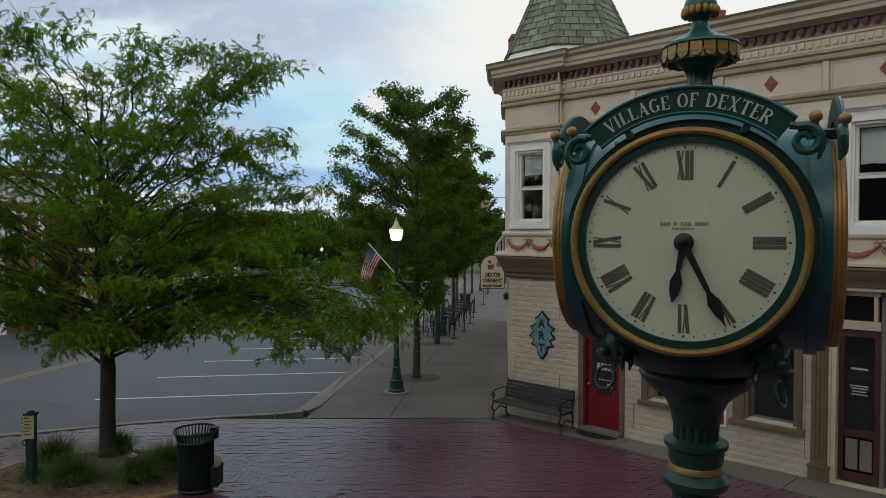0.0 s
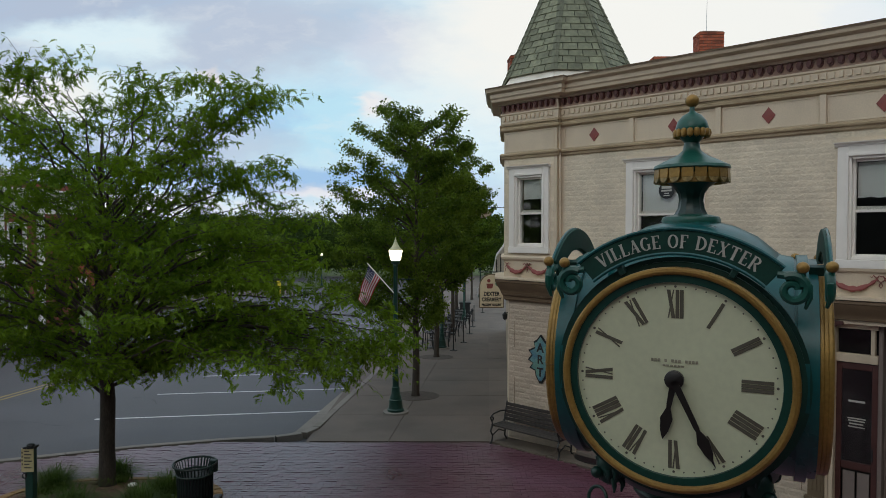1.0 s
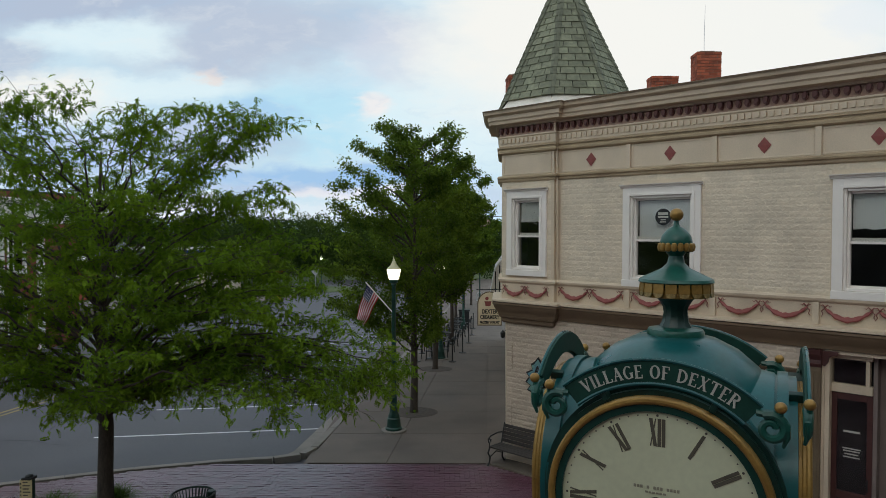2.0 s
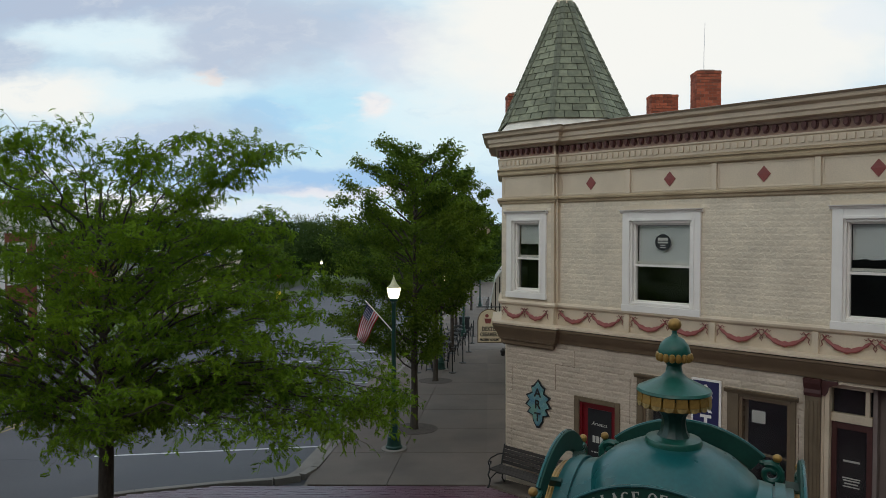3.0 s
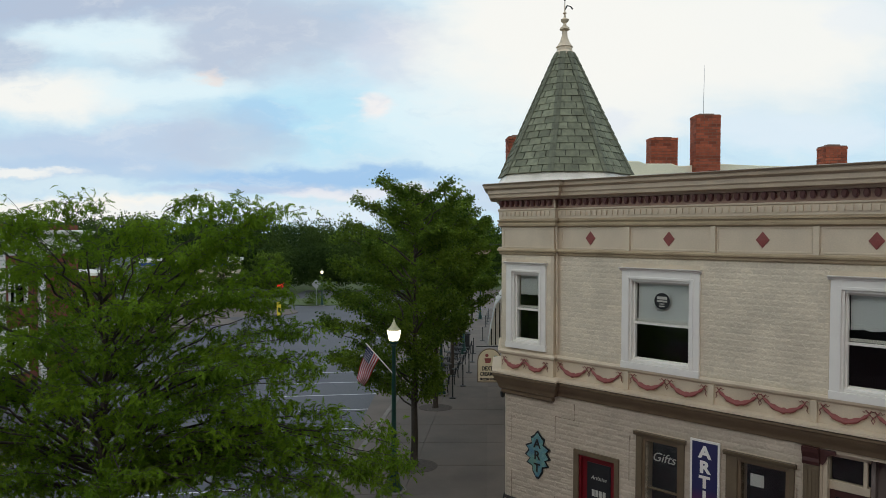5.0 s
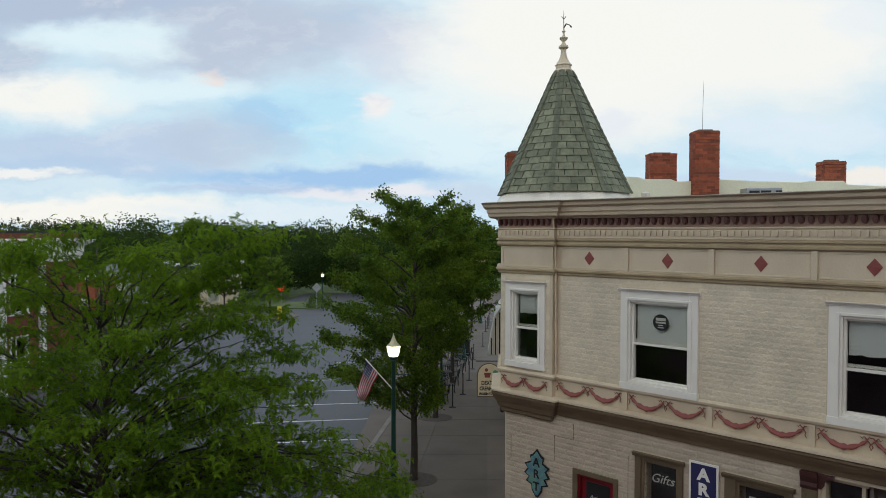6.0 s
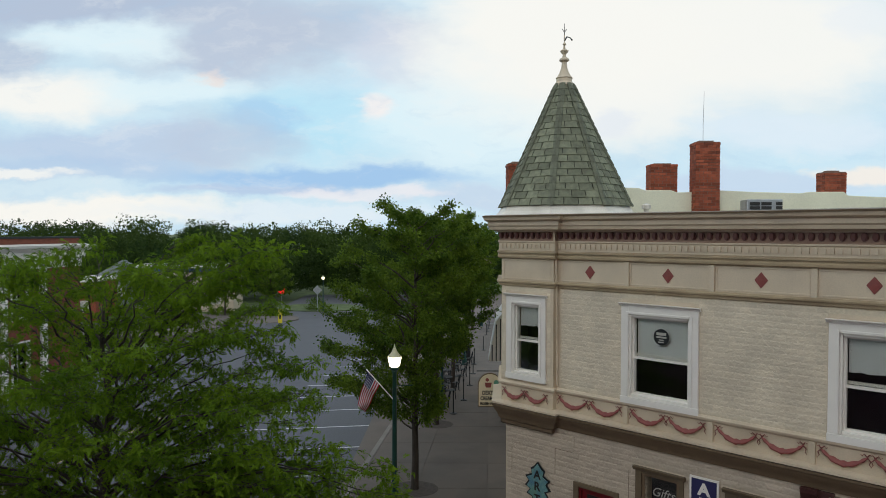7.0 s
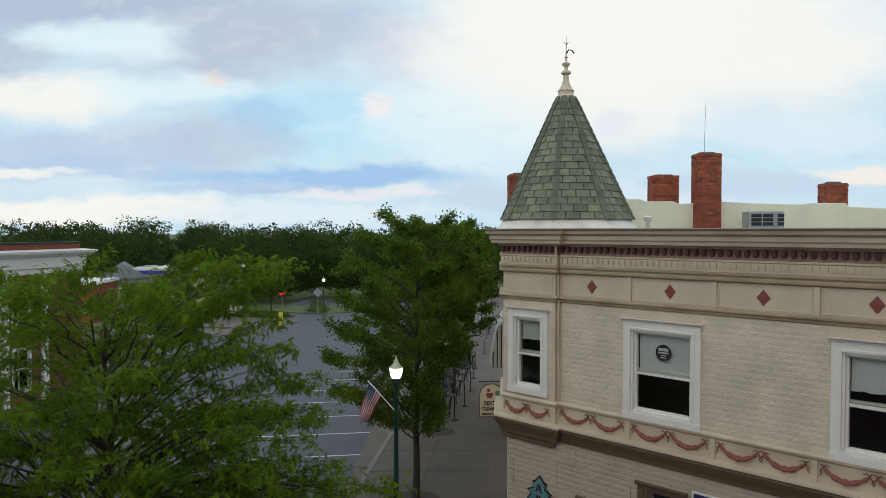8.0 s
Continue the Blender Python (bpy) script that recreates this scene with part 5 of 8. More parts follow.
def numeral(body_text):
    """Roman figures from slanted bars, standing upright about the origin."""
    s = Shape()
    adv = {"I": 0.0150, "V": 0.027, "X": 0.030}
    total = sum(adv[c] for c in body_text)
    x = -total / 2
    h = 0.052

    def bar(xa, xb, w):
        s.add([(xa - w, -0.001, -h), (xa + w, -0.001, -h), (xb + w, -0.001, h), (xb - w, -0.001, h), (xa - w, 0.002, -h), (xa + w, 0.002, -h), (xb + w, 0.002, h), (xb - w, 0.002, h)],
              [(0, 1, 2, 3), (7, 6, 5, 4), (0, 4, 5, 1), (1, 5, 6, 2), (2, 6, 7, 3), (3, 7, 4, 0)])
    for c in body_text:
        a = adv[c]
        if c == "I":
            bar(x + a / 2, x + a / 2, 0.0063)
        elif c == "V":
            bar(x + a / 2 + 0.002, x + 0.006, 0.0062)
            bar(x + a / 2 - 0.001, x + a - 0.004, 0.0022)
        else:
            bar(x + a - 0.006, x + 0.006, 0.0064)
            bar(x + 0.006, x + a - 0.006, 0.0022)
        x += a
    return s


SERIF_WIDTH = {"V": 0.72, "I": 0.30, "L": 0.62, "A": 0.72, "G": 0.74, "E": 0.60, "O": 0.76, "F": 0.58, "D": 0.74, "X": 0.70, "T": 0.70, "R": 0.72, " ": 0.34}


def serif_letter(c, h, m):
    """A roman capital with thick and thin strokes and small serifs, as a Shape facing -y, moved by m."""
    s = Shape()
    wid = SERIF_WIDTH[c]
    layer = [0]

    def stroke(pts, w):
        ws = w if isinstance(w, list) else [w] * len(pts)
        top = -0.003 - 0.00015 * layer[0]
        layer[0] += 1
        left, right = [], []
        for i, p in enumerate(pts):
            a, b = Vector(pts[max(i - 1, 0)]), Vector(pts[min(i + 1, len(pts) - 1)])
            n = Vector((-(b - a).y, (b - a).x)).normalized() * ws[i] / 2
            left.append(Vector(p) + n), right.append(Vector(p) - n)
        for i in range(len(pts) - 1):
            q = [left[i], right[i], right[i + 1], left[i + 1]]
            s.slab([((v.x - wid / 2) * h, (v.y - 0.5) * h) for v in q], top, 0.003, m)

    def serif(x, z, w=0.13):
        stroke([(x - w, z), (x + w, z)], 0.06)

    def arc(cx, cz, rx, rz, a0, a1, thick=0.17, thin=0.06):
        angs = [radians(a0 + (a1 - a0) * i / 14) for i in range(15)]
        stroke([(cx + rx * math.cos(q), cz + rz * math.sin(q)) for q in angs], [thin + (thick - thin) * abs(math.cos(q)) for q in angs])

    def stem(x):
        stroke([(x, 0), (x, 1)], 0.17), serif(x, 0.03), serif(x, 0.97)

    if c == "V":
        stroke([(0.12, 1), (0.40, 0)], 0.17), stroke([(0.40, 0), (0.62, 1)], 0.07), serif(0.12, 0.97), serif(0.62, 0.97, 0.09)
    elif c == "A":
        stroke([(0.10, 0), (0.36, 1)], 0.07), stroke([(0.34, 1), (0.60, 0)], 0.17), serif(0.10, 0.03, 0.09), serif(0.60, 0.03), stroke([(0.18, 0.34), (0.52, 0.34)], 0.06)
    elif c == "X":
        stroke([(0.13, 1), (0.57, 0)], 0.17), stroke([(0.58, 1), (0.13, 0)], 0.07), serif(0.13, 0.97), serif(0.57, 0.03), serif(0.58, 0.97, 0.09), serif(0.13, 0.03, 0.09)
    elif c == "T":
        stroke([(0.35, 0), (0.35, 1)], 0.17), serif(0.35, 0.03), stroke([(0.03, 0.96), (0.67, 0.96)], 0.08), stroke([(0.05, 1), (0.05, 0.78)], 0.06), stroke([(0.65, 1), (0.65, 0.78)], 0.06)
    elif c == "O":
        arc(0.38, 0.5, 0.29, 0.47, 0, 360)
    elif c == "G":
        arc(0.38, 0.5, 0.29, 0.47, 48, 325), stroke([(0.60, 0.06), (0.60, 0.42)], 0.15), serif(0.60, 0.44, 0.12)
    else:
        stem(0.15)
        if c in "LEF":
            if c != "F":
                stroke([(0.15, 0.035), (0.56, 0.035)], 0.07), stroke([(0.55, 0), (0.55, 0.26)], 0.06)
            if c != "L":
                stroke([(0.15, 0.965), (0.54, 0.965)], 0.07), stroke([(0.53, 1), (0.53, 0.76)], 0.06), stroke([(0.2, 0.52), (0.42, 0.52)], 0.06)
        elif c == "D":
            arc(0.22, 0.5, 0.43, 0.465, -90, 90)
        elif c == "R":
            arc(0.26, 0.745, 0.30, 0.225, -90, 90, 0.15), stroke([(0.34, 0.50), (0.62, 0.02)], 0.17)
    return s


num_mesh = {n: to_mesh("numeral", numeral(n)) for n in set(numerals)}


def pointer(length, wide, tail, spade):
    """A clock pointer towards +z with a spade tip."""
    p = [(-wide, -tail), (wide, -tail), (wide * 0.75, spade - 0.075), (wide * 0.6, spade - 0.06), (wide * 1.75, spade - 0.02), (wide * 1.2, spade + 0.025), (wide * 0.35, spade + 0.05), (0, length),
         (-wide * 0.35, spade + 0.05), (-wide * 1.2, spade + 0.025), (-wide * 1.75, spade - 0.02), (-wide * 0.6, spade - 0.06), (-wide * 0.75, spade - 0.075)]
    return Shape().slab(p, -0.004, 0.004)


face_disc = [(0.365 * math.cos(a), 0.365 * math.sin(a)) for a in np.linspace(0, 2 * math.pi, 65)[:-1]]
for k in range(4):
    q = pose(0, 0, ZC, 0, 0, 90 * k)
    y = -HALF
    dial = part("dial", Shape().slab(face_disc, y + 0.012, y + 0.05), DIAL, clock, "ivory dial with roman figures", m=pose(0, 0, ZC - 0.010, 0, 0, 90 * k) @ Matrix.Diagonal((1.035, 1, 1.035, 1)))
    part("bezel", Shape().ring(0.358, 0.392, y - 0.004, y + 0.06, 64), POST_GREEN, dial, "green dial bezel", smooth=True)
    gold_rim = Shape()
    for yy in (-0.006, 0.008, 0.022):
        pts = [(0.399 * math.cos(a), y + yy, 0.399 * math.sin(a)) for a in np.linspace(0, 2 * math.pi, 65)]
        gold_rim.tube(pts, 0.0145, 10)
    part("gold_rim", gold_rim, GOLD, dial, "gold painted dial rim", smooth=True)
    # side rims take the sky-reflection teal, front and back the dark green
    part("outer_rim", Shape().ring(0.40, 0.432, y + 0.028, y + 0.15, 64).ring(0.425, 0.448, y + 0.06, y + 0.10, 64), CLOCK_DARK if k % 2 == 0 else CLOCK_SKY_TEAL, dial, smooth=True)
    for h, n in enumerate(numerals):
        a = radians(30 * h)
        part("numeral", num_mesh[n], DIAL_INK, dial, m=pose(0.277 * math.sin(a), y + 0.0105, 0.277 * math.cos(a), 0, 30 * h, 0))
    ticks = Shape()
    for t in range(60):
        w = 0.0030 if t % 5 else 0.0048
        ticks.slab([(w * math.cos(q), 0.341 + w * math.sin(q)) for q in np.linspace(0, 2 * math.pi, 9)[:-1]], y + 0.0095, y + 0.0125, pose(0, 0, 0, 0, 6 * t, 0))
    part("minute_track", ticks, DIAL_INK, dial)["kind"] = "stuff"
    marks = Shape()
    for i in range(14):
        if i not in (3, 5, 9):
            marks.box(-0.084 + i * 0.012, -0.075 + i * 0.012, y + 0.0095, y + 0.0125, 0.062, 0.073)
    for i in range(6):
        marks.box(-0.042 + i * 0.013, -0.032 + i * 0.013, y + 0.0095, y + 0.0125, 0.046, 0.053)
    part("maker_mark", marks, MAKER_INK, dial, "small bars of unreadable writing")["kind"] = "stuff"
    part("hour_pointer", pointer(0.225, 0.0125, 0.0, 0.165), POINTER, dial, "black spade hour pointer", m=pose(0, y - 0.004, 0, 0, 190, 0))
    part("minute_pointer", pointer(0.335, 0.0125, 0.0, 0.255), POINTER, dial, "black spade minute pointer", m=pose(0, y - 0.014, 0, 0, 154, 0))
    part("hub", Shape().lathe([(0.034, 0), (0.034, 0.022), (0.02, 0.03)], 20, pose(0, y + 0.012, 0, 90)), POINTER, dial, smooth=True)

    # lettered arch over each dial, with scrolled ends and small gold balls
    arch_poly = []
    span = 41
    for a in np.linspace(-span, span, 33):
        arch_poly.append((0.468 * math.sin(radians(a)), 0.468 * math.cos(radians(a))))
    for a in np.linspace(span, -span, 33):
        arch_poly.append((0.562 * math.sin(radians(a)), 0.562 * math.cos(radians(a))))
    arch = part("name_arch", Shape().slab(arch_poly, y - 0.005, y + 0.010), ARCH_GREEN, clock, "dark green arch with cream lettering", m=q, bevel=0.004)
    rim = Shape()
    for r in (0.468, 0.562):
        rim.tube([(r * math.sin(radians(a)), y - 0.006, r * math.cos(radians(a))) for a in np.linspace(-span, span, 33)], 0.007, 6)
    part("arch_bead", rim, CLOCK_SKY_TEAL, arch, smooth=True)
    text = "VILLAGE OF DEXTER"
    total = sum(SERIF_WIDTH[c] + 0.10 for c in text)
    ang, unit = -34.5, 69.0 / total
    for c in text:
        w = (SERIF_WIDTH[c] + 0.10) * unit
        if c != " ":
            a = ang + w / 2
            part("letter", serif_letter(c, 0.051, pose(0.514 * math.sin(radians(a)), y - 0.006, 0.514 * math.cos(radians(a)), 0, a, 0)), LETTER, arch)
        ang += w
    for sx in (-1, 1):
        scroll = Shape()
        c = Vector((sx * 0.395, 0, 0.345))
        pts, rad = [], []
        for i in range(29):
            t = i / 28
            a = radians(120 - 470 * t) if sx > 0 else radians(60 + 470 * t)
            r = 0.054 * (1 - 0.72 * t)
            pts.append((c.x + r * math.cos(a), y + 0.0, c.z + r * math.sin(a)))
            rad.append(0.018 - 0.005 * t)
        scroll.tube(pts, rad, 8)
        scroll.tube([(sx * 0.345, y, 0.40), (sx * 0.40, y, 0.395), (sx * 0.445, y, 0.36), (sx * 0.448, y, 0.32), (sx * 0.435, y + 0.01, 0.28)], [0.014, 0.015, 0.014, 0.011, 0.006], 8)
        part("scroll", scroll, CLOCK_GREEN, arch, "green scrolled bracket", smooth=True)
        stem = part("ball_stem", Shape().tube([(sx * 0.425, y, 0.36), (sx * 0.425, y - 0.005, 0.41)], [0.013, 0.010], 8), CLOCK_GREEN, arch, smooth=True)
        part("gold_ball", Shape().lathe([(0.021 * math.sin(a) + 0.0005, -0.021 * math.cos(a)) for a in np.linspace(0.1, 3.04, 10)], 16, pose(sx * 0.425, y - 0.005, 0.425)), GOLD, stem, smooth=True)
    for a in (-27, 27):
        part("arch_bracket", Shape().box(-0.012, 0.012, y - 0.002, y + 0.06, 0.43, 0.47, pose(0, 0, 0, 0, a, 0)), CLOCK_DARK, arch, bevel=0.004)

# finial over the dome
part("flange", Shape().lathe([(0.12, 4.77), (0.125, 4.80), (0.118, 4.815), (0.075, 4.825)], 32), CLOCK_GREEN, clock, smooth=True)
part("stem", Shape().lathe([(0.075, 4.82), (0.058, 4.85), (0.052, 4.89), (0.056, 4.915), (0.075, 4.945), (0.118, 4.975), (0.140, 5.0)], 24, flute=0.06, flutes=12), CLOCK_DARK, clock, smooth=True)
part("canopy", Shape().lathe([(0.07, 4.995), (0.145, 5.012), (0.163, 5.028), (0.158, 5.040), (0.11, 5.064), (0.06, 5.088), (0.038, 5.11), (0.034, 5.13), (0.03, 5.15)], 40), CLOCK_GREEN, clock, "green flared canopy", smooth=True)
petal_mesh = to_mesh("gold_petal", Shape().slab([(-0.0240, 0.026), (-0.0240, -0.018), (0.0240, -0.018), (0.0240, 0.026)], -0.004, 0.004), bevel=0.002)
tip_mesh = to_mesh("petal_tip", Shape().slab([(-0.023, -0.0185), (-0.017, -0.030), (-0.006, -0.037), (0.006, -0.037), (0.017, -0.030), (0.023, -0.0185)], -0.004, 0.003))
PETAL_TIP = material("worn_pale_gold", (0.32, 0.215, 0.075), 0.45, vary=0.35, scale=30, fine=90, bump=0.2)
for k in range(18):
    petal = part("gold_petal", petal_mesh, GOLD, clock, m=pose(0, 0, 5.0, 0, 0, 20 * k) @ pose(0, -0.154, 0, -4))
    part("petal_tip", tip_mesh, PETAL_TIP, petal)
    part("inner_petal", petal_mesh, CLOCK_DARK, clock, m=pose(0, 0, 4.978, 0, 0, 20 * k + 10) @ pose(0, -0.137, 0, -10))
part("bud", Shape().lathe([(0.03, 5.14), (0.045, 5.16), (0.068, 5.185), (0.071, 5.205), (0.062, 5.235), (0.04, 5.262), (0.016, 5.275), (0.011, 5.285), (0.010, 5.305)], 28), CLOCK_GREEN, clock, "green rounded bud", smooth=True)
bead = to_mesh("gold_bead", Shape().lathe([(0.002, -0.022), (0.011, -0.016), (0.0145, 0.0), (0.011, 0.015), (0.002, 0.020)], 10), smooth=True)
for k in range(16):
    part("gold_bead", bead, GOLD, clock, m=pose(0.068 * math.cos(k * math.pi / 8), 0.068 * math.sin(k * math.pi / 8), 5.183))
part("top_ball", Shape().lathe([(0.029 * math.sin(a) + 0.001, 5.327 - 0.029 * math.cos(a)) for a in np.linspace(0.1, 3.04, 11)], 20), GOLD, clock, "gold painted ball", smooth=True)

# cast heads with rings under the corners of the case
head = Shape()
head.lathe([(0.02, -0.09), (0.05, -0.07), (0.065, -0.03), (0.072, 0.02), (0.06, 0.07), (0.03, 0.095), (0.01, 0.1)], 16)
rnd = random.Random(3)
for i in range(26):
    a, z = rnd.uniform(-2.6, 2.6), rnd.uniform(-0.06, 0.09)
    r = 0.06
    head.tube([(r * math.sin(a), r * math.cos(a) * 0.8, z), (1.35 * r * math.sin(a), 1.2 * r * math.cos(a) * 0.8, z - 0.03), (1.2 * r * math.sin(a), r * math.cos(a) * 0.8, z - 0.065)], [0.016, 0.013, 0.005], 6)
head.lathe([(0.012, 0.0), (0.03, 0.012), (0.03, 0.04), (0.02, 0.055), (0.005, 0.06)], 12, pose(0, -0.05, -0.02, 90))
head_mesh = to_mesh("cast_head", head, smooth=True, angle=60)
ring_mesh = to_mesh("hanging_ring", Shape().tube([(0.052 * math.cos(a), 0.015 * math.sin(a), 0.055 * math.sin(a) - 0.055) for a in np.linspace(0, 2 * math.pi, 29)], 0.009, 8), smooth=True)
for k in range(4):
    c = part("cast_head", head_mesh, CLOCK_DARK, clock, "green cast ornamental head", m=pose(0, 0, 0, 0, 0, 45 + 90 * k) @ pose(0, -0.405, 3.745, 0, 0, 0) @ Matrix.Scale(0.82, 4))
    part("hanging_ring", ring_mesh, CLOCK_DARK, c, m=pose(0, -0.075, -0.10, 0, 0, 25))

# ------------------------------------------------------------------ street furniture


def street_lamp(x, y, lit, arm=True):
    z = ground_z(x, y)
    lamp = thing("street_lamp", "dark green iron street lamp with a lit acorn globe", "street lamp", pose(x, y, z), group="lamps along the pavement")
    part("plinth", Shape().lathe([(0.34, -0.05), (0.34, 0.05), (0.32, 0.06)], 28), KERB, lamp, "round concrete plinth")
    part("base", Shape().lathe([(0.225, 0.05), (0.23, 0.11), (0.195, 0.14), (0.19, 0.17), (0.172, 0.33), (0.178, 0.36), (0.15, 0.39), (0.155, 0.43), (0.122, 0.50), (0.105, 0.66), (0.115, 0.69), (0.09, 0.72)], 28), POST_GREEN, lamp, smooth=True)
    part("shaft", Shape().lathe([(0.09, 0.68), (0.085, 0.9), (0.098, 0.93), (0.078, 0.97), (0.065, 2.2), (0.055, 3.9), (0.075, 3.94), (0.06, 3.98)], 40, flute=0.06, flutes=12), POST_GREEN, lamp, smooth=True)
    part("fitter", Shape().lathe([(0.06, 3.97), (0.11, 4.0), (0.12, 4.06), (0.10, 4.09)], 24), POST_GREEN, lamp, smooth=True)
    part("globe", Shape().lathe([(0.105, 4.07), (0.135, 4.10), (0.160, 4.20), (0.182, 4.31), (0.186, 4.345), (0.17, 4.365)], 24), lit, lamp, "glowing frosted globe", smooth=True)
    part("cap", Shape().lathe([(0.175, 4.355), (0.178, 4.37), (0.150, 4.40), (0.105, 4.44), (0.068, 4.50), (0.048, 4.56), (0.026, 4.59), (0.034, 4.61), (0.014, 4.635), (0.005, 4.70)], 24), LAMP_CAP, lamp, "pale ribbed lamp cap, its glow painted in the colour", smooth=True)
    if arm:
        part("banner_arm", Shape().tube([(0.03, 0, 3.58), (0.5, 0.02, 3.58)], 0.012, 6), POST_GREEN, lamp)
    return lamp


# bright yellowish base colour holds the glow of the globe below
LAMP_CAP = material("lamp_cap_acrylic_glow", (0.66, 0.63, 0.40), 0.35, vary=0.1)
street_lamp(-1.24, 18.1, LAMP_GLASS)
street_lamp(-0.02, 31.4, LAMP_GLASS)
street_lamp(1.42, 45.0, LAMP_GLASS)
street_lamp(3.8, 69.0, LAMP_GLASS)
street_lamp(-15.3, 86.0, LAMP_GLASS, False)

# flag on its slanted staff at the first lamp
flag = thing("flag", "striped red and white flag with a blue starred canton", "flag", pose(-1.99, 18.05, 3.90))
staff_end = Vector((0.76, 0.03, -0.86))
part("staff", Shape().tube([(0, 0, 0), staff_end], 0.016, 8), WHITE, flag, "slanted white flag staff", smooth=True)
STRIPE_RED = material("flag_red", (0.40, 0.009, 0.018), 0.75, vary=0.08, scale=4)
STRIPE_WHITE = material("flag_white", (0.56, 0.55, 0.55), 0.75, vary=0.05, scale=4)
FLAG_BLUE = material("flag_blue", (0.018, 0.024, 0.085), 0.75, vary=0.08, scale=4)


def cloth(u, v):
    """A point of the hanging flag: u along the staff from its tip, v towards the fly."""
    a = Vector((0.04, 0, -0.04)) + (staff_end - Vector((0, 0, 0))) * 0.42 * u
    fly = Vector((-0.30 - 0.10 * u, 0.0, -0.92 + 0.15 * u))
    p = a + fly * v
    p.y += 0.05 * math.sin(5.0 * u + 3.0 * v) * v + 0.03 * math.sin(11 * v + u * 3)
    p.x += 0.025 * math.sin(8 * v + 2 * u) * v
    return p


def cloth_piece(name, u0, u1, v0, v1, mat, off=0.0):
    s, n, m = Shape(), 3, max(2, int((v1 - v0) * 14))
    vv = [cloth(u0 + (u1 - u0) * i / n, v0 + (v1 - v0) * j / m) + Vector((0, dy, 0)) for dy in (-off - 0.002, 0.002 + off) for i in range(n + 1) for j in range(m + 1)]
    k = (n + 1) * (m + 1)
    f = []
    for i in range(n):
        for j in range(m):
            a = i * (m + 1) + j
            f += [(a, a + 1, a + m + 2, a + m + 1), (k + a, k + a + m + 1, k + a + m + 2, k + a + 1)]
    s.add(vv, f)
    part(name, s, mat, flag, smooth=True)


for i in range(13):
    cloth_piece("stripe", i / 13, (i + 1) / 13, 0.0 if i > 6 else 0.38, 1.0, STRIPE_RED if i % 2 == 0 else STRIPE_WHITE)
cloth_piece("canton", 0.0, 7 / 13, 0.0, 0.38, FLAG_BLUE)
stars = Shape()
for i in range(5):
    for j in range(6):
        p = cloth((i + 0.7) / 13 * 1.25, 0.035 + j * 0.062)
        stars.box(p.x - 0.012, p.x + 0.012, p.y - 0.006, p.y + 0.006, p.z - 0.012, p.z + 0.012)
part("stars", stars, STRIPE_WHITE, flag)["kind"] = "stuff"

# bench in front of the shop
bench = thing("bench", "weathered slatted park bench with curled black iron ends", "bench", FACE @ pose(-1.27, -0.42, 0.0, 0, 0, 0))
for k in range(4):
    part("seat_slat", Shape().box(-0.86, 0.86, -0.24 + k * 0.105, -0.145 + k * 0.105, 0.40, 0.435), WOOD_GREY, bench, bevel=0.008)
for k in range(5):
    part("back_slat", Shape().box(-0.86, 0.86, 0.19 + k * 0.022, 0.222 + k * 0.022, 0.46 + k * 0.078, 0.532 + k * 0.078), WOOD_GREY, bench, bevel=0.008)
for sx in (-1, 1):
    e = Shape()
    x = sx * 0.88
    e.tube([(x, 0.20, 0.43), (x, 0.24, 0.6), (x, 0.31, 0.87)], [0.02, 0.018, 0.014], 8)
    e.tube([(x, -0.25, 0.42), (x, 0.2, 0.42)], 0.02, 8)
    e.tube([(x, -0.22, 0.42), (x, -0.29, 0.3), (x, -0.22, 0.18), (x, -0.24, 0.08), (x, -0.30, 0.0)], [0.022, 0.02, 0.018, 0.018, 0.024], 8)
    e.tube([(x, 0.2, 0.42), (x, 0.24, 0.25), (x, 0.22, 0.1), (x, 0.3, 0.0)], [0.022, 0.02, 0.018, 0.024], 8)
    e.tube([(x, -0.2, 0.2), (x, 0.0, 0.28), (x, 0.2, 0.2)], 0.014, 8)
    part("iron_end", e, BLACK, bench, "curled black iron bench end", smooth=True)
    arm = [(x, 0.25, 0.66), (x, 0.05, 0.69), (x, -0.2, 0.66), (x, -0.29, 0.6), (x, -0.27, 0.53), (x, -0.2, 0.53), (x, -0.19, 0.58), (x, -0.24, 0.60)]
    part("armrest", Shape().tube(arm, 0.016, 8), BLACK, bench, smooth=True)
    part("arm_strut", Shape().tube([(x, -0.23, 0.42), (x, -0.25, 0.54)], 0.014, 8), BLACK, bench, smooth=True)
pts = [(0.46 * math.cos(a), -0.30 * math.sin(a)) for a in np.linspace(math.pi, 0, 17)]
mat_ob = Shape().plate([(x, y) for x, y in pts][::-1], 0.0, 0.02)
c = FACE @ Vector((0.2, -0.22, 0))
solid("doormat", mat_ob, BLACK, "black half-round rubber doormat before the red door", "doormat", pose(c.x, c.y, ground_z(c.x, c.y) + 0.004, 0, 0, -43), bevel=0.006)

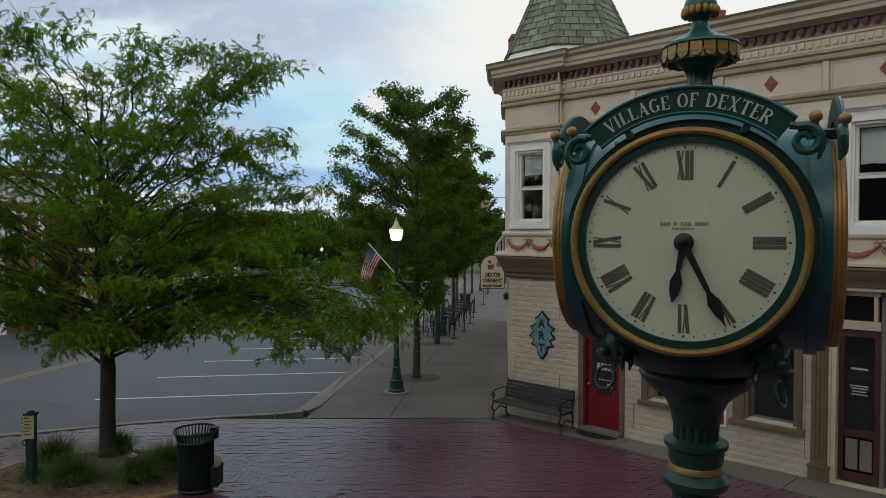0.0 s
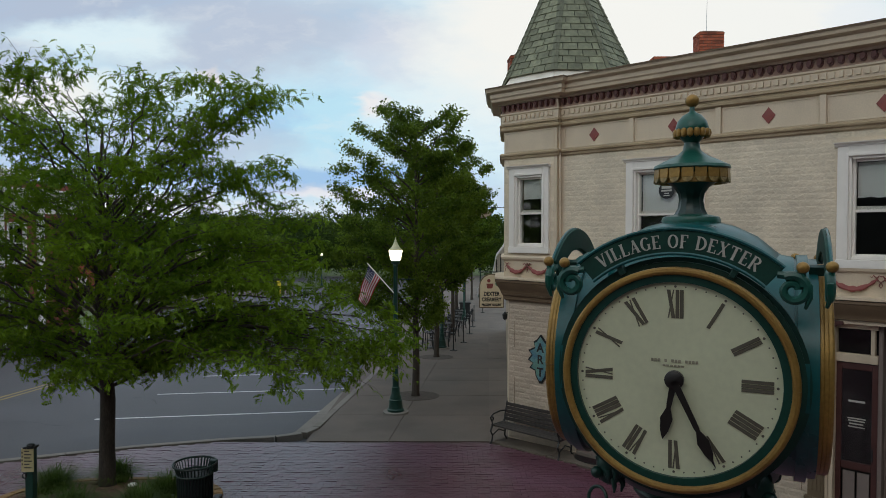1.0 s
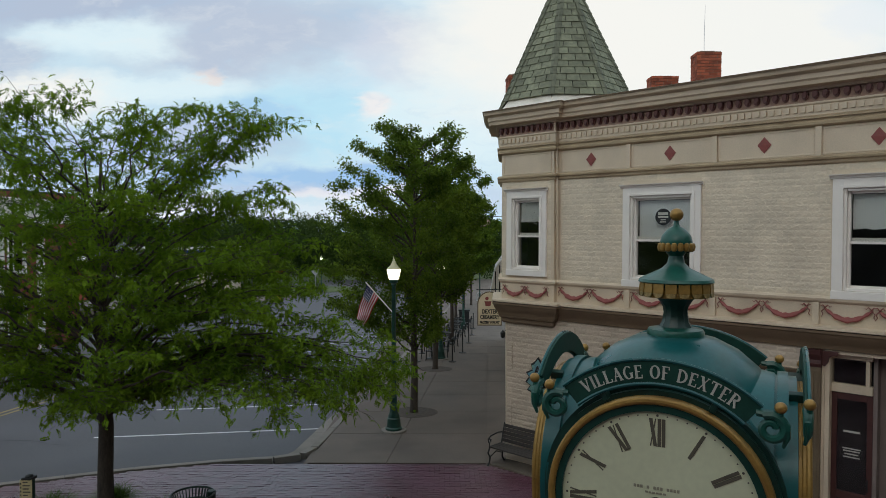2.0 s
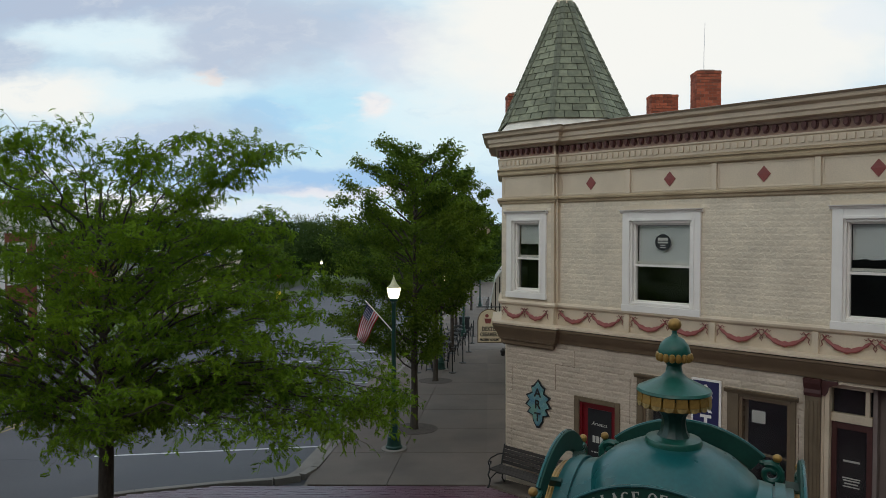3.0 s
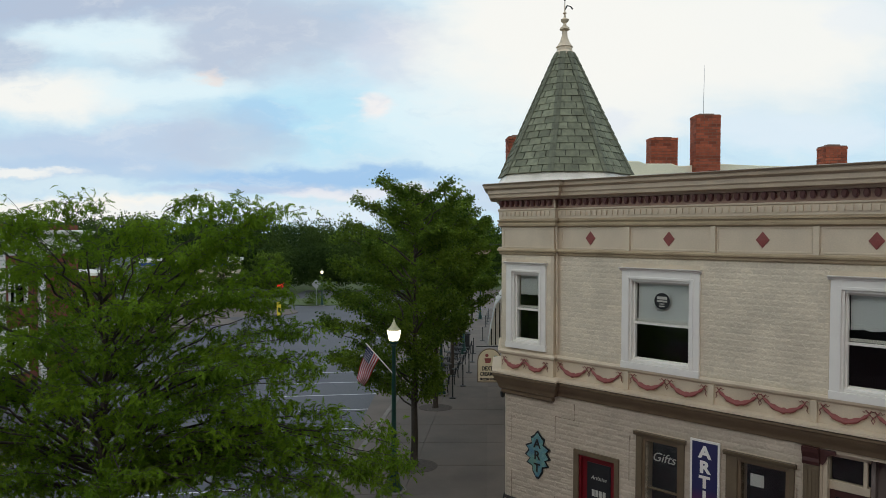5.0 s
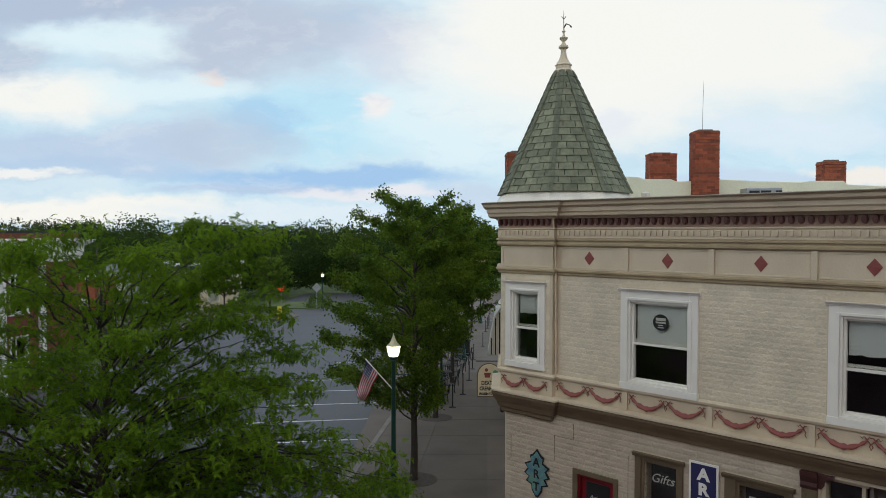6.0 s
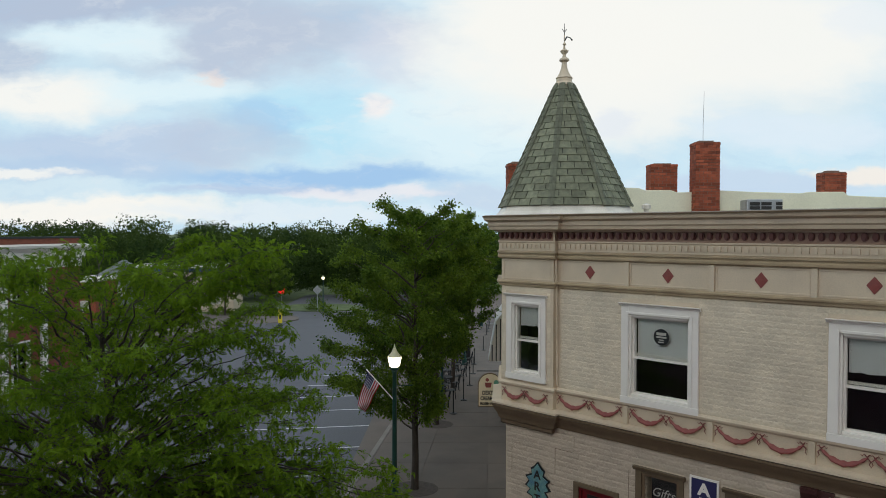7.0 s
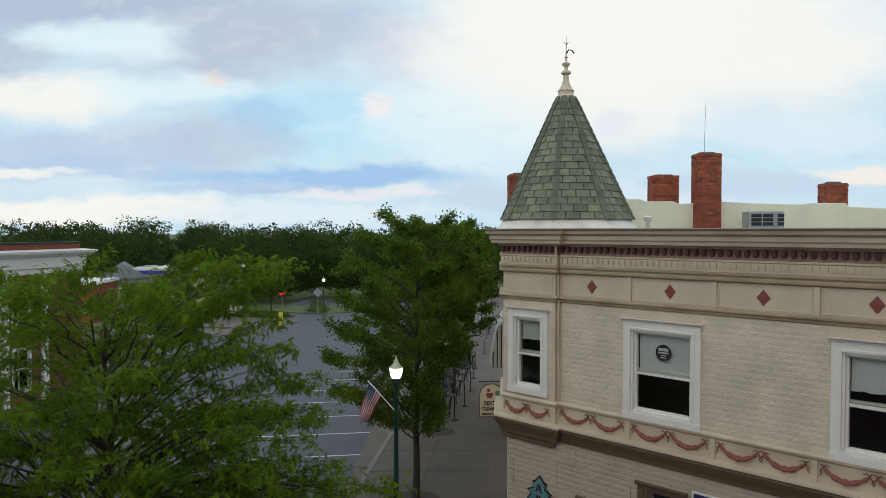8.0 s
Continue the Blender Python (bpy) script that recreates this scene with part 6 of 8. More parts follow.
# signs on the shop front
banner = thing("banner", "tall blue and red vertical shop banner with white letters", "banner", FACE @ pose(2.465, -0.05, 1.86))
part("panel", Shape().box(-0.275, 0.275, -0.012, 0.012, -1.18, 1.18), WHITE, banner, bevel=0.004)
grad = bpy.data.materials.new("blue_to_red_print")
grad.use_nodes = True
nt = grad.node_tree
tcn, sepn, rmp = nt.nodes.new("ShaderNodeTexCoord"), nt.nodes.new("ShaderNodeSeparateXYZ"), nt.nodes.new("ShaderNodeValToRGB")
rmp.color_ramp.elements[0].position, rmp.color_ramp.elements[0].color = 0.25, (0.25, 0.012, 0.03, 1)
rmp.color_ramp.elements[1].position, rmp.color_ramp.elements[1].color = 0.62, (0.022, 0.022, 0.09, 1)
nt.links.new(tcn.outputs["Generated"], sepn.inputs[0]), nt.links.new(sepn.outputs[2], rmp.inputs[0])
nt.links.new(rmp.outputs[0], nt.nodes["Principled BSDF"].inputs["Base Color"])
nt.nodes["Principled BSDF"].inputs["Roughness"].default_value = 0.5
part("print", Shape().box(-0.235, 0.235, -0.016, -0.010, -1.14, 1.14), grad, banner)
for i, c in enumerate("ARTIST"):
    part("letter", lettering(c, 0.30, 0.002, pose(0.0, -0.019, 0.95 - i * 0.277), wide=1.05, bold=0.014), WHITE, banner)

leaf_pts = [(0, 0.52), (0.10, 0.40), (0.17, 0.36), (0.14, 0.24), (0.30, 0.16), (0.22, 0.07), (0.31, -0.05), (0.19, -0.11), (0.27, -0.22), (0.13, -0.27), (0.12, -0.38), (0.03, -0.52)]
leaf_poly = leaf_pts + [(-x, z) for x, z in leaf_pts[::-1] if x > 0.02]
art = thing("leaf_sign", "leaf-shaped blue and green sign with black edge and letters", "sign", FACE @ pose(-1.285, -0.03, 1.925, 0, 0, 0))
part("edge", Shape().slab([(x * 1.12, z * 1.04) for x, z in leaf_poly][::-1], -0.005, 0.02), BLACK, art)
ART_BLUE = material("leaf_sign_paint", (0.06, 0.20, 0.36), 0.5, vary=0.3, scale=5, tint=(0.16, 0.30, 0.24), stain=0.7, stain_colour=(0.10, 0.20, 0.12))
part("leaf", Shape().slab([(x * 0.93, z * 0.94) for x, z in leaf_poly][::-1], -0.02, -0.004), ART_BLUE, art, "mottled blue and green leaf panel")
for c, z in (("A", 0.24), ("R", -0.02), ("T", -0.30)):
    part("letter", lettering(c, 0.27, 0.003, pose(0.0, -0.025, z), bold=0.006), POINTER, art)

cream_sign = thing("hanging_sign", "cream arched hanging shop sign with dark letters", "sign", pose(1.41, 19.45, 2.55))
arch_s = [(-0.35, 0), (0.35, 0), (0.35, 0.62)] + [(0.35 * math.cos(a), 0.62 + 0.36 * math.sin(a)) for a in np.linspace(0.15, math.pi - 0.15, 15)] + [(-0.35, 0.62)]
part("edge", Shape().slab(arch_s, -0.03, 0.03), BROWN, cream_sign)
part("panel", Shape().slab([(x * 0.93, 0.03 + z * 0.94) for x, z in arch_s], -0.036, 0.036), material("sign_cream", (0.72, 0.62, 0.43), 0.5, vary=0.06), cream_sign)
for body_text, z, sz in (("DEXTER", 0.40, 0.165), ("CREAMERY", 0.24, 0.15), ("FROZEN YOGURT", 0.09, 0.088)):
    part("letter", lettering(body_text, sz, 0.002, pose(0, -0.039, z), wide=0.74 if sz > 0.1 else 0.78, bold=0.006), POINTER, cream_sign)
part("emblem", Shape().slab([(-0.12, 0.56), (0.02, 0.56), (0.05, 0.70), (-0.15, 0.70)], -0.04, -0.03), ROSE, cream_sign, "rose cup shape")
part("emblem", Shape().lathe([(0.001, 0), (0.075, 0.002), (0.075, 0.008)], 14, pose(0.18, -0.036, 0.70, 90)), material("sign_green", (0.12, 0.3, 0.2), 0.5), cream_sign, "green round shape")
part("emblem", Shape().lathe([(0.001, 0), (0.05, 0.002), (0.05, 0.008)], 14, pose(-0.08, -0.036, 0.78, 90)), ROSE, cream_sign, "rose round shape")
part("hanger", Shape().tube([(-0.38, 0, 1.03), (0.5, 0, 1.03)], 0.015, 8), BLACK, cream_sign)
wall_lamp = thing("wall_lantern", "small black lantern on the side wall", "lantern", pose(1.72, 18.6, 2.32) @ Matrix.Scale(0.6, 4))
part("cage", Shape().lathe([(0.04, 0), (0.10, 0.05), (0.12, 0.25), (0.05, 0.33), (0.01, 0.38)], 8), BLACK, wall_lamp)
part("bracket", Shape().tube([(0, 0, 0.3), (0.2, 0, 0.36)], 0.014, 6), BLACK, wall_lamp)

# litter bin with vertical bars
can = thing("litter_bin", "dark green slatted metal litter bin with a flared rim", "litter bin", pose(-3.82, 10.45, ground_z(-3.82, 10.45)) @ Matrix.Diagonal((0.88, 0.88, 0.94, 1)))
part("liner", Shape().lathe([(0.25, 0.06), (0.265, 0.5), (0.275, 0.82)], 28), BLACK, can, "dark inner liner", smooth=True)
bar_mesh = to_mesh("bar", Shape().tube([(0, -0.285, 0.06), (0, -0.29, 0.5), (0, -0.30, 0.85), (0, -0.335, 0.97), (0, -0.36, 1.0)], [0.015] * 5, 6, 0.5))
for k in range(36):
    part("bar", bar_mesh, CAN_GREEN, can, m=pose(0, 0, 0, 0, 0, 10 * k))
for r, z in ((0.295, 0.06), (0.305, 0.84), (0.365, 1.0)):
    part("hoop", Shape().tube([(r * math.cos(a), r * math.sin(a), z) for a in np.linspace(0, 2 * math.pi, 37)], 0.018, 8), CAN_GREEN, can, smooth=True)
part("base", Shape().lathe([(0.27, 0.0), (0.29, 0.02), (0.29, 0.06)], 28), CAN_GREEN, can)
part("ash_cup", Shape().lathe([(0.07, 0.84), (0.075, 1.02), (0.06, 1.03)], 12, pose(0.30, 0.1, 0)), CAN_GREEN, can)
part("side_box", Shape().box(0.28, 0.42, -0.12, 0.2, 0.08, 0.42), BLACK, can, bevel=0.02)

# bollard with notice plate at the flower bed
meter = thing("notice_post", "dark green square post with a yellowed notice plate", "post", pose(-6.42, 10.55, ground_z(-6.42, 10.55)) @ Matrix.Diagonal((0.8, 0.8, 1.02, 1)))
part("post", Shape().box(-0.075, 0.075, -0.075, 0.075, 0.0, 1.12), POST_GREEN, meter, bevel=0.012)
part("cap", Shape().box(-0.10, 0.10, -0.10, 0.10, 1.12, 1.16).lathe([(0.07, 1.155), (0.08, 1.17), (0.06, 1.19), (0.02, 1.2)], 12), BLACK, meter, bevel=0.008)
part("foot", Shape().lathe([(0.14, 0.0), (0.14, 0.05), (0.1, 0.12), (0.09, 0.25)], 16), POST_GREEN, meter)
plate = part("notice_plate", Shape().box(-0.13, 0.11, -0.10, -0.085, 0.78, 1.14), material("yellowed_plate", (0.55, 0.48, 0.26), 0.5, vary=0.1), meter, "yellowed plate with bars of writing", bevel=0.004)
nb = Shape()
for i, w in enumerate((0.05, 0.07, 0.06, 0.075, 0.05, 0.07)):
    nb.box(-0.07, -0.07 + w * 2, -0.104, -0.1005, 1.10 - i * 0.05 - 0.011, 1.10 - i * 0.05 + 0.008)
for i in range(4):
    nb.box(-0.12, -0.095, -0.104, -0.1005, 1.08 - i * 0.06 - 0.015, 1.08 - i * 0.06 + 0.015)
part("bar", nb, DIAL_INK, plate)
part("ring", Shape().ring(0.03, 0.045, -0.09, -0.075, 16, pose(-0.08, 0, 0.72)), BLACK, meter)

# café barrier posts, tables and chairs on the pavement
post_shape = [(0.17, 0.0), (0.17, 0.03), (0.05, 0.05), (0.028, 0.08), (0.026, 0.98), (0.04, 1.0), (0.035, 1.05), (0.01, 1.07)]
first = None
for x, y in ((0.50, 30.6), (1.05, 33.6), (1.5, 37.6), (1.85, 41.6), (2.1, 45.5), (-1.10, 30.6), (-0.95, 33.4), (-0.6, 37.5)):
    m = pose(x, y, ground_z(x, y))
    if first is None:
        first = thing("barrier_post", "black café barrier post on a round foot", "barrier post", m, group="café barrier posts")
        part("foot", Shape().lathe(post_shape[:4], 18), BLACK, first, smooth=True)
        part("pole", Shape().lathe(post_shape[3:], 12), BLACK, first, smooth=True)
    else:
        copy_thing(first, m)


def cafe_chair(m):
    c = thing("cafe_chair", "black metal café chair with a rounded back", "chair", m, group="café chairs")
    part("seat", Shape().lathe([(0.20, 0.44), (0.21, 0.455), (0.19, 0.465)], 16), BLACK, c)
    for a in (45, 135, 225, 315):
        x, y = 0.17 * math.cos(radians(a)), 0.17 * math.sin(radians(a))
        part("leg", Shape().tube([(x, y, 0.45), (x * 1.25, y * 1.25, 0.0)], 0.013, 6), BLACK, c)
    part("backrest", Shape().tube([(-0.2, 0.12, 0.45), (-0.21, 0.2, 0.75), (-0.12, 0.23, 0.88), (0.12, 0.23, 0.88), (0.21, 0.2, 0.75), (0.2, 0.12, 0.45)], 0.015, 6), BLACK, c)
    for k in range(3):
        part("back_bar", Shape().tube([(-0.12 + 0.12 * k, 0.15, 0.46), (-0.12 + 0.12 * k, 0.225, 0.87)], 0.014, 6), BLACK, c)
    return c


def cafe_table(m):
    c = thing("cafe_table", "round black metal café table", "table", m, group="café tables")
    part("tabletop", Shape().lathe([(0.40, 0.72), (0.41, 0.735), (0.40, 0.75)], 24), BLACK, c)
    part("pillar", Shape().lathe([(0.035, 0.03), (0.03, 0.72)], 10), BLACK, c)
    part("foot", Shape().lathe([(0.26, 0.0), (0.25, 0.03), (0.05, 0.06)], 16), BLACK, c)
    return c


chair0 = table0 = None
for x, y in ((-0.45, 31.6), (-0.1, 33.9), (0.12, 36.1), (0.42, 38.4), (0.65, 40.6), (0.92, 42.9), (1.15, 45.2)):
    m = pose(x, y, ground_z(x, y))
    if table0 is None:
        table0 = cafe_table(m)
    else:
        copy_thing(table0, m)
    for dx, dy, rz in ((-0.62, 0.1, 90), (0.6, -0.05, -85), (0.05, 0.65, 0), (-0.1, -0.62, 175)):
        m = pose(x + dx, y + dy, ground_z(x + dx, y + dy), 0, 0, rz)
        if chair0 is None:
            chair0 = cafe_chair(m)
        else:
            copy_thing(chair0, m)
bin2 = thing("litter_bin", "black square litter bin on the pavement", "litter bin", pose(1.55, 47.5, ground_z(1.55, 47.5)))
part("box", Shape().box(-0.35, 0.35, -0.35, 0.35, 0, 1.05), BLACK, bin2, bevel=0.04)
part("lid", Shape().box(-0.4, 0.4, -0.4, 0.4, 1.05, 1.16), BLACK, bin2, bevel=0.03)
# striped awning further down the side street
awn = thing("awning", "pale striped canvas awning on the side street", "awning", pose(0, 0, 0))
for k in range(8):
    y0 = 30.0 + k * 0.5
    w = WALL_X(y0)
    s = Shape()
    line_ = [(w, 4.25), (w - 0.45, 3.62), (w - 0.74, 2.08), (w - 0.75, 1.86)]
    under = [(x + 0.03, z - 0.02) for x, z in line_]
    s.add([(x, yy, z) for x, z in line_ + under for yy in (y0, y0 + 0.5)],
          [(2 * i, 2 * i + 1, 2 * i + 3, 2 * i + 2) for i in range(3)] + [(8 + 2 * i, 10 + 2 * i, 11 + 2 * i, 9 + 2 * i) for i in range(3)] + [(6, 7, 15, 14)])
    part("stripe", s, WHITE if k % 2 else BLIND, awn)
w = WALL_X(30.0)
part("end_panel", Shape().slab([(w, 4.25), (w - 0.45, 3.62), (w - 0.74, 2.08), (w - 0.75, 1.86), (w - 0.01, 1.86)], 29.97, 29.99), WHITE, awn, "white canvas end of the awning")
for x, z0, z1 in ((w - 0.62, 1.87, 2.6), (w - 0.44, 1.87, 3.5), (w - 0.26, 1.87, 3.75), (w - 0.1, 1.87, 4.0)):
    part("end_stripe", Shape().box(x - 0.025, x + 0.025, 29.962, 29.969, z0, z1), BLACK, awn)

# oval sign on a wall bracket, further down the side street
oval = thing("hanging_sign", "small brown oval sign with pale bars on a wall bracket", "sign", pose(2.30, 40.0, 5.78))
oval_poly = [(0.5 * math.cos(a), 0.24 * math.sin(a)) for a in np.linspace(0, 2 * math.pi, 29)[:-1]]
part("edge", Shape().slab([(x * 1.1, z * 1.16) for x, z in oval_poly], -0.02, 0.03), BROWN, oval)
part("panel", Shape().slab(oval_poly, -0.03, -0.019), CORNICE, oval)
for x in (-0.2, 0.2):
    part("writing_bar", Shape().box(x - 0.12, x + 0.12, -0.036, -0.031, -0.06, 0.06), BROWN, oval)
part("bracket", Shape().tube([(-0.4, 0, 0.34), (1.45, 0, 0.34)], 0.02, 8), BLACK, oval)
for x in (-0.3, 0.3):
    part("hanger", Shape().tube([(x, 0, 0.20), (x, 0, 0.34)], 0.008, 6), BLACK, oval)
for x, y in ((3.1, 52.5), (3.9, 62.0), (4.2, 64.5), (4.45, 67.0), (4.7, 69.5)):
    copy_thing(first, pose(x, y, ground_z(x, y)))
rack = thing("bicycle_rack", "pale steel hoop bicycle rack on the pavement", "bicycle rack", pose(5.1, 72.0, ground_z(5.1, 72.0)))
for k in range(5):
    part("hoop", Shape().tube([(-1.2 + k * 0.6 + 0.26 * math.cos(a), 0, 0.55 + 0.35 * math.sin(a)) if 0 < a < math.pi else (-1.2 + k * 0.6 + 0.26 * math.cos(a), 0, 0) for a in [math.pi + 0.001] + list(np.linspace(math.pi - 0.001, 0.001, 11)) + [-0.001]], 0.03, 8), STEEL, rack, smooth=True)
part("ground_rail", Shape().box(-1.55, 1.55, -0.03, 0.03, 0.0, 0.04), STEEL, rack)

# ------------------------------------------------------------------ trees


def curve_pts(a, b, sag, n, rnd, wob):
    """A bent line from a to b, bowed upwards by sag, with small wobbles."""
    a, b = Vector(a), Vector(b)
    pts = []
    for i in range(n + 1):
        t = i / n
        p = a.lerp(b, t)
        p.z += sag * math.sin(math.pi * t)
        if 0 < i < n:
            p += Vector((rnd.uniform(-wob, wob), rnd.uniform(-wob, wob), rnd.uniform(-wob, wob) * 0.6))
        pts.append(p)
    return pts


def frond_template(seed):
    """A drooping feathered leaf along +x, about 1 long: small leaflets on both sides of a rib."""
    r = random.Random(seed)
    v, f = [], []
    n = 6
    for i in range(n):
        t = 0.10 + 0.88 * i / (n - 1)
        x, z = t * (1 - 0.2 * t), 0.20 * t - 0.62 * t * t
        ln = 0.27 * (1 - 0.5 * abs(t - 0.4)) * r.uniform(0.8, 1.2)
        for sy in (-1, 1):
            k = len(v)
            ang = 0.75 + r.uniform(-0.2, 0.2)
            dx, dy, dz = math.cos(ang) * ln * 0.7, sy * math.sin(ang) * ln, -0.5 * ln * r.uniform(0.3, 1.5)
            wx, wy = -dy * 0.40, dx * 0.40
            v += [(x, 0.0, z), (x + dx * 0.5 + wx, dy * 0.5 + wy, z + dz * 0.35), (x + dx, dy, z + dz), (x + dx * 0.5 - wx, dy * 0.5 - wy, z + dz * 0.35)]
            f.append((k, k + 1, k + 2, k + 3))
    return np.array(v), np.array(f)


def scatter(templates, anchors, size, size_var, droop, seed, outward=0.0):
    """Copies of leaf templates at anchors (x, y, z, dx, dy): joined into one vertex and face array."""
    r = np.random.default_rng(seed)
    anchors = np.asarray(anchors)
    all_v, all_f, base = [], [], 0
    which = r.integers(0, len(templates), len(anchors))
    for ti, (tv, tf) in enumerate(templates):
        A = anchors[which == ti]
        n = len(A)
        if not n:
            continue
        yaw = np.arctan2(A[:, 4], A[:, 3]) * outward + r.uniform(-np.pi, np.pi, n) * (1 - outward * 0.9)
        pit = r.normal(-droop, 0.6, n)
        rol = r.normal(0, 0.8, n)
        sc = size * (1 + r.uniform(-size_var, size_var, n))
        cy, sy, cp, sp, cr, sr = np.cos(yaw), np.sin(yaw), np.cos(pit), np.sin(pit), np.cos(rol), np.sin(rol)
        R = np.empty((n, 3, 3))
        R[:, 0, 0], R[:, 0, 1], R[:, 0, 2] = cy * cp, cy * -sp * -sr - sy * cr, cy * -sp * cr + sy * sr
        R[:, 1, 0], R[:, 1, 1], R[:, 1, 2] = sy * cp, sy * -sp * -sr + cy * cr, sy * -sp * cr - cy * sr
        R[:, 2, 0], R[:, 2, 1], R[:, 2, 2] = sp, -cp * sr, cp * cr
        V = np.einsum("nij,kj->nki", R, tv) * sc[:, None, None] + A[:, None, :3]
        F = tf[None] + (np.arange(n) * len(tv))[:, None, None] + base
        all_v.append(V.reshape(-1, 3)), all_f.append(F.reshape(-1, tf.shape[1]))
        base += n * len(tv)
    return np.concatenate(all_v), np.concatenate(all_f)


FRONDS = [frond_template(i) for i in range(5)]
leaf_v = np.array([(0, 0, 0), (0.45, 0.30, 0.06), (1.0, 0, -0.12), (0.45, -0.30, 0.06)])
LEAVES = [(leaf_v, np.array([(0, 1, 2, 3)])), (leaf_v * (0.85, 1.25, 1), np.array([(0, 1, 2, 3)]))]


def locust():
    """The feathery tree in the flower bed: spreading limbs in loose layers."""
    rnd = random.Random(11)
    gx, gy = -5.98, 12.05
    gz = ground_z(gx, gy)
    tree = thing("honey_locust_tree", "feathery light-green locust tree growing in a mulched bed", "tree", pose(gx, gy, gz))
    wood = Shape()
    trunk = [(0, 0, -0.1), (0.01, 0, 0.12), (0.0, 0.02, 0.8), (0.02, 0.03, 1.6), (0.0, 0.0, 2.2), (-0.06, 0.02, 3.2), (0.03, 0.08, 4.3), (-0.08, 0.02, 5.4), (-0.02, 0.05, 6.5)]
    part("trunk", Shape().tube(trunk, [0.20, 0.145, 0.13, 0.125, 0.115, 0.075, 0.055, 0.036, 0.016], 16), BARK, tree, smooth=True, angle=80)
    anchors = []
    # limb tips as (bearing in degrees from +x, reach, height, start height)
    tips = []
    for lay, (h, reach, n, st) in enumerate(((2.65, 3.3, 6, 1.9), (3.3, 3.6, 6, 2.2), (4.1, 3.45, 7, 2.7), (4.9, 3.3, 9, 3.2), (5.75, 3.05, 10, 3.9), (6.45, 2.6, 9, 4.6), (6.95, 1.7, 7, 5.3))):
        for i in range(n):
            tips.append((360 * (i + 0.37 * lay) / n + rnd.uniform(-14, 14), reach * rnd.uniform(0.68, 1.06), h + rnd.uniform(-0.4, 0.36), st + rnd.uniform(-0.3, 0.3)))
    tips += [(-3, 4.8, 2.45, 1.9), (5, 4.5, 2.45, 2.0), (-12, 4.1, 2.3, 1.9), (2, 3.8, 2.0, 1.8), (8, 2.8, 7.0, 4.0), (-8, 2.6, 6.95, 4.2), (3, 2.0, 7.1, 4.6), (0, 3.0, 5.0, 3.2), (-16, 3.7, 3.1, 2.3), (14, 3.9, 2.9, 2.2), (0, 3.8, 3.4, 2.4), (-6, 3.5, 4.1, 2.7), (12, 3.4, 4.3, 2.9), (180, 3.9, 2.8, 2.1), (165, 3.8, 3.3, 2.3), (196, 3.7, 3.6, 2.4), (-40, 3.6, 2.7, 2.0), (-115, 3.4, 2.6, 2.0), (-60, 3.4, 3.2, 2.3), (175, 3.9, 4.2, 2.8), (188, 3.0, 4.8, 3.3), (160, 2.9, 5.3, 3.7), (-70, 2.6, 4.4, 2.8), (-12, 2.9, 4.8, 3.1), (6, 2.9, 5.6, 3.7), (18, 2.8, 5.2, 3.4), (0, 3.1, 4.4, 3.0), (-20, 3.3, 3.8, 2.6), (25, 3.4, 3.8, 2.6), (178, 3.6, 3.9, 2.6), (190, 3.6, 3.2, 2.3), (170, 3.4, 4.6, 3.0), (205, 3.5, 4.0, 2.7), (-7, 4.9, 2.5, 2.1), (1, 5.0, 2.6, 2.0), (-4, 5.1, 2.85, 2.1), (4, 4.9, 2.9, 2.1), (-9, 4.8, 2.65, 2.0), (-2, 4.4, 3.1, 2.2), (-14, 4.4, 2.6, 2.0), (9, 4.3, 2.2, 1.9), (-18, 4.3, 2.6, 2.0), (-27, 4.0, 2.4, 2.0)]

    def spray(p, b, ln, r0, deep, rise):
        """A loose spray: a bowed twig with fronds on alternate sides and smaller sprays off it."""
        e = p + Vector((math.cos(b), math.sin(b), rise + rnd.uniform(-0.22, 0.24))) * ln
        sub = curve_pts(p, e, 0.13 * ln, 4, rnd, 0.035)
        wood.tube(sub, [r0, r0 * 0.75, r0 * 0.55, r0 * 0.4, r0 * 0.2], 3)
        n = max(4, int(ln / 0.043))
        for k in range(n):
            t = (k + 0.8) / n
            i = min(3, int(t * 4))
            q = sub[i].lerp(sub[i + 1], t * 4 - i)
            for side in ((-1, 1) if deep else (rnd.choice((-1, 1)),)):
                if rnd.random() < (0.38 if p.z > 4.4 else 0.32):
                    continue
                w = b + side * rnd.uniform(0.5, 1.25)
                anchors.append((q.x + rnd.gauss(0, 0.025), q.y + rnd.gauss(0, 0.025), q.z + rnd.gauss(0, 0.045), math.cos(w), math.sin(w)))
        anchors.append((e.x, e.y, e.z, math.cos(b), math.sin(b)))
        if deep:
            for q in sub[1:4]:
                for side in (-1, 1):
                    if rnd.random() < 0.75:
                        spray(q, b + side * rnd.uniform(0.4, 1.1), rnd.uniform(0.2, 0.48), 0.005, 0, rise + rnd.uniform(-0.25, 0.25))

    for bearing, reach, h, st in tips:
        a = radians(bearing)
        d = Vector((math.cos(a), math.sin(a), 0))
        end = d * reach + Vector((0, 0, h))
        i = min(7, int(np.interp(st, [1.6, 2.2, 3.2, 4.3, 5.4, 6.5], [3, 4, 5, 6, 7, 7])))
        u = (st - trunk[i][2]) / (trunk[i + 1][2] - trunk[i][2])
        s = Vector(trunk[i]).lerp(Vector(trunk[i + 1]), u)
        pts = curve_pts(s, end, 0.12 * reach, 9, rnd, 0.11)
        r0 = 0.012 + 0.006 * reach
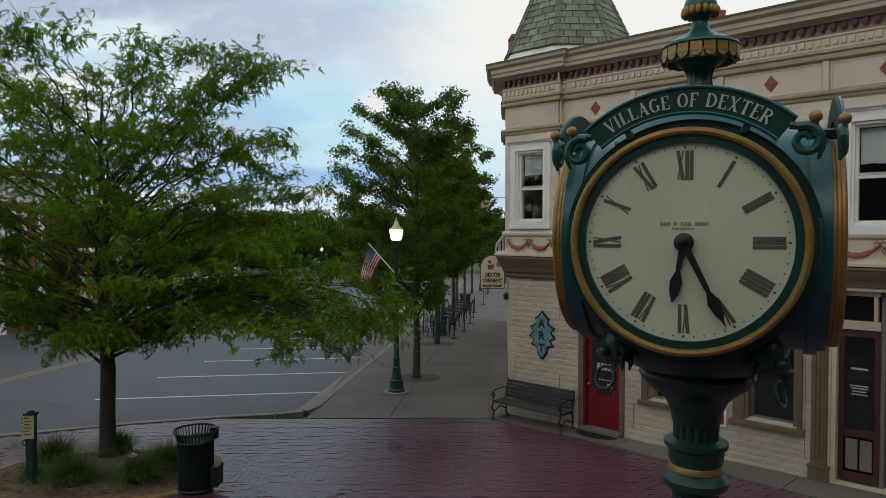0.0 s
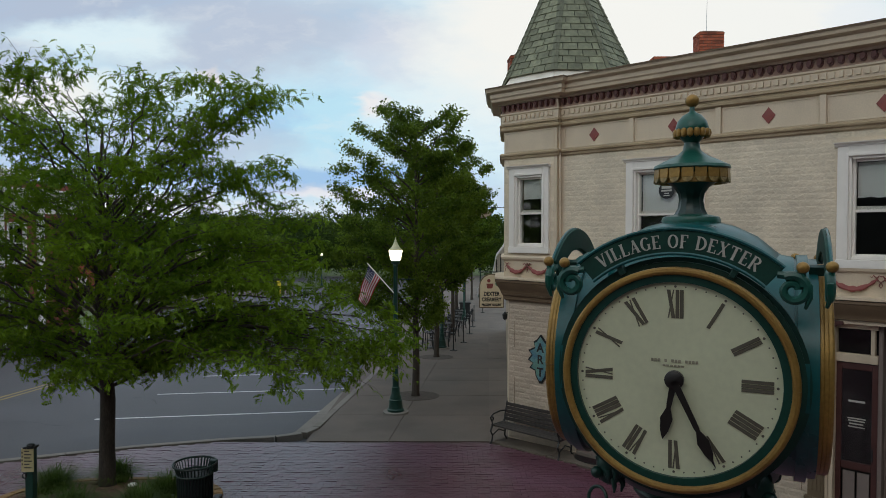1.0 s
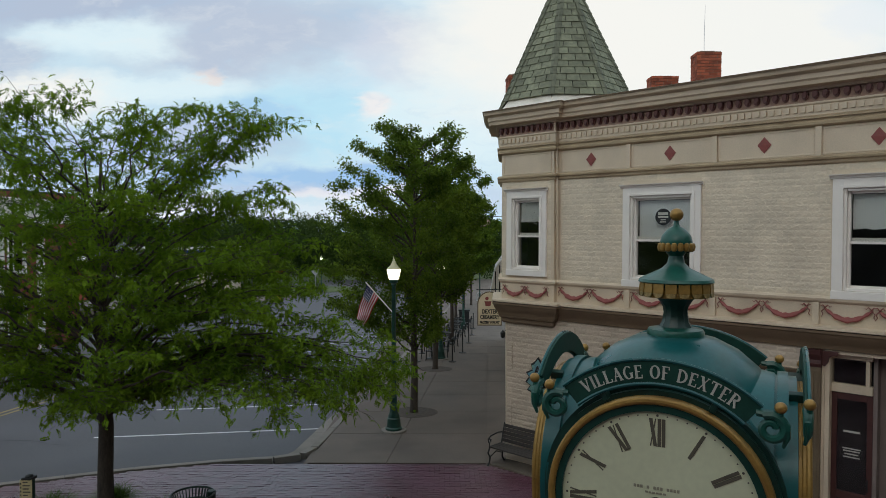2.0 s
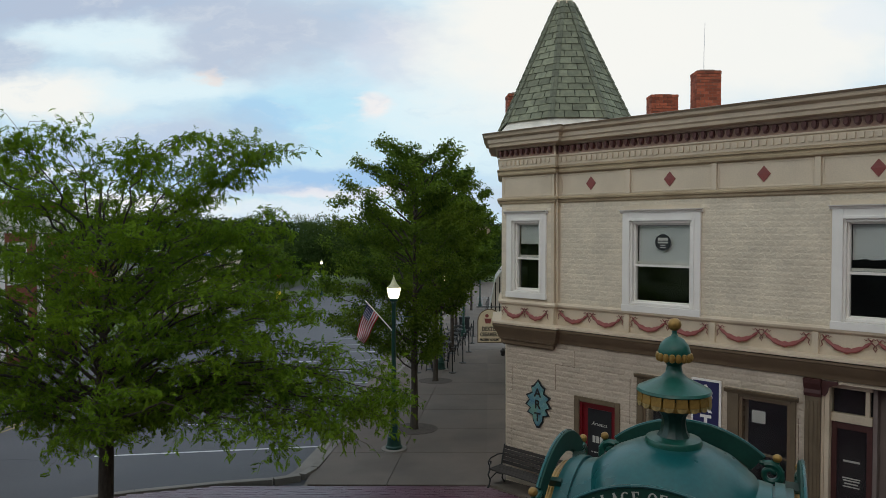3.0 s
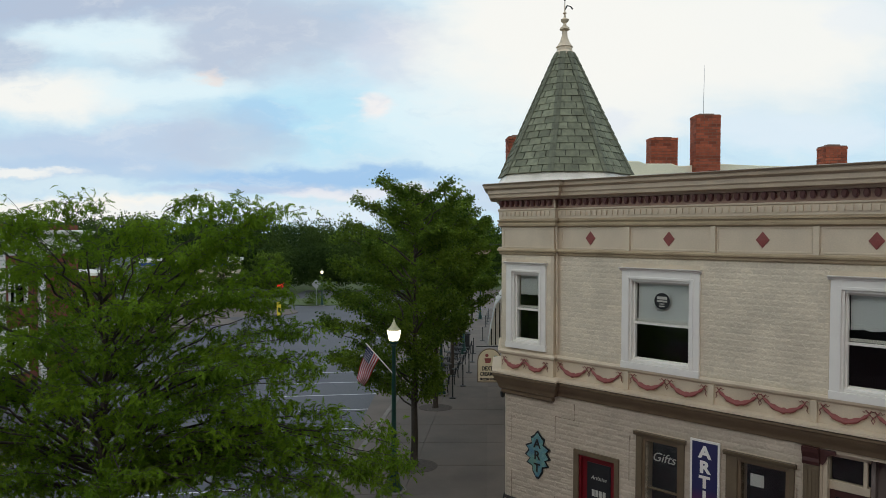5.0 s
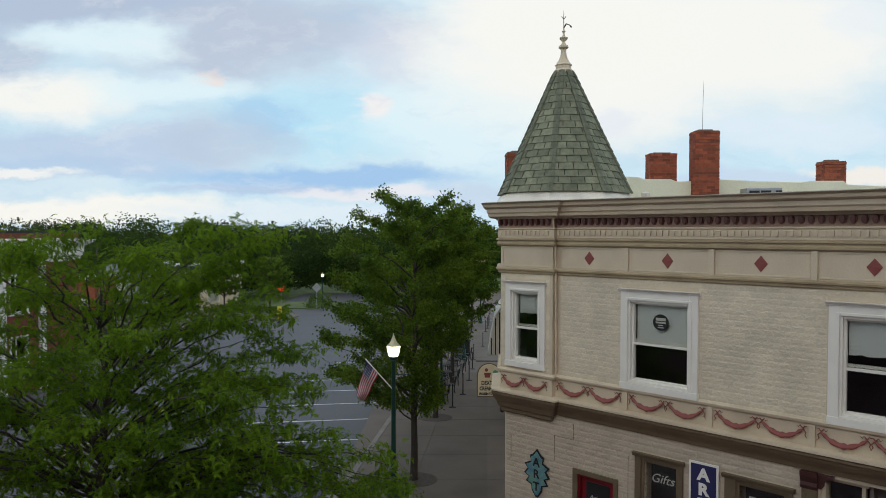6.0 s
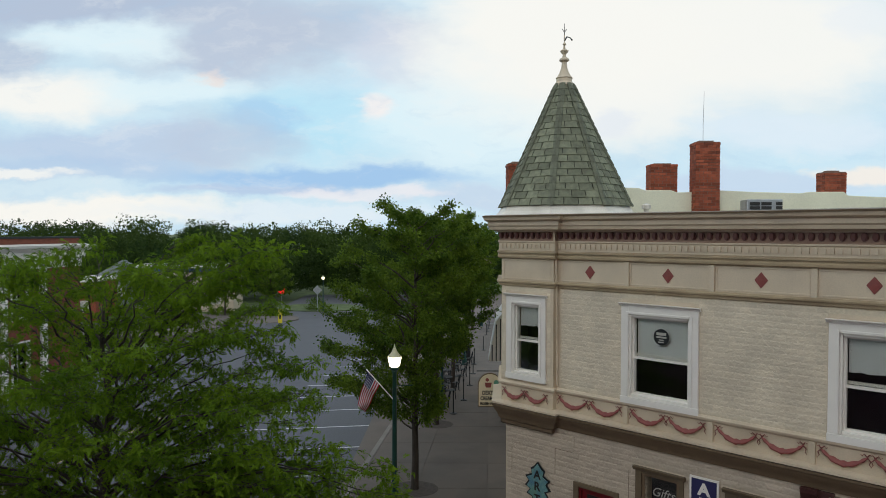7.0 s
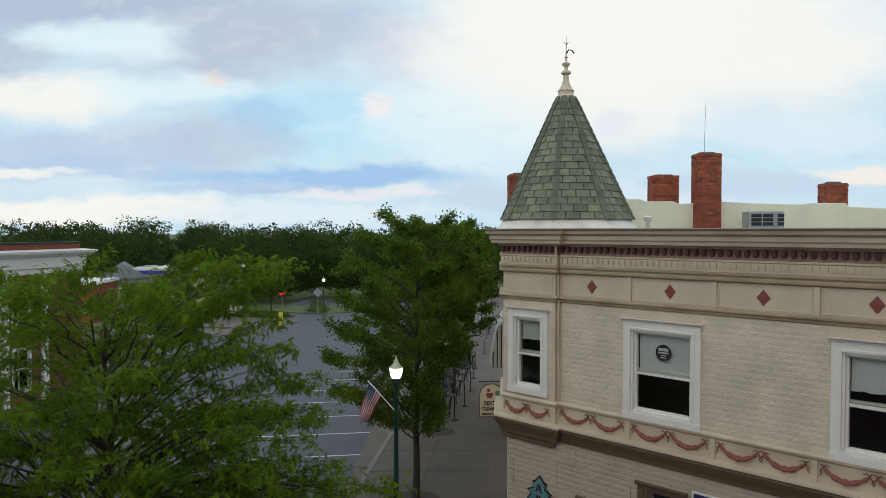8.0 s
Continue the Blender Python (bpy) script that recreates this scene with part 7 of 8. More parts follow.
        wood.tube(pts, [r0 * (1 - 0.9 * i / 9) for i in range(10)], 6)
        low, high = h < 3.0, h > 5.6
        for i in range(1, 10):
            for side_k in (-1, 1):
                if rnd.random() < ((0.74 if i < 4 else 0.52) if h > 4.6 else (0.64 if i < 4 else 0.52)):
                    continue
                ln = rnd.uniform(0.5, 1.1) * (1.15 - 0.05 * i)
                b = a + side_k * rnd.uniform(0.4, 1.15)
                rise = (-0.35 if low and i > 5 else 0.0) + (0.22 if high and i > 5 else 0.04)
                spray(pts[i], b, ln, 0.009, 1, rise)
        spray(pts[8], a, 0.75, 0.008, 1, -0.35 if low else 0.2 if high else 0.0)
    part("branchwork", wood, BARK, tree, smooth=True, angle=80)
    v, f = scatter(FRONDS, anchors, 0.146, 0.35, 0.3, 5, 0.0)
    crown = part("crown", array_mesh("crown", v, f), LEAF_LOCUST, tree)
    crown["kind"] = "stuff"
    return tree


def street_tree(x, y, height, reach, seed, leaves=15000, low=2.2, leaf=0.115, lean=(0, 0)):
    """A pavement tree: ascending limbs that carry side branches, with leaves in tufts along the twigs."""
    rnd = random.Random(seed)
    gz = ground_z(x, y)
    tree = thing("street_tree", "dark green leafy street tree in the pavement", "tree", pose(x, y, gz), group="street trees")
    part("trunk", Shape().tube([(0, 0, -0.1), (0.0, 0, 0.1), (0.02, 0.01, 1.0), (0.0, 0.02, low), (0.03, 0.0, height * 0.6), (0.0, 0.03, height * 0.95)], [0.17, 0.12, 0.105, 0.09, 0.05, 0.012], 12), BARK, tree, smooth=True, angle=80)
    wood, tufts = Shape(), []

    def twig(p, d, ln, r0):
        e = p + d * ln
        pts = curve_pts(p, e, 0.06 * ln, 3, rnd, 0.04 * ln)
        wood.tube(pts, [r0, r0 * 0.7, r0 * 0.45, r0 * 0.2], 3)
        n = max(2, int(ln / 0.16))
        for k in range(n):
            q = p.lerp(e, (k + rnd.uniform(0.4, 1.0)) / n)
            tufts.append((q, d))

    count = 44
    for i in range(count):
        t = (i + 0.5) / count
        tip_z = low + 0.35 + (height - low - 0.35) * t ** 0.92
        env = reach * (1.0 if t < 0.42 else 1.0 - 0.64 * ((t - 0.42) / 0.58) ** 1.9) * (0.86 + 0.14 * min(1, t / 0.15))
        rr = env * rnd.choice((0.62, 0.8, 0.92, 1.0, 1.1)) * rnd.uniform(0.94, 1.06)
        a = i * 2.399 + rnd.uniform(-0.25, 0.25)
        start = Vector((0, 0, max(low * 0.85, min(height * 0.9, tip_z - rr * rnd.uniform(0.35, 0.8)))))
        frac = min(1.0, (tip_z - low) / (height - low))
        end = Vector((rr * math.cos(a) + lean[0] * (1 - frac), rr * math.sin(a) + lean[1] * (1 - frac), tip_z))
        pts = curve_pts(start, end, 0.10 * rr, 7, rnd, 0.07)
        r0 = 0.014 + 0.012 * rr
        wood.tube(pts, [r0 * (1 - 0.12 * k) for k in range(8)], 5)
        out = (end - start).normalized()
        for k in range(2, 8):
            for side in (-1, 1):
                if rnd.random() < 0.22 + 0.22 * t:
                    continue
                b = a + side * rnd.uniform(0.5, 1.3)
                d = Vector((math.cos(b), math.sin(b), rnd.uniform(-0.15, 0.65))).normalized()
                ln = rnd.uniform(0.35, 0.85) * (1.05 - 0.05 * k) * (0.55 + 0.45 * min(1.0, rr / 1.5))
                twig(pts[k], d, ln, 0.010)
                if rnd.random() < 0.6:
                    b2 = b + rnd.uniform(-0.9, 0.9)
                    twig(pts[k] + d * ln * 0.5, Vector((math.cos(b2), math.sin(b2), rnd.uniform(-0.2, 0.7))).normalized(), ln * 0.7, 0.007)
        twig(pts[6], out, 0.55, 0.009)
        twig(pts[7], (out + Vector((0, 0, 0.5))).normalized(), 0.35, 0.007)
    per = leaves / len(tufts)
    anchors = []
    for q, d in tufts:
        m = int(per) + (rnd.random() < per - int(per))
        for _ in range(m):
            w = q + Vector((rnd.gauss(0, 0.10), rnd.gauss(0, 0.10), rnd.gauss(-0.01, 0.085)))
            anchors.append((w.x, w.y, w.z, d.x, d.y))
    part("branchwork", wood, BARK, tree, smooth=True, angle=80)
    v, f = scatter(LEAVES, anchors, leaf, 0.35, 0.35, seed, 0.4)
    part("crown", array_mesh("crown", v, f), LEAF_STREET, tree)["kind"] = "stuff"
    return tree


locust()
street_tree(-0.80, 20.4, 8.6, 2.3, 21, 60000, low=2.1, leaf=0.082, lean=(-1.2, 0.2))
street_tree(-0.25, 28.6, 8.9, 2.6, 22, 42000, low=2.9, leaf=0.11, lean=(-0.7, 0))
street_tree(0.55, 37.0, 8.9, 2.0, 23, 20000, low=3.4, leaf=0.15, lean=(-1.0, 0))
street_tree(0.95, 47.5, 9.3, 1.9, 24, 13000, low=3.6, leaf=0.19, lean=(-0.9, 0))
street_tree(1.8, 56.5, 9.6, 2.1, 25, 11000, low=3.6, leaf=0.22, lean=(-0.9, 0))
street_tree(2.8, 66.0, 10.2, 3.4, 26, 10000, low=3.2, leaf=0.26)
street_tree(-21.2, 83.0, 6.6, 2.5, 27, 7000, low=2.2, leaf=0.22)
street_tree(-31.0, 82.0, 7.5, 2.6, 28, 6000, low=2.0, leaf=0.24)
street_tree(-25.8, 80.0, 6.4, 2.4, 29, 7000, low=2.2, leaf=0.22)
street_tree(-21.5, 52.0, 5.6, 2.0, 30, 7000, low=1.8, leaf=0.18)
for x, y in ((-0.80, 20.4), (-0.25, 28.6)):
    solid("tree_grate", Shape().lathe([(0.72, -0.02), (0.72, 0.006), (0.70, 0.008)], 32), material("tree_pit_soil", (0.10, 0.082, 0.07), 0.95, vary=0.25, scale=8, fine=60, bump=0.5),
          "round earthy tree pit set in the pavement", "tree pit", pose(x, y, ground_z(x, y), -2.43, 0, 0), group="tree pits")


def far_wood():
    """The wooded horizon: many crowns of leaf clumps, with trunks hidden in the mass."""
    rnd = random.Random(99)
    r = np.random.default_rng(99)
    clump = np.array([(-0.5, -0.4, 0), (0.5, -0.5, 0.1), (0.55, 0.45, -0.1), (-0.45, 0.5, 0.12)])
    anchors_v, anchors_f, base = [], [], 0
    spots = []
    for i in range(70):
        x = -150 + 3.4 * i + rnd.uniform(-2, 2)
        spots.append((x, 118 + rnd.uniform(-8, 10) + 0.05 * abs(x), rnd.choice((6.6, 7.8, 8.8, 9.6, 10.4)) + rnd.uniform(-0.5, 0.5), rnd.uniform(3.0, 5.2)))
    for i in range(80):
        x = -210 + 5.2 * i + rnd.uniform(-3, 3)
        spots.append((x, 160 + rnd.uniform(-14, 16), rnd.choice((8.6, 10, 11, 12.4)) + rnd.uniform(-0.6, 0.6), rnd.uniform(4.4, 6.6)))
    for i in range(80):
        x = -330 + 8.2 * i + rnd.uniform(-4, 4)
        spots.append((x, 240 + rnd.uniform(-20, 26), rnd.uniform(11.5, 14.5), rnd.uniform(6.0, 8.0)))
    for i in range(26):
        spots.append((-62 + rnd.uniform(-10, 34), rnd.uniform(92, 114), rnd.uniform(6.0, 9.5), rnd.uniform(2.6, 3.8)))
    for i in range(16):
        spots.append((-32 + i * 2.6 + rnd.uniform(-1, 1), 110 + rnd.uniform(-3, 4), rnd.uniform(6.0, 9.4), rnd.uniform(2.4, 3.6)))
    for x, y, h, rad in spots:
        if abs(x) > 0.75 * y:
            continue
        n = int(3500 if y < 130 else 2400 if y < 200 else 1400)
        if x > 0.12 * y:
            n //= 2
        u = r.normal(size=(n, 3))
        u /= np.linalg.norm(u, axis=1)[:, None]
        lob = 1 + 0.22 * np.sin(u[:, 0] * 5 + x) * np.cos(u[:, 1] * 4 + y) + 0.15 * np.sin(u[:, 2] * 7 + x * 3)
        rr = r.uniform(0.72, 1.0, n) * lob
        c = np.stack([x + u[:, 0] * rad * rr, y + u[:, 1] * rad * rr, -2.8 + h * 0.56 + u[:, 2] * h * 0.46 * rr], 1)
        ax = r.normal(size=(n, 3)) + u * 0.8
        ax /= np.linalg.norm(ax, axis=1)[:, None]
        t1 = np.cross(ax, r.normal(size=(n, 3)))
        t1 /= np.linalg.norm(t1, axis=1)[:, None]
        t2 = np.cross(ax, t1)
        sz = r.uniform(0.5, 1.1, n) * (0.235 if y < 130 else 0.36 if y < 200 else 0.57)
        V = c[:, None, :] + (clump[None, :, :1] * t1[:, None] + clump[None, :, 1:2] * t2[:, None] + clump[None, :, 2:] * ax[:, None]) * sz[:, None, None]
        anchors_v.append(V.reshape(-1, 3))
        anchors_f.append(np.arange(n * 4).reshape(n, 4) + base)
        base += n * 4
    solid("far_woods", array_mesh("far_woods", np.concatenate(anchors_v), np.concatenate(anchors_f)), LEAF_FAR, "dark green woods along the horizon", "woods", kind="stuff")


far_wood()

# ------------------------------------------------------------------ flower bed under the locust
BED = Vector((-5.68, 11.2))
bed_poly = []
for k in range(40):
    a = 2 * math.pi * k / 40
    c, s = math.cos(a), math.sin(a)
    bed_poly.append((BED.x + 1.78 * math.copysign(abs(c) ** 0.75, c), BED.y + 1.28 * math.copysign(abs(s) ** 0.75, s)))
vs = [(BED.x, BED.y, ground_z(BED.x, BED.y) + 0.10)]
for fr_, up_ in ((0.35, 0.09), (0.7, 0.065), (1.005, 0.012)):
    vs += [(BED.x + (x - BED.x) * fr_, BED.y + (y - BED.y) * fr_, ground_z(x, y) * fr_ + ground_z(BED.x, BED.y) * (1 - fr_) + up_) for x, y in bed_poly]
fs = [(0, 1 + k, 1 + (k + 1) % 40) for k in range(40)]
s = Shape()
s.add(vs, fs + [(1 + r * 40 + k, 41 + r * 40 + k, 41 + r * 40 + (k + 1) % 40, 1 + r * 40 + (k + 1) % 40) for r in (0, 1) for k in range(40)])
solid("mulch_bed", s, MULCH, "brown wood-chip mulch round the tree", "flower bed", kind="structure", smooth=True)
chips_r = np.random.default_rng(4)
cv, cf = [], []
for i in range(2600):
    a, q = chips_r.uniform(0, 2 * math.pi), math.sqrt(chips_r.uniform(0, 0.92))
    x, y = BED.x + 1.7 * q * math.cos(a), BED.y + 1.2 * q * math.sin(a)
    z = ground_z(x, y) + 0.105 - 0.065 * q + chips_r.uniform(-0.005, 0.012)
    b, l, w = chips_r.uniform(0, math.pi), chips_r.uniform(0.02, 0.055), chips_r.uniform(0.006, 0.015)
    dx, dy = math.cos(b), math.sin(b)
    n = len(cv)
    cv += [(x - dx * l - dy * w, y - dy * l + dx * w, z), (x + dx * l - dy * w, y + dy * l + dx * w, z + chips_r.uniform(-0.01, 0.02)), (x + dx * l + dy * w, y + dy * l - dx * w, z + 0.008), (x - dx * l + dy * w, y - dy * l - dx * w, z + 0.006)]
    cf.append((n, n + 1, n + 2, n + 3))
solid("mulch_chips", array_mesh("mulch_chips", cv, cf), MULCH, "loose brown wood chips on the bed", "mulch", kind="stuff")
edging = thing("bed_edging", "tan concrete edging blocks round the flower bed", "edging", kind="structure")
for k in range(40):
    p, q = Vector(bed_poly[k]), Vector(bed_poly[(k + 1) % 40])
    o = [(v - BED).normalized() * 0.16 for v in (p, q)]
    d = (q - p).normalized() * 0.006
    quad = [p + d, q - d, q - d + o[1], p + d + o[0]]
    e = Shape().add([(c.x, c.y, ground_z(c.x, c.y) + h) for h in (-0.05, 0.03) for c in quad],
                    [(3, 2, 1, 0), (4, 5, 6, 7), (0, 1, 5, 4), (1, 2, 6, 5), (2, 3, 7, 6), (3, 0, 4, 7)])
    part("edging_block", e, EDGING, edging, bevel=0.012)


def grass_tuft(x, y, size, seed):
    r = np.random.default_rng(seed)
    v, f = [], []
    for i in range(1200):
        a, ln = r.uniform(0, 2 * math.pi), size * r.uniform(0.6, 1.15)
        lean_ = r.uniform(0.35, 1.45)
        bx, by = r.normal(0, size * 0.17, 2)
        dx, dy = math.cos(a), math.sin(a)
        w = 0.008
        n = len(v)
        for t in (0, 0.4, 0.75, 1.0):
            o = lean_ * ln * 0.85 * t * t
            z = ln * (t - 0.55 * lean_ * t * t)
            ww = w * (1 - 0.85 * t)
            v += [(bx + dx * o - dy * ww, by + dy * o + dx * ww, z), (bx + dx * o + dy * ww, by + dy * o - dx * ww, z)]
        f += [(n + 2 * k, n + 2 * k + 1, n + 2 * k + 3, n + 2 * k + 2) for k in range(3)]
    solid("grass_tuft", array_mesh("grass_tuft", v, f), GRASS, "arching green ornamental grass tuft in the mulch", "grass", pose(x, y, ground_z(x, y) + 0.05), group="grass tufts")


for i, (x, y, z) in enumerate(((-6.75, 11.75, 0.56), (-5.95, 12.35, 0.5), (-4.65, 11.35, 0.58), (-4.85, 10.75, 0.56), (-5.85, 10.62, 0.58), (-6.5, 10.75, 0.32))):
    grass_tuft(x, y, z, i)
solid("ground_light", Shape().lathe([(0.02, 0.0), (0.075, 0.0), (0.08, 0.02), (0.06, 0.035), (0.02, 0.04)], 16), WHITE, "small round white ground light in the mulch", "light fitting", pose(-5.42, 11.82, ground_z(-5.4, 11.8) + 0.13))

# ------------------------------------------------------------------ across the street and beyond
def brick_hall():
    m = Matrix(((0.17, -0.985, 0, -20.78), (0.985, 0.17, 0, 38.8), (0, 0, 1, ground_z(-20, 36) - 0.26), (0, 0, 0, 1)))
    b = thing("brick_building", "red brick two-storey building with a deep white cornice", "building", m)
    holes = []
    for k in range(4):
        s0 = -3.85 - k * 2.4
        holes += [(s0 - 1.1, s0, 0.9, 3.0), (s0 - 1.1, s0, 4.3, 6.2)]
    part("wall", holed(Shape(), -13, -0.4, -0.3, 8.35, 0.0, 0.35, holes), HALL_BRICK, b, "red brick street wall")
    part("end_wall", Shape().box(-0.4, 0.0, 0.0, 9, -0.3, 8.35), HALL_BRICK, b)
    prof = [(-0.1, 6.75), (0.06, 6.78), (0.08, 7.05), (0.2, 7.1), (0.22, 7.62), (0.34, 7.68), (0.5, 7.8), (0.62, 7.86), (0.66, 7.98), (0.1, 8.06), (-0.1, 8.06)]
    part("cornice", Shape().run([(0.0, 3), (0.0, 0.0), (-13, 0.0)], prof), WHITE, b, "deep white painted cornice")
    part("coping", Shape().box(-13, 0.05, -0.06, 0.4, 8.35, 8.45), BLACK, b)
    for s0 in (-3.1, -5.75):
        part("pilaster", Shape().box(s0, s0 + 0.42, -0.16, 0.0, -0.2, 6.76), WHITE, b, "white painted pilaster", bevel=0.02)
    for s0, s1, z0, z1 in holes:
        w = part("window", Shape().box(s0, s1, 0.16, 0.2, (z0 + z1) / 2 - 0.03, (z0 + z1) / 2 + 0.03).box((s0 + s1) / 2 - 0.02, (s0 + s1) / 2 + 0.02, 0.16, 0.2, z0, z1), WHITE, b, "white-framed window")
        f = Shape()
        for x0, x1, c0, c1 in ((s0 - 0.08, s0 + 0.05, z0 - 0.05, z1 + 0.1), (s1 - 0.05, s1 + 0.08, z0 - 0.05, z1 + 0.1), (s0 + 0.05, s1 - 0.05, z1 - 0.05, z1 + 0.1), (s0 + 0.05, s1 - 0.05, z0 - 0.05, z0 + 0.05)):
            f.box(x0, x1, -0.03, 0.12, c0, c1)
        part("window_frame", f, WHITE, w)
        part("window_sill", Shape().box(s0 - 0.12, s1 + 0.12, -0.08, 0.1, z0 - 0.13, z0 - 0.05), WHITE, w)
        part("pane", Shape().box(s0, s1, 0.2, 0.206, z0, z1), GLASS, w)
    # one near-black sheet paints the hall's unlit inside
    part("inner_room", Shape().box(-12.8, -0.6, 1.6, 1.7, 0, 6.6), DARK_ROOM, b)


brick_hall()


def low_shop(x, y, w, d, h, mat_wall, label, stripe=None):
    b = thing("low_building", label, "building", pose(x, y, ground_z(x, y) - 0.6, 0, 0, 8))
    part("wall", Shape().box(-w / 2, w / 2, -d / 2, d / 2, 0, h), mat_wall, b, bevel=0.04)
    part("roof", Shape().box(-w / 2 - 0.3, w / 2 + 0.3, -d / 2 - 0.3, d / 2 + 0.3, h, h + 0.35), WHITE, b, "flat white roof edge", bevel=0.03)
    if stripe:
        part("fascia_stripe", Shape().box(-w / 2 + 0.5, w / 2 + 0.31, -d / 2 - 0.36, -d / 2 - 0.29, h - 0.45, h - 0.05), stripe, b, "blue fascia stripe")
    for k in range(int(w // 3)):
        wx = -w / 2 + 1.5 + 3 * k
        win = part("window", Shape().box(wx - 0.8, wx + 0.8, -d / 2 - 0.06, -d / 2 + 0.1, 1.0, 2.4), WHITE, b, "white-framed shop window")
        part("pane", Shape().box(wx - 0.72, wx + 0.72, -d / 2 - 0.09, -d / 2 - 0.05, 1.08, 2.32), GLASS, win)


low_shop(-35.5, 95, 13, 8, 5.9, CREAM, "low cream building with a flat white roof and blue stripe", material("blue_stripe", (0.03, 0.06, 0.35), 0.4))
low_shop(-48, 84, 12, 8, 4.6, BRICK_FAR, "low brick building with a flat pale roof")
gab = thing("gabled_house", "small grey gabled house among the trees", "house", pose(-43, 91, ground_z(-43, 91) + 0.4, 0, 0, 20))
part("wall", Shape().box(-3, 3, -2.5, 2.5, 0, 4.0), material("grey_clapboard", (0.36, 0.37, 0.37), 0.7), gab)
part("roof", Shape().slab([(-3.4, 3.9), (3.4, 3.9), (0, 6.0)], -2.9, 2.9), material("grey_roof", (0.22, 0.24, 0.24), 0.8), gab, "grey pitched roof")
part("window", Shape().box(-0.5, 0.5, -2.56, -2.45, 1.4, 2.8), WHITE, gab)

# traffic island, its shrubs and signs
def raised(name, cx, cy, rx, ry, mat, label, cat, h=0.0):
    s = Shape().plate([(cx + rx * math.cos(a), cy + ry * math.sin(a)) for a in np.linspace(0, 2 * math.pi, 33)[:-1]], ground_z(cx, cy) - 0.6, ground_z(cx, cy) + h)
    return solid(name, s, mat, label, cat, kind="structure")


raised("traffic_island", -24.5, 77, 8.0, 5.0, CONCRETE, "raised concrete traffic island", "traffic island", -0.02)
raised("lawn_patch", -17.0, 92, 6.0, 4.5, LAWN, "grass verge at the bend of the street", "lawn", 0.0)
raised("far_pavement", -30, 66, 10, 4.0, CONCRETE, "pale concrete pavement across the street", "pavement", -0.02)


def shrub(x, y, w, h, seed):
    r = np.random.default_rng(seed)
    n = 900
    u = r.normal(size=(n, 3))
    u /= np.linalg.norm(u, axis=1)[:, None]
    u[:, 2] = np.abs(u[:, 2])
    rr = r.uniform(0.6, 1.0, n) * (1 + 0.2 * np.sin(u[:, 0] * 6) * np.cos(u[:, 1] * 5))
    A = np.stack([u[:, 0] * w * rr, u[:, 1] * w * 0.7 * rr, u[:, 2] * h * rr, u[:, 0], u[:, 1]], 1)
    v, f = scatter(LEAVES, A, 0.2, 0.3, 0.0, seed)
    solid("shrub", array_mesh("shrub", v, f), LEAF_STREET, "low dark green clipped shrub", "shrub", pose(x, y, ground_z(x, y)), group="island shrubs")


for i, (x, y, w, h) in enumerate(((-21.2, 80.5, 1.9, 1.0), (-19.4, 80.0, 1.5, 0.8), (-23.5, 81.0, 1.9, 1.0), (-26.5, 81.0, 1.9, 1.0), (-16.6, 89.0, 1.6, 1.8), (-29.0, 66.0, 1.6, 0.8))):
    shrub(x, y, w, h, 40 + i)
YELLOW_SIGN = material("yellow_sign_sheet", (0.75, 0.60, 0.04), 0.4, vary=0.05)
RED_SIGN = glowing("lit_red_sign", (0.8, 0.02, 0.015), 0.9)
cross = thing("crossing_sign", "yellow upright crossing marker on a dark base", "road sign", pose(-17.0, 70.5, ground_z(-17, 70.5) - ROAD))
part("foot", Shape().lathe([(0.3, 0), (0.3, 0.08), (0.1, 0.3)], 12), BLACK, cross)
part("panel", Shape().box(-0.22, 0.22, -0.03, 0.03, 0.3, 1.75), YELLOW_SIGN, cross, bevel=0.02)
part("symbol", Shape().box(-0.10, 0.10, -0.04, -0.032, 0.75, 1.15), BLACK, cross, "black symbol patch")
for x, y, mat_s, lab, sides, size, hgt, rot in ((-16.4, 88.0, STEEL, "grey diamond road sign seen from behind", 4, 0.62, 2.6, 0), (-22.7, 95.0, RED_SIGN, "red eight-sided road sign with lit red lamps", 8, 0.5, 2.0, 22.5)):
    sg = thing("road_sign", lab, "road sign", pose(x, y, ground_z(x, y)))
    part("pole", Shape().lathe([(0.035, -0.3), (0.035, hgt)], 8), STEEL, sg)
    part("panel", Shape().slab([(size * math.cos(radians(rot + 360 / sides * k)), hgt + size * math.sin(radians(rot + 360 / sides * k))) for k in range(sides)], -0.05, -0.035), mat_s, sg)

# ------------------------------------------------------------------ pieces: shingles and pavers
for k in range(8):
    shingle_face(k, k < 3)

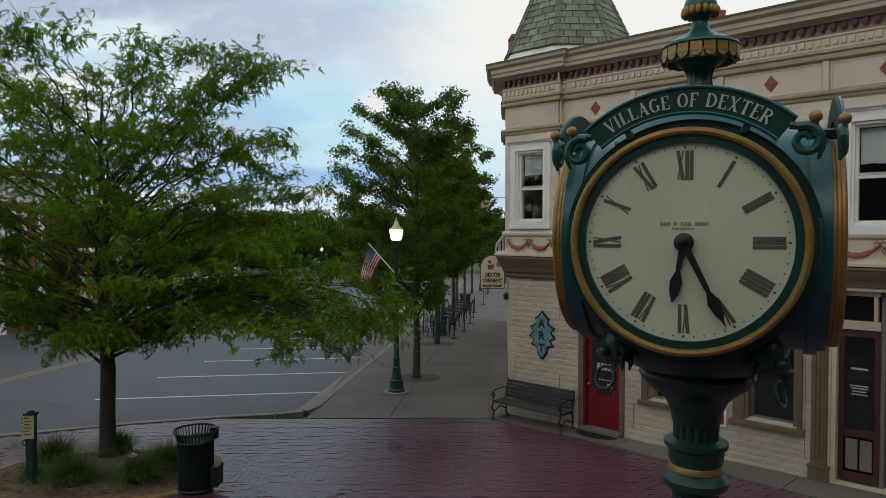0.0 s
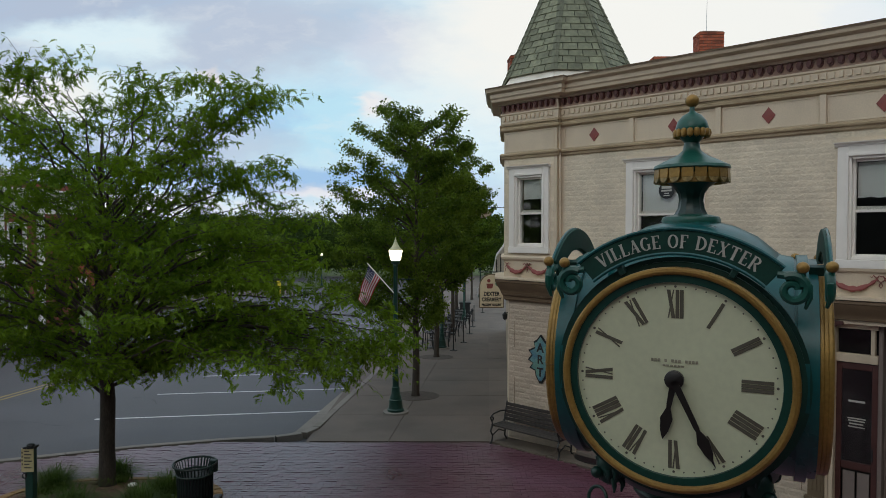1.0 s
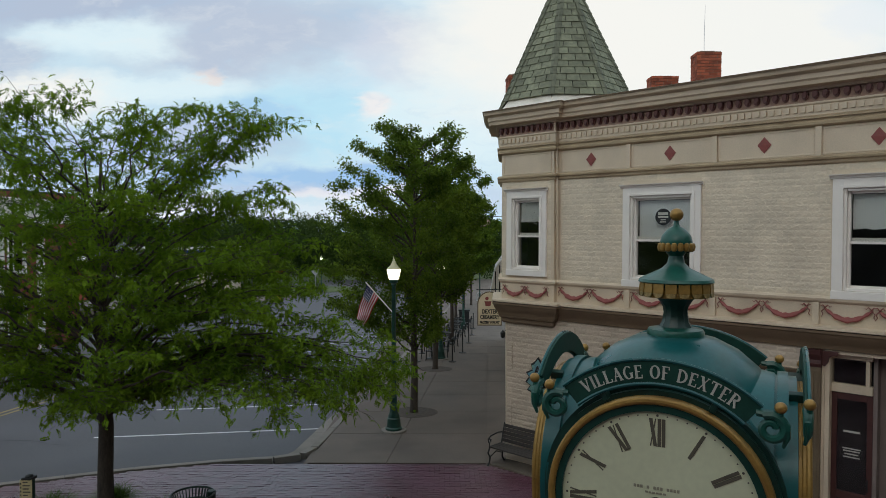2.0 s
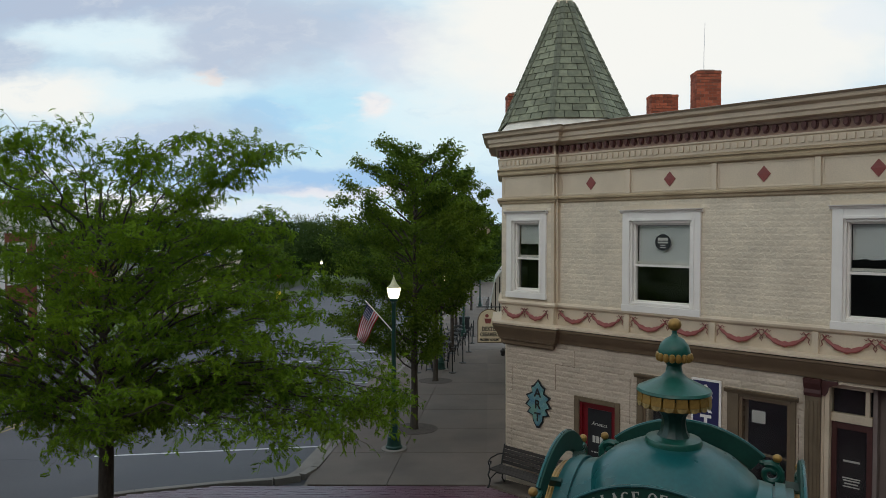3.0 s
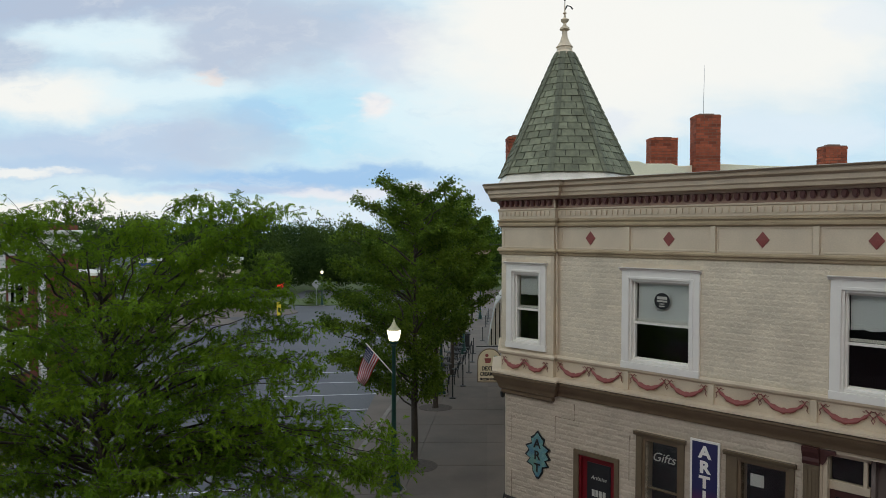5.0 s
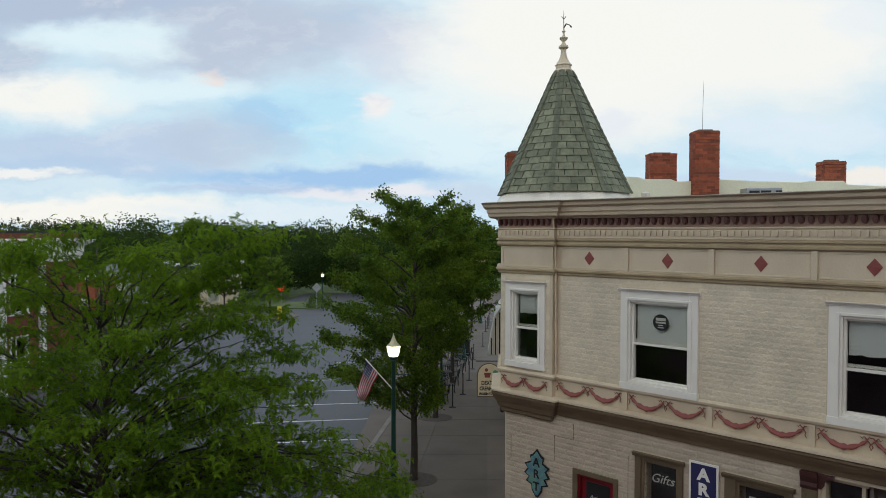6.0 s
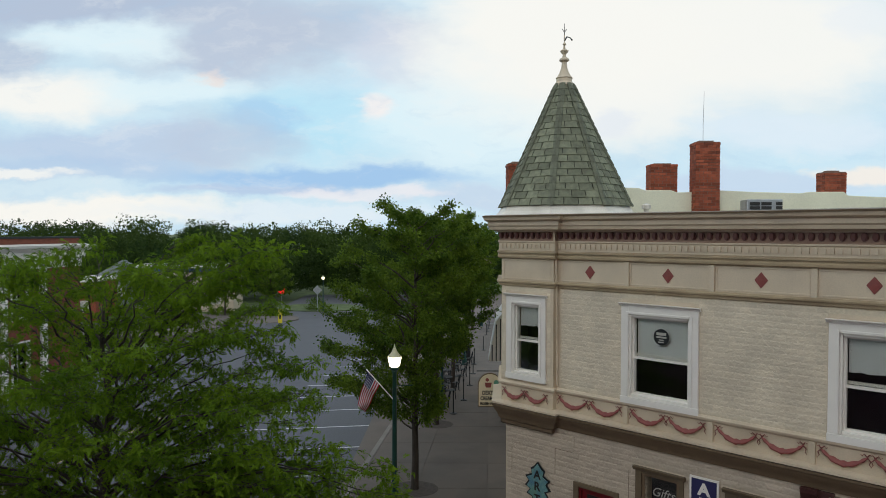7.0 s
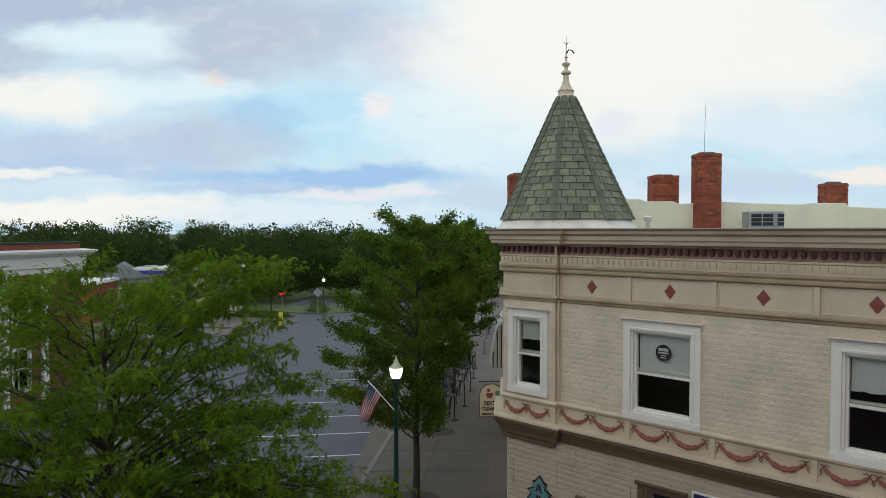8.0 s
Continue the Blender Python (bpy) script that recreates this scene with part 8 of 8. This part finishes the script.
pieces = thing("clay_pavers", "purple-red clay pavers laid in running bond, sky sheen in their tint", "paving", kind="structure")
r = np.random.default_rng(12)
PL, PW = 0.215, 0.108
pv, pf = [], []
paver_mesh = to_mesh("paver", Shape().add([(-0.1055, -0.0525, -0.03), (0.1055, -0.0525, -0.03), (0.1055, 0.0525, -0.03), (-0.1055, 0.0525, -0.03),
                                           (-0.104, -0.051, 0), (0.104, -0.051, 0), (0.104, 0.051, 0), (-0.104, 0.051, 0)],
                                          [(4, 5, 6, 7), (0, 1, 5, 4), (1, 2, 6, 5), (2, 3, 7, 6), (3, 0, 4, 7)]))
singles = 0
for j in range(-97, int((15.3 - 6.5) / PW)):
    y = 6.5 + (j + 0.5) * PW
    for i in range(-48, 46):
        x = (i + (0.5 if j % 2 else 0.0)) * PL
        if y + PW / 2 > square_top(x - 0.1) - 0.01 or y + PW / 2 > square_top(x + 0.1) - 0.01:
            continue
        if (abs(x - BED.x) / 1.85) ** 2.6 + (abs(y - BED.y) / 1.35) ** 2.6 < 1:
            continue
        z = ground_z(x, y) + r.normal(0, 0.0018)
        if -1.9 < x < 1.3 and 10.4 < y < 12.55 and singles < 300:
            singles += 1
            part("paver", paver_mesh, PAVER, pieces, m=pose(x, y, z, -2.43 + r.normal(0, 0.5), r.normal(0, 0.4), r.normal(0, 0.5)))
            continue
        n = len(pv)
        t1, t2 = r.normal(0, 0.0012, 2)
        for sx, sy, dz, k in ((-1, -1, -0.03, 1), (1, -1, -0.03, 1), (1, 1, -0.03, 1), (-1, 1, -0.03, 1), (-1, -1, 0, 0.98), (1, -1, 0, 0.98), (1, 1, 0, 0.98), (-1, 1, 0, 0.98)):
            pv.append((x + sx * (0.1055 if k == 1 else 0.104), y + sy * (0.0525 if k == 1 else 0.051), z + dz + sx * t1 + sy * t2 - 0.0425 * sy * 0.051))
        pf += [(n + 4, n + 5, n + 6, n + 7), (n, n + 1, n + 5, n + 4), (n + 1, n + 2, n + 6, n + 5), (n + 2, n + 3, n + 7, n + 6), (n + 3, n, n + 4, n + 7)]
part("paver_field", array_mesh("paver_field", pv, pf), PAVER_FAR, pieces)["kind"] = "stuff"
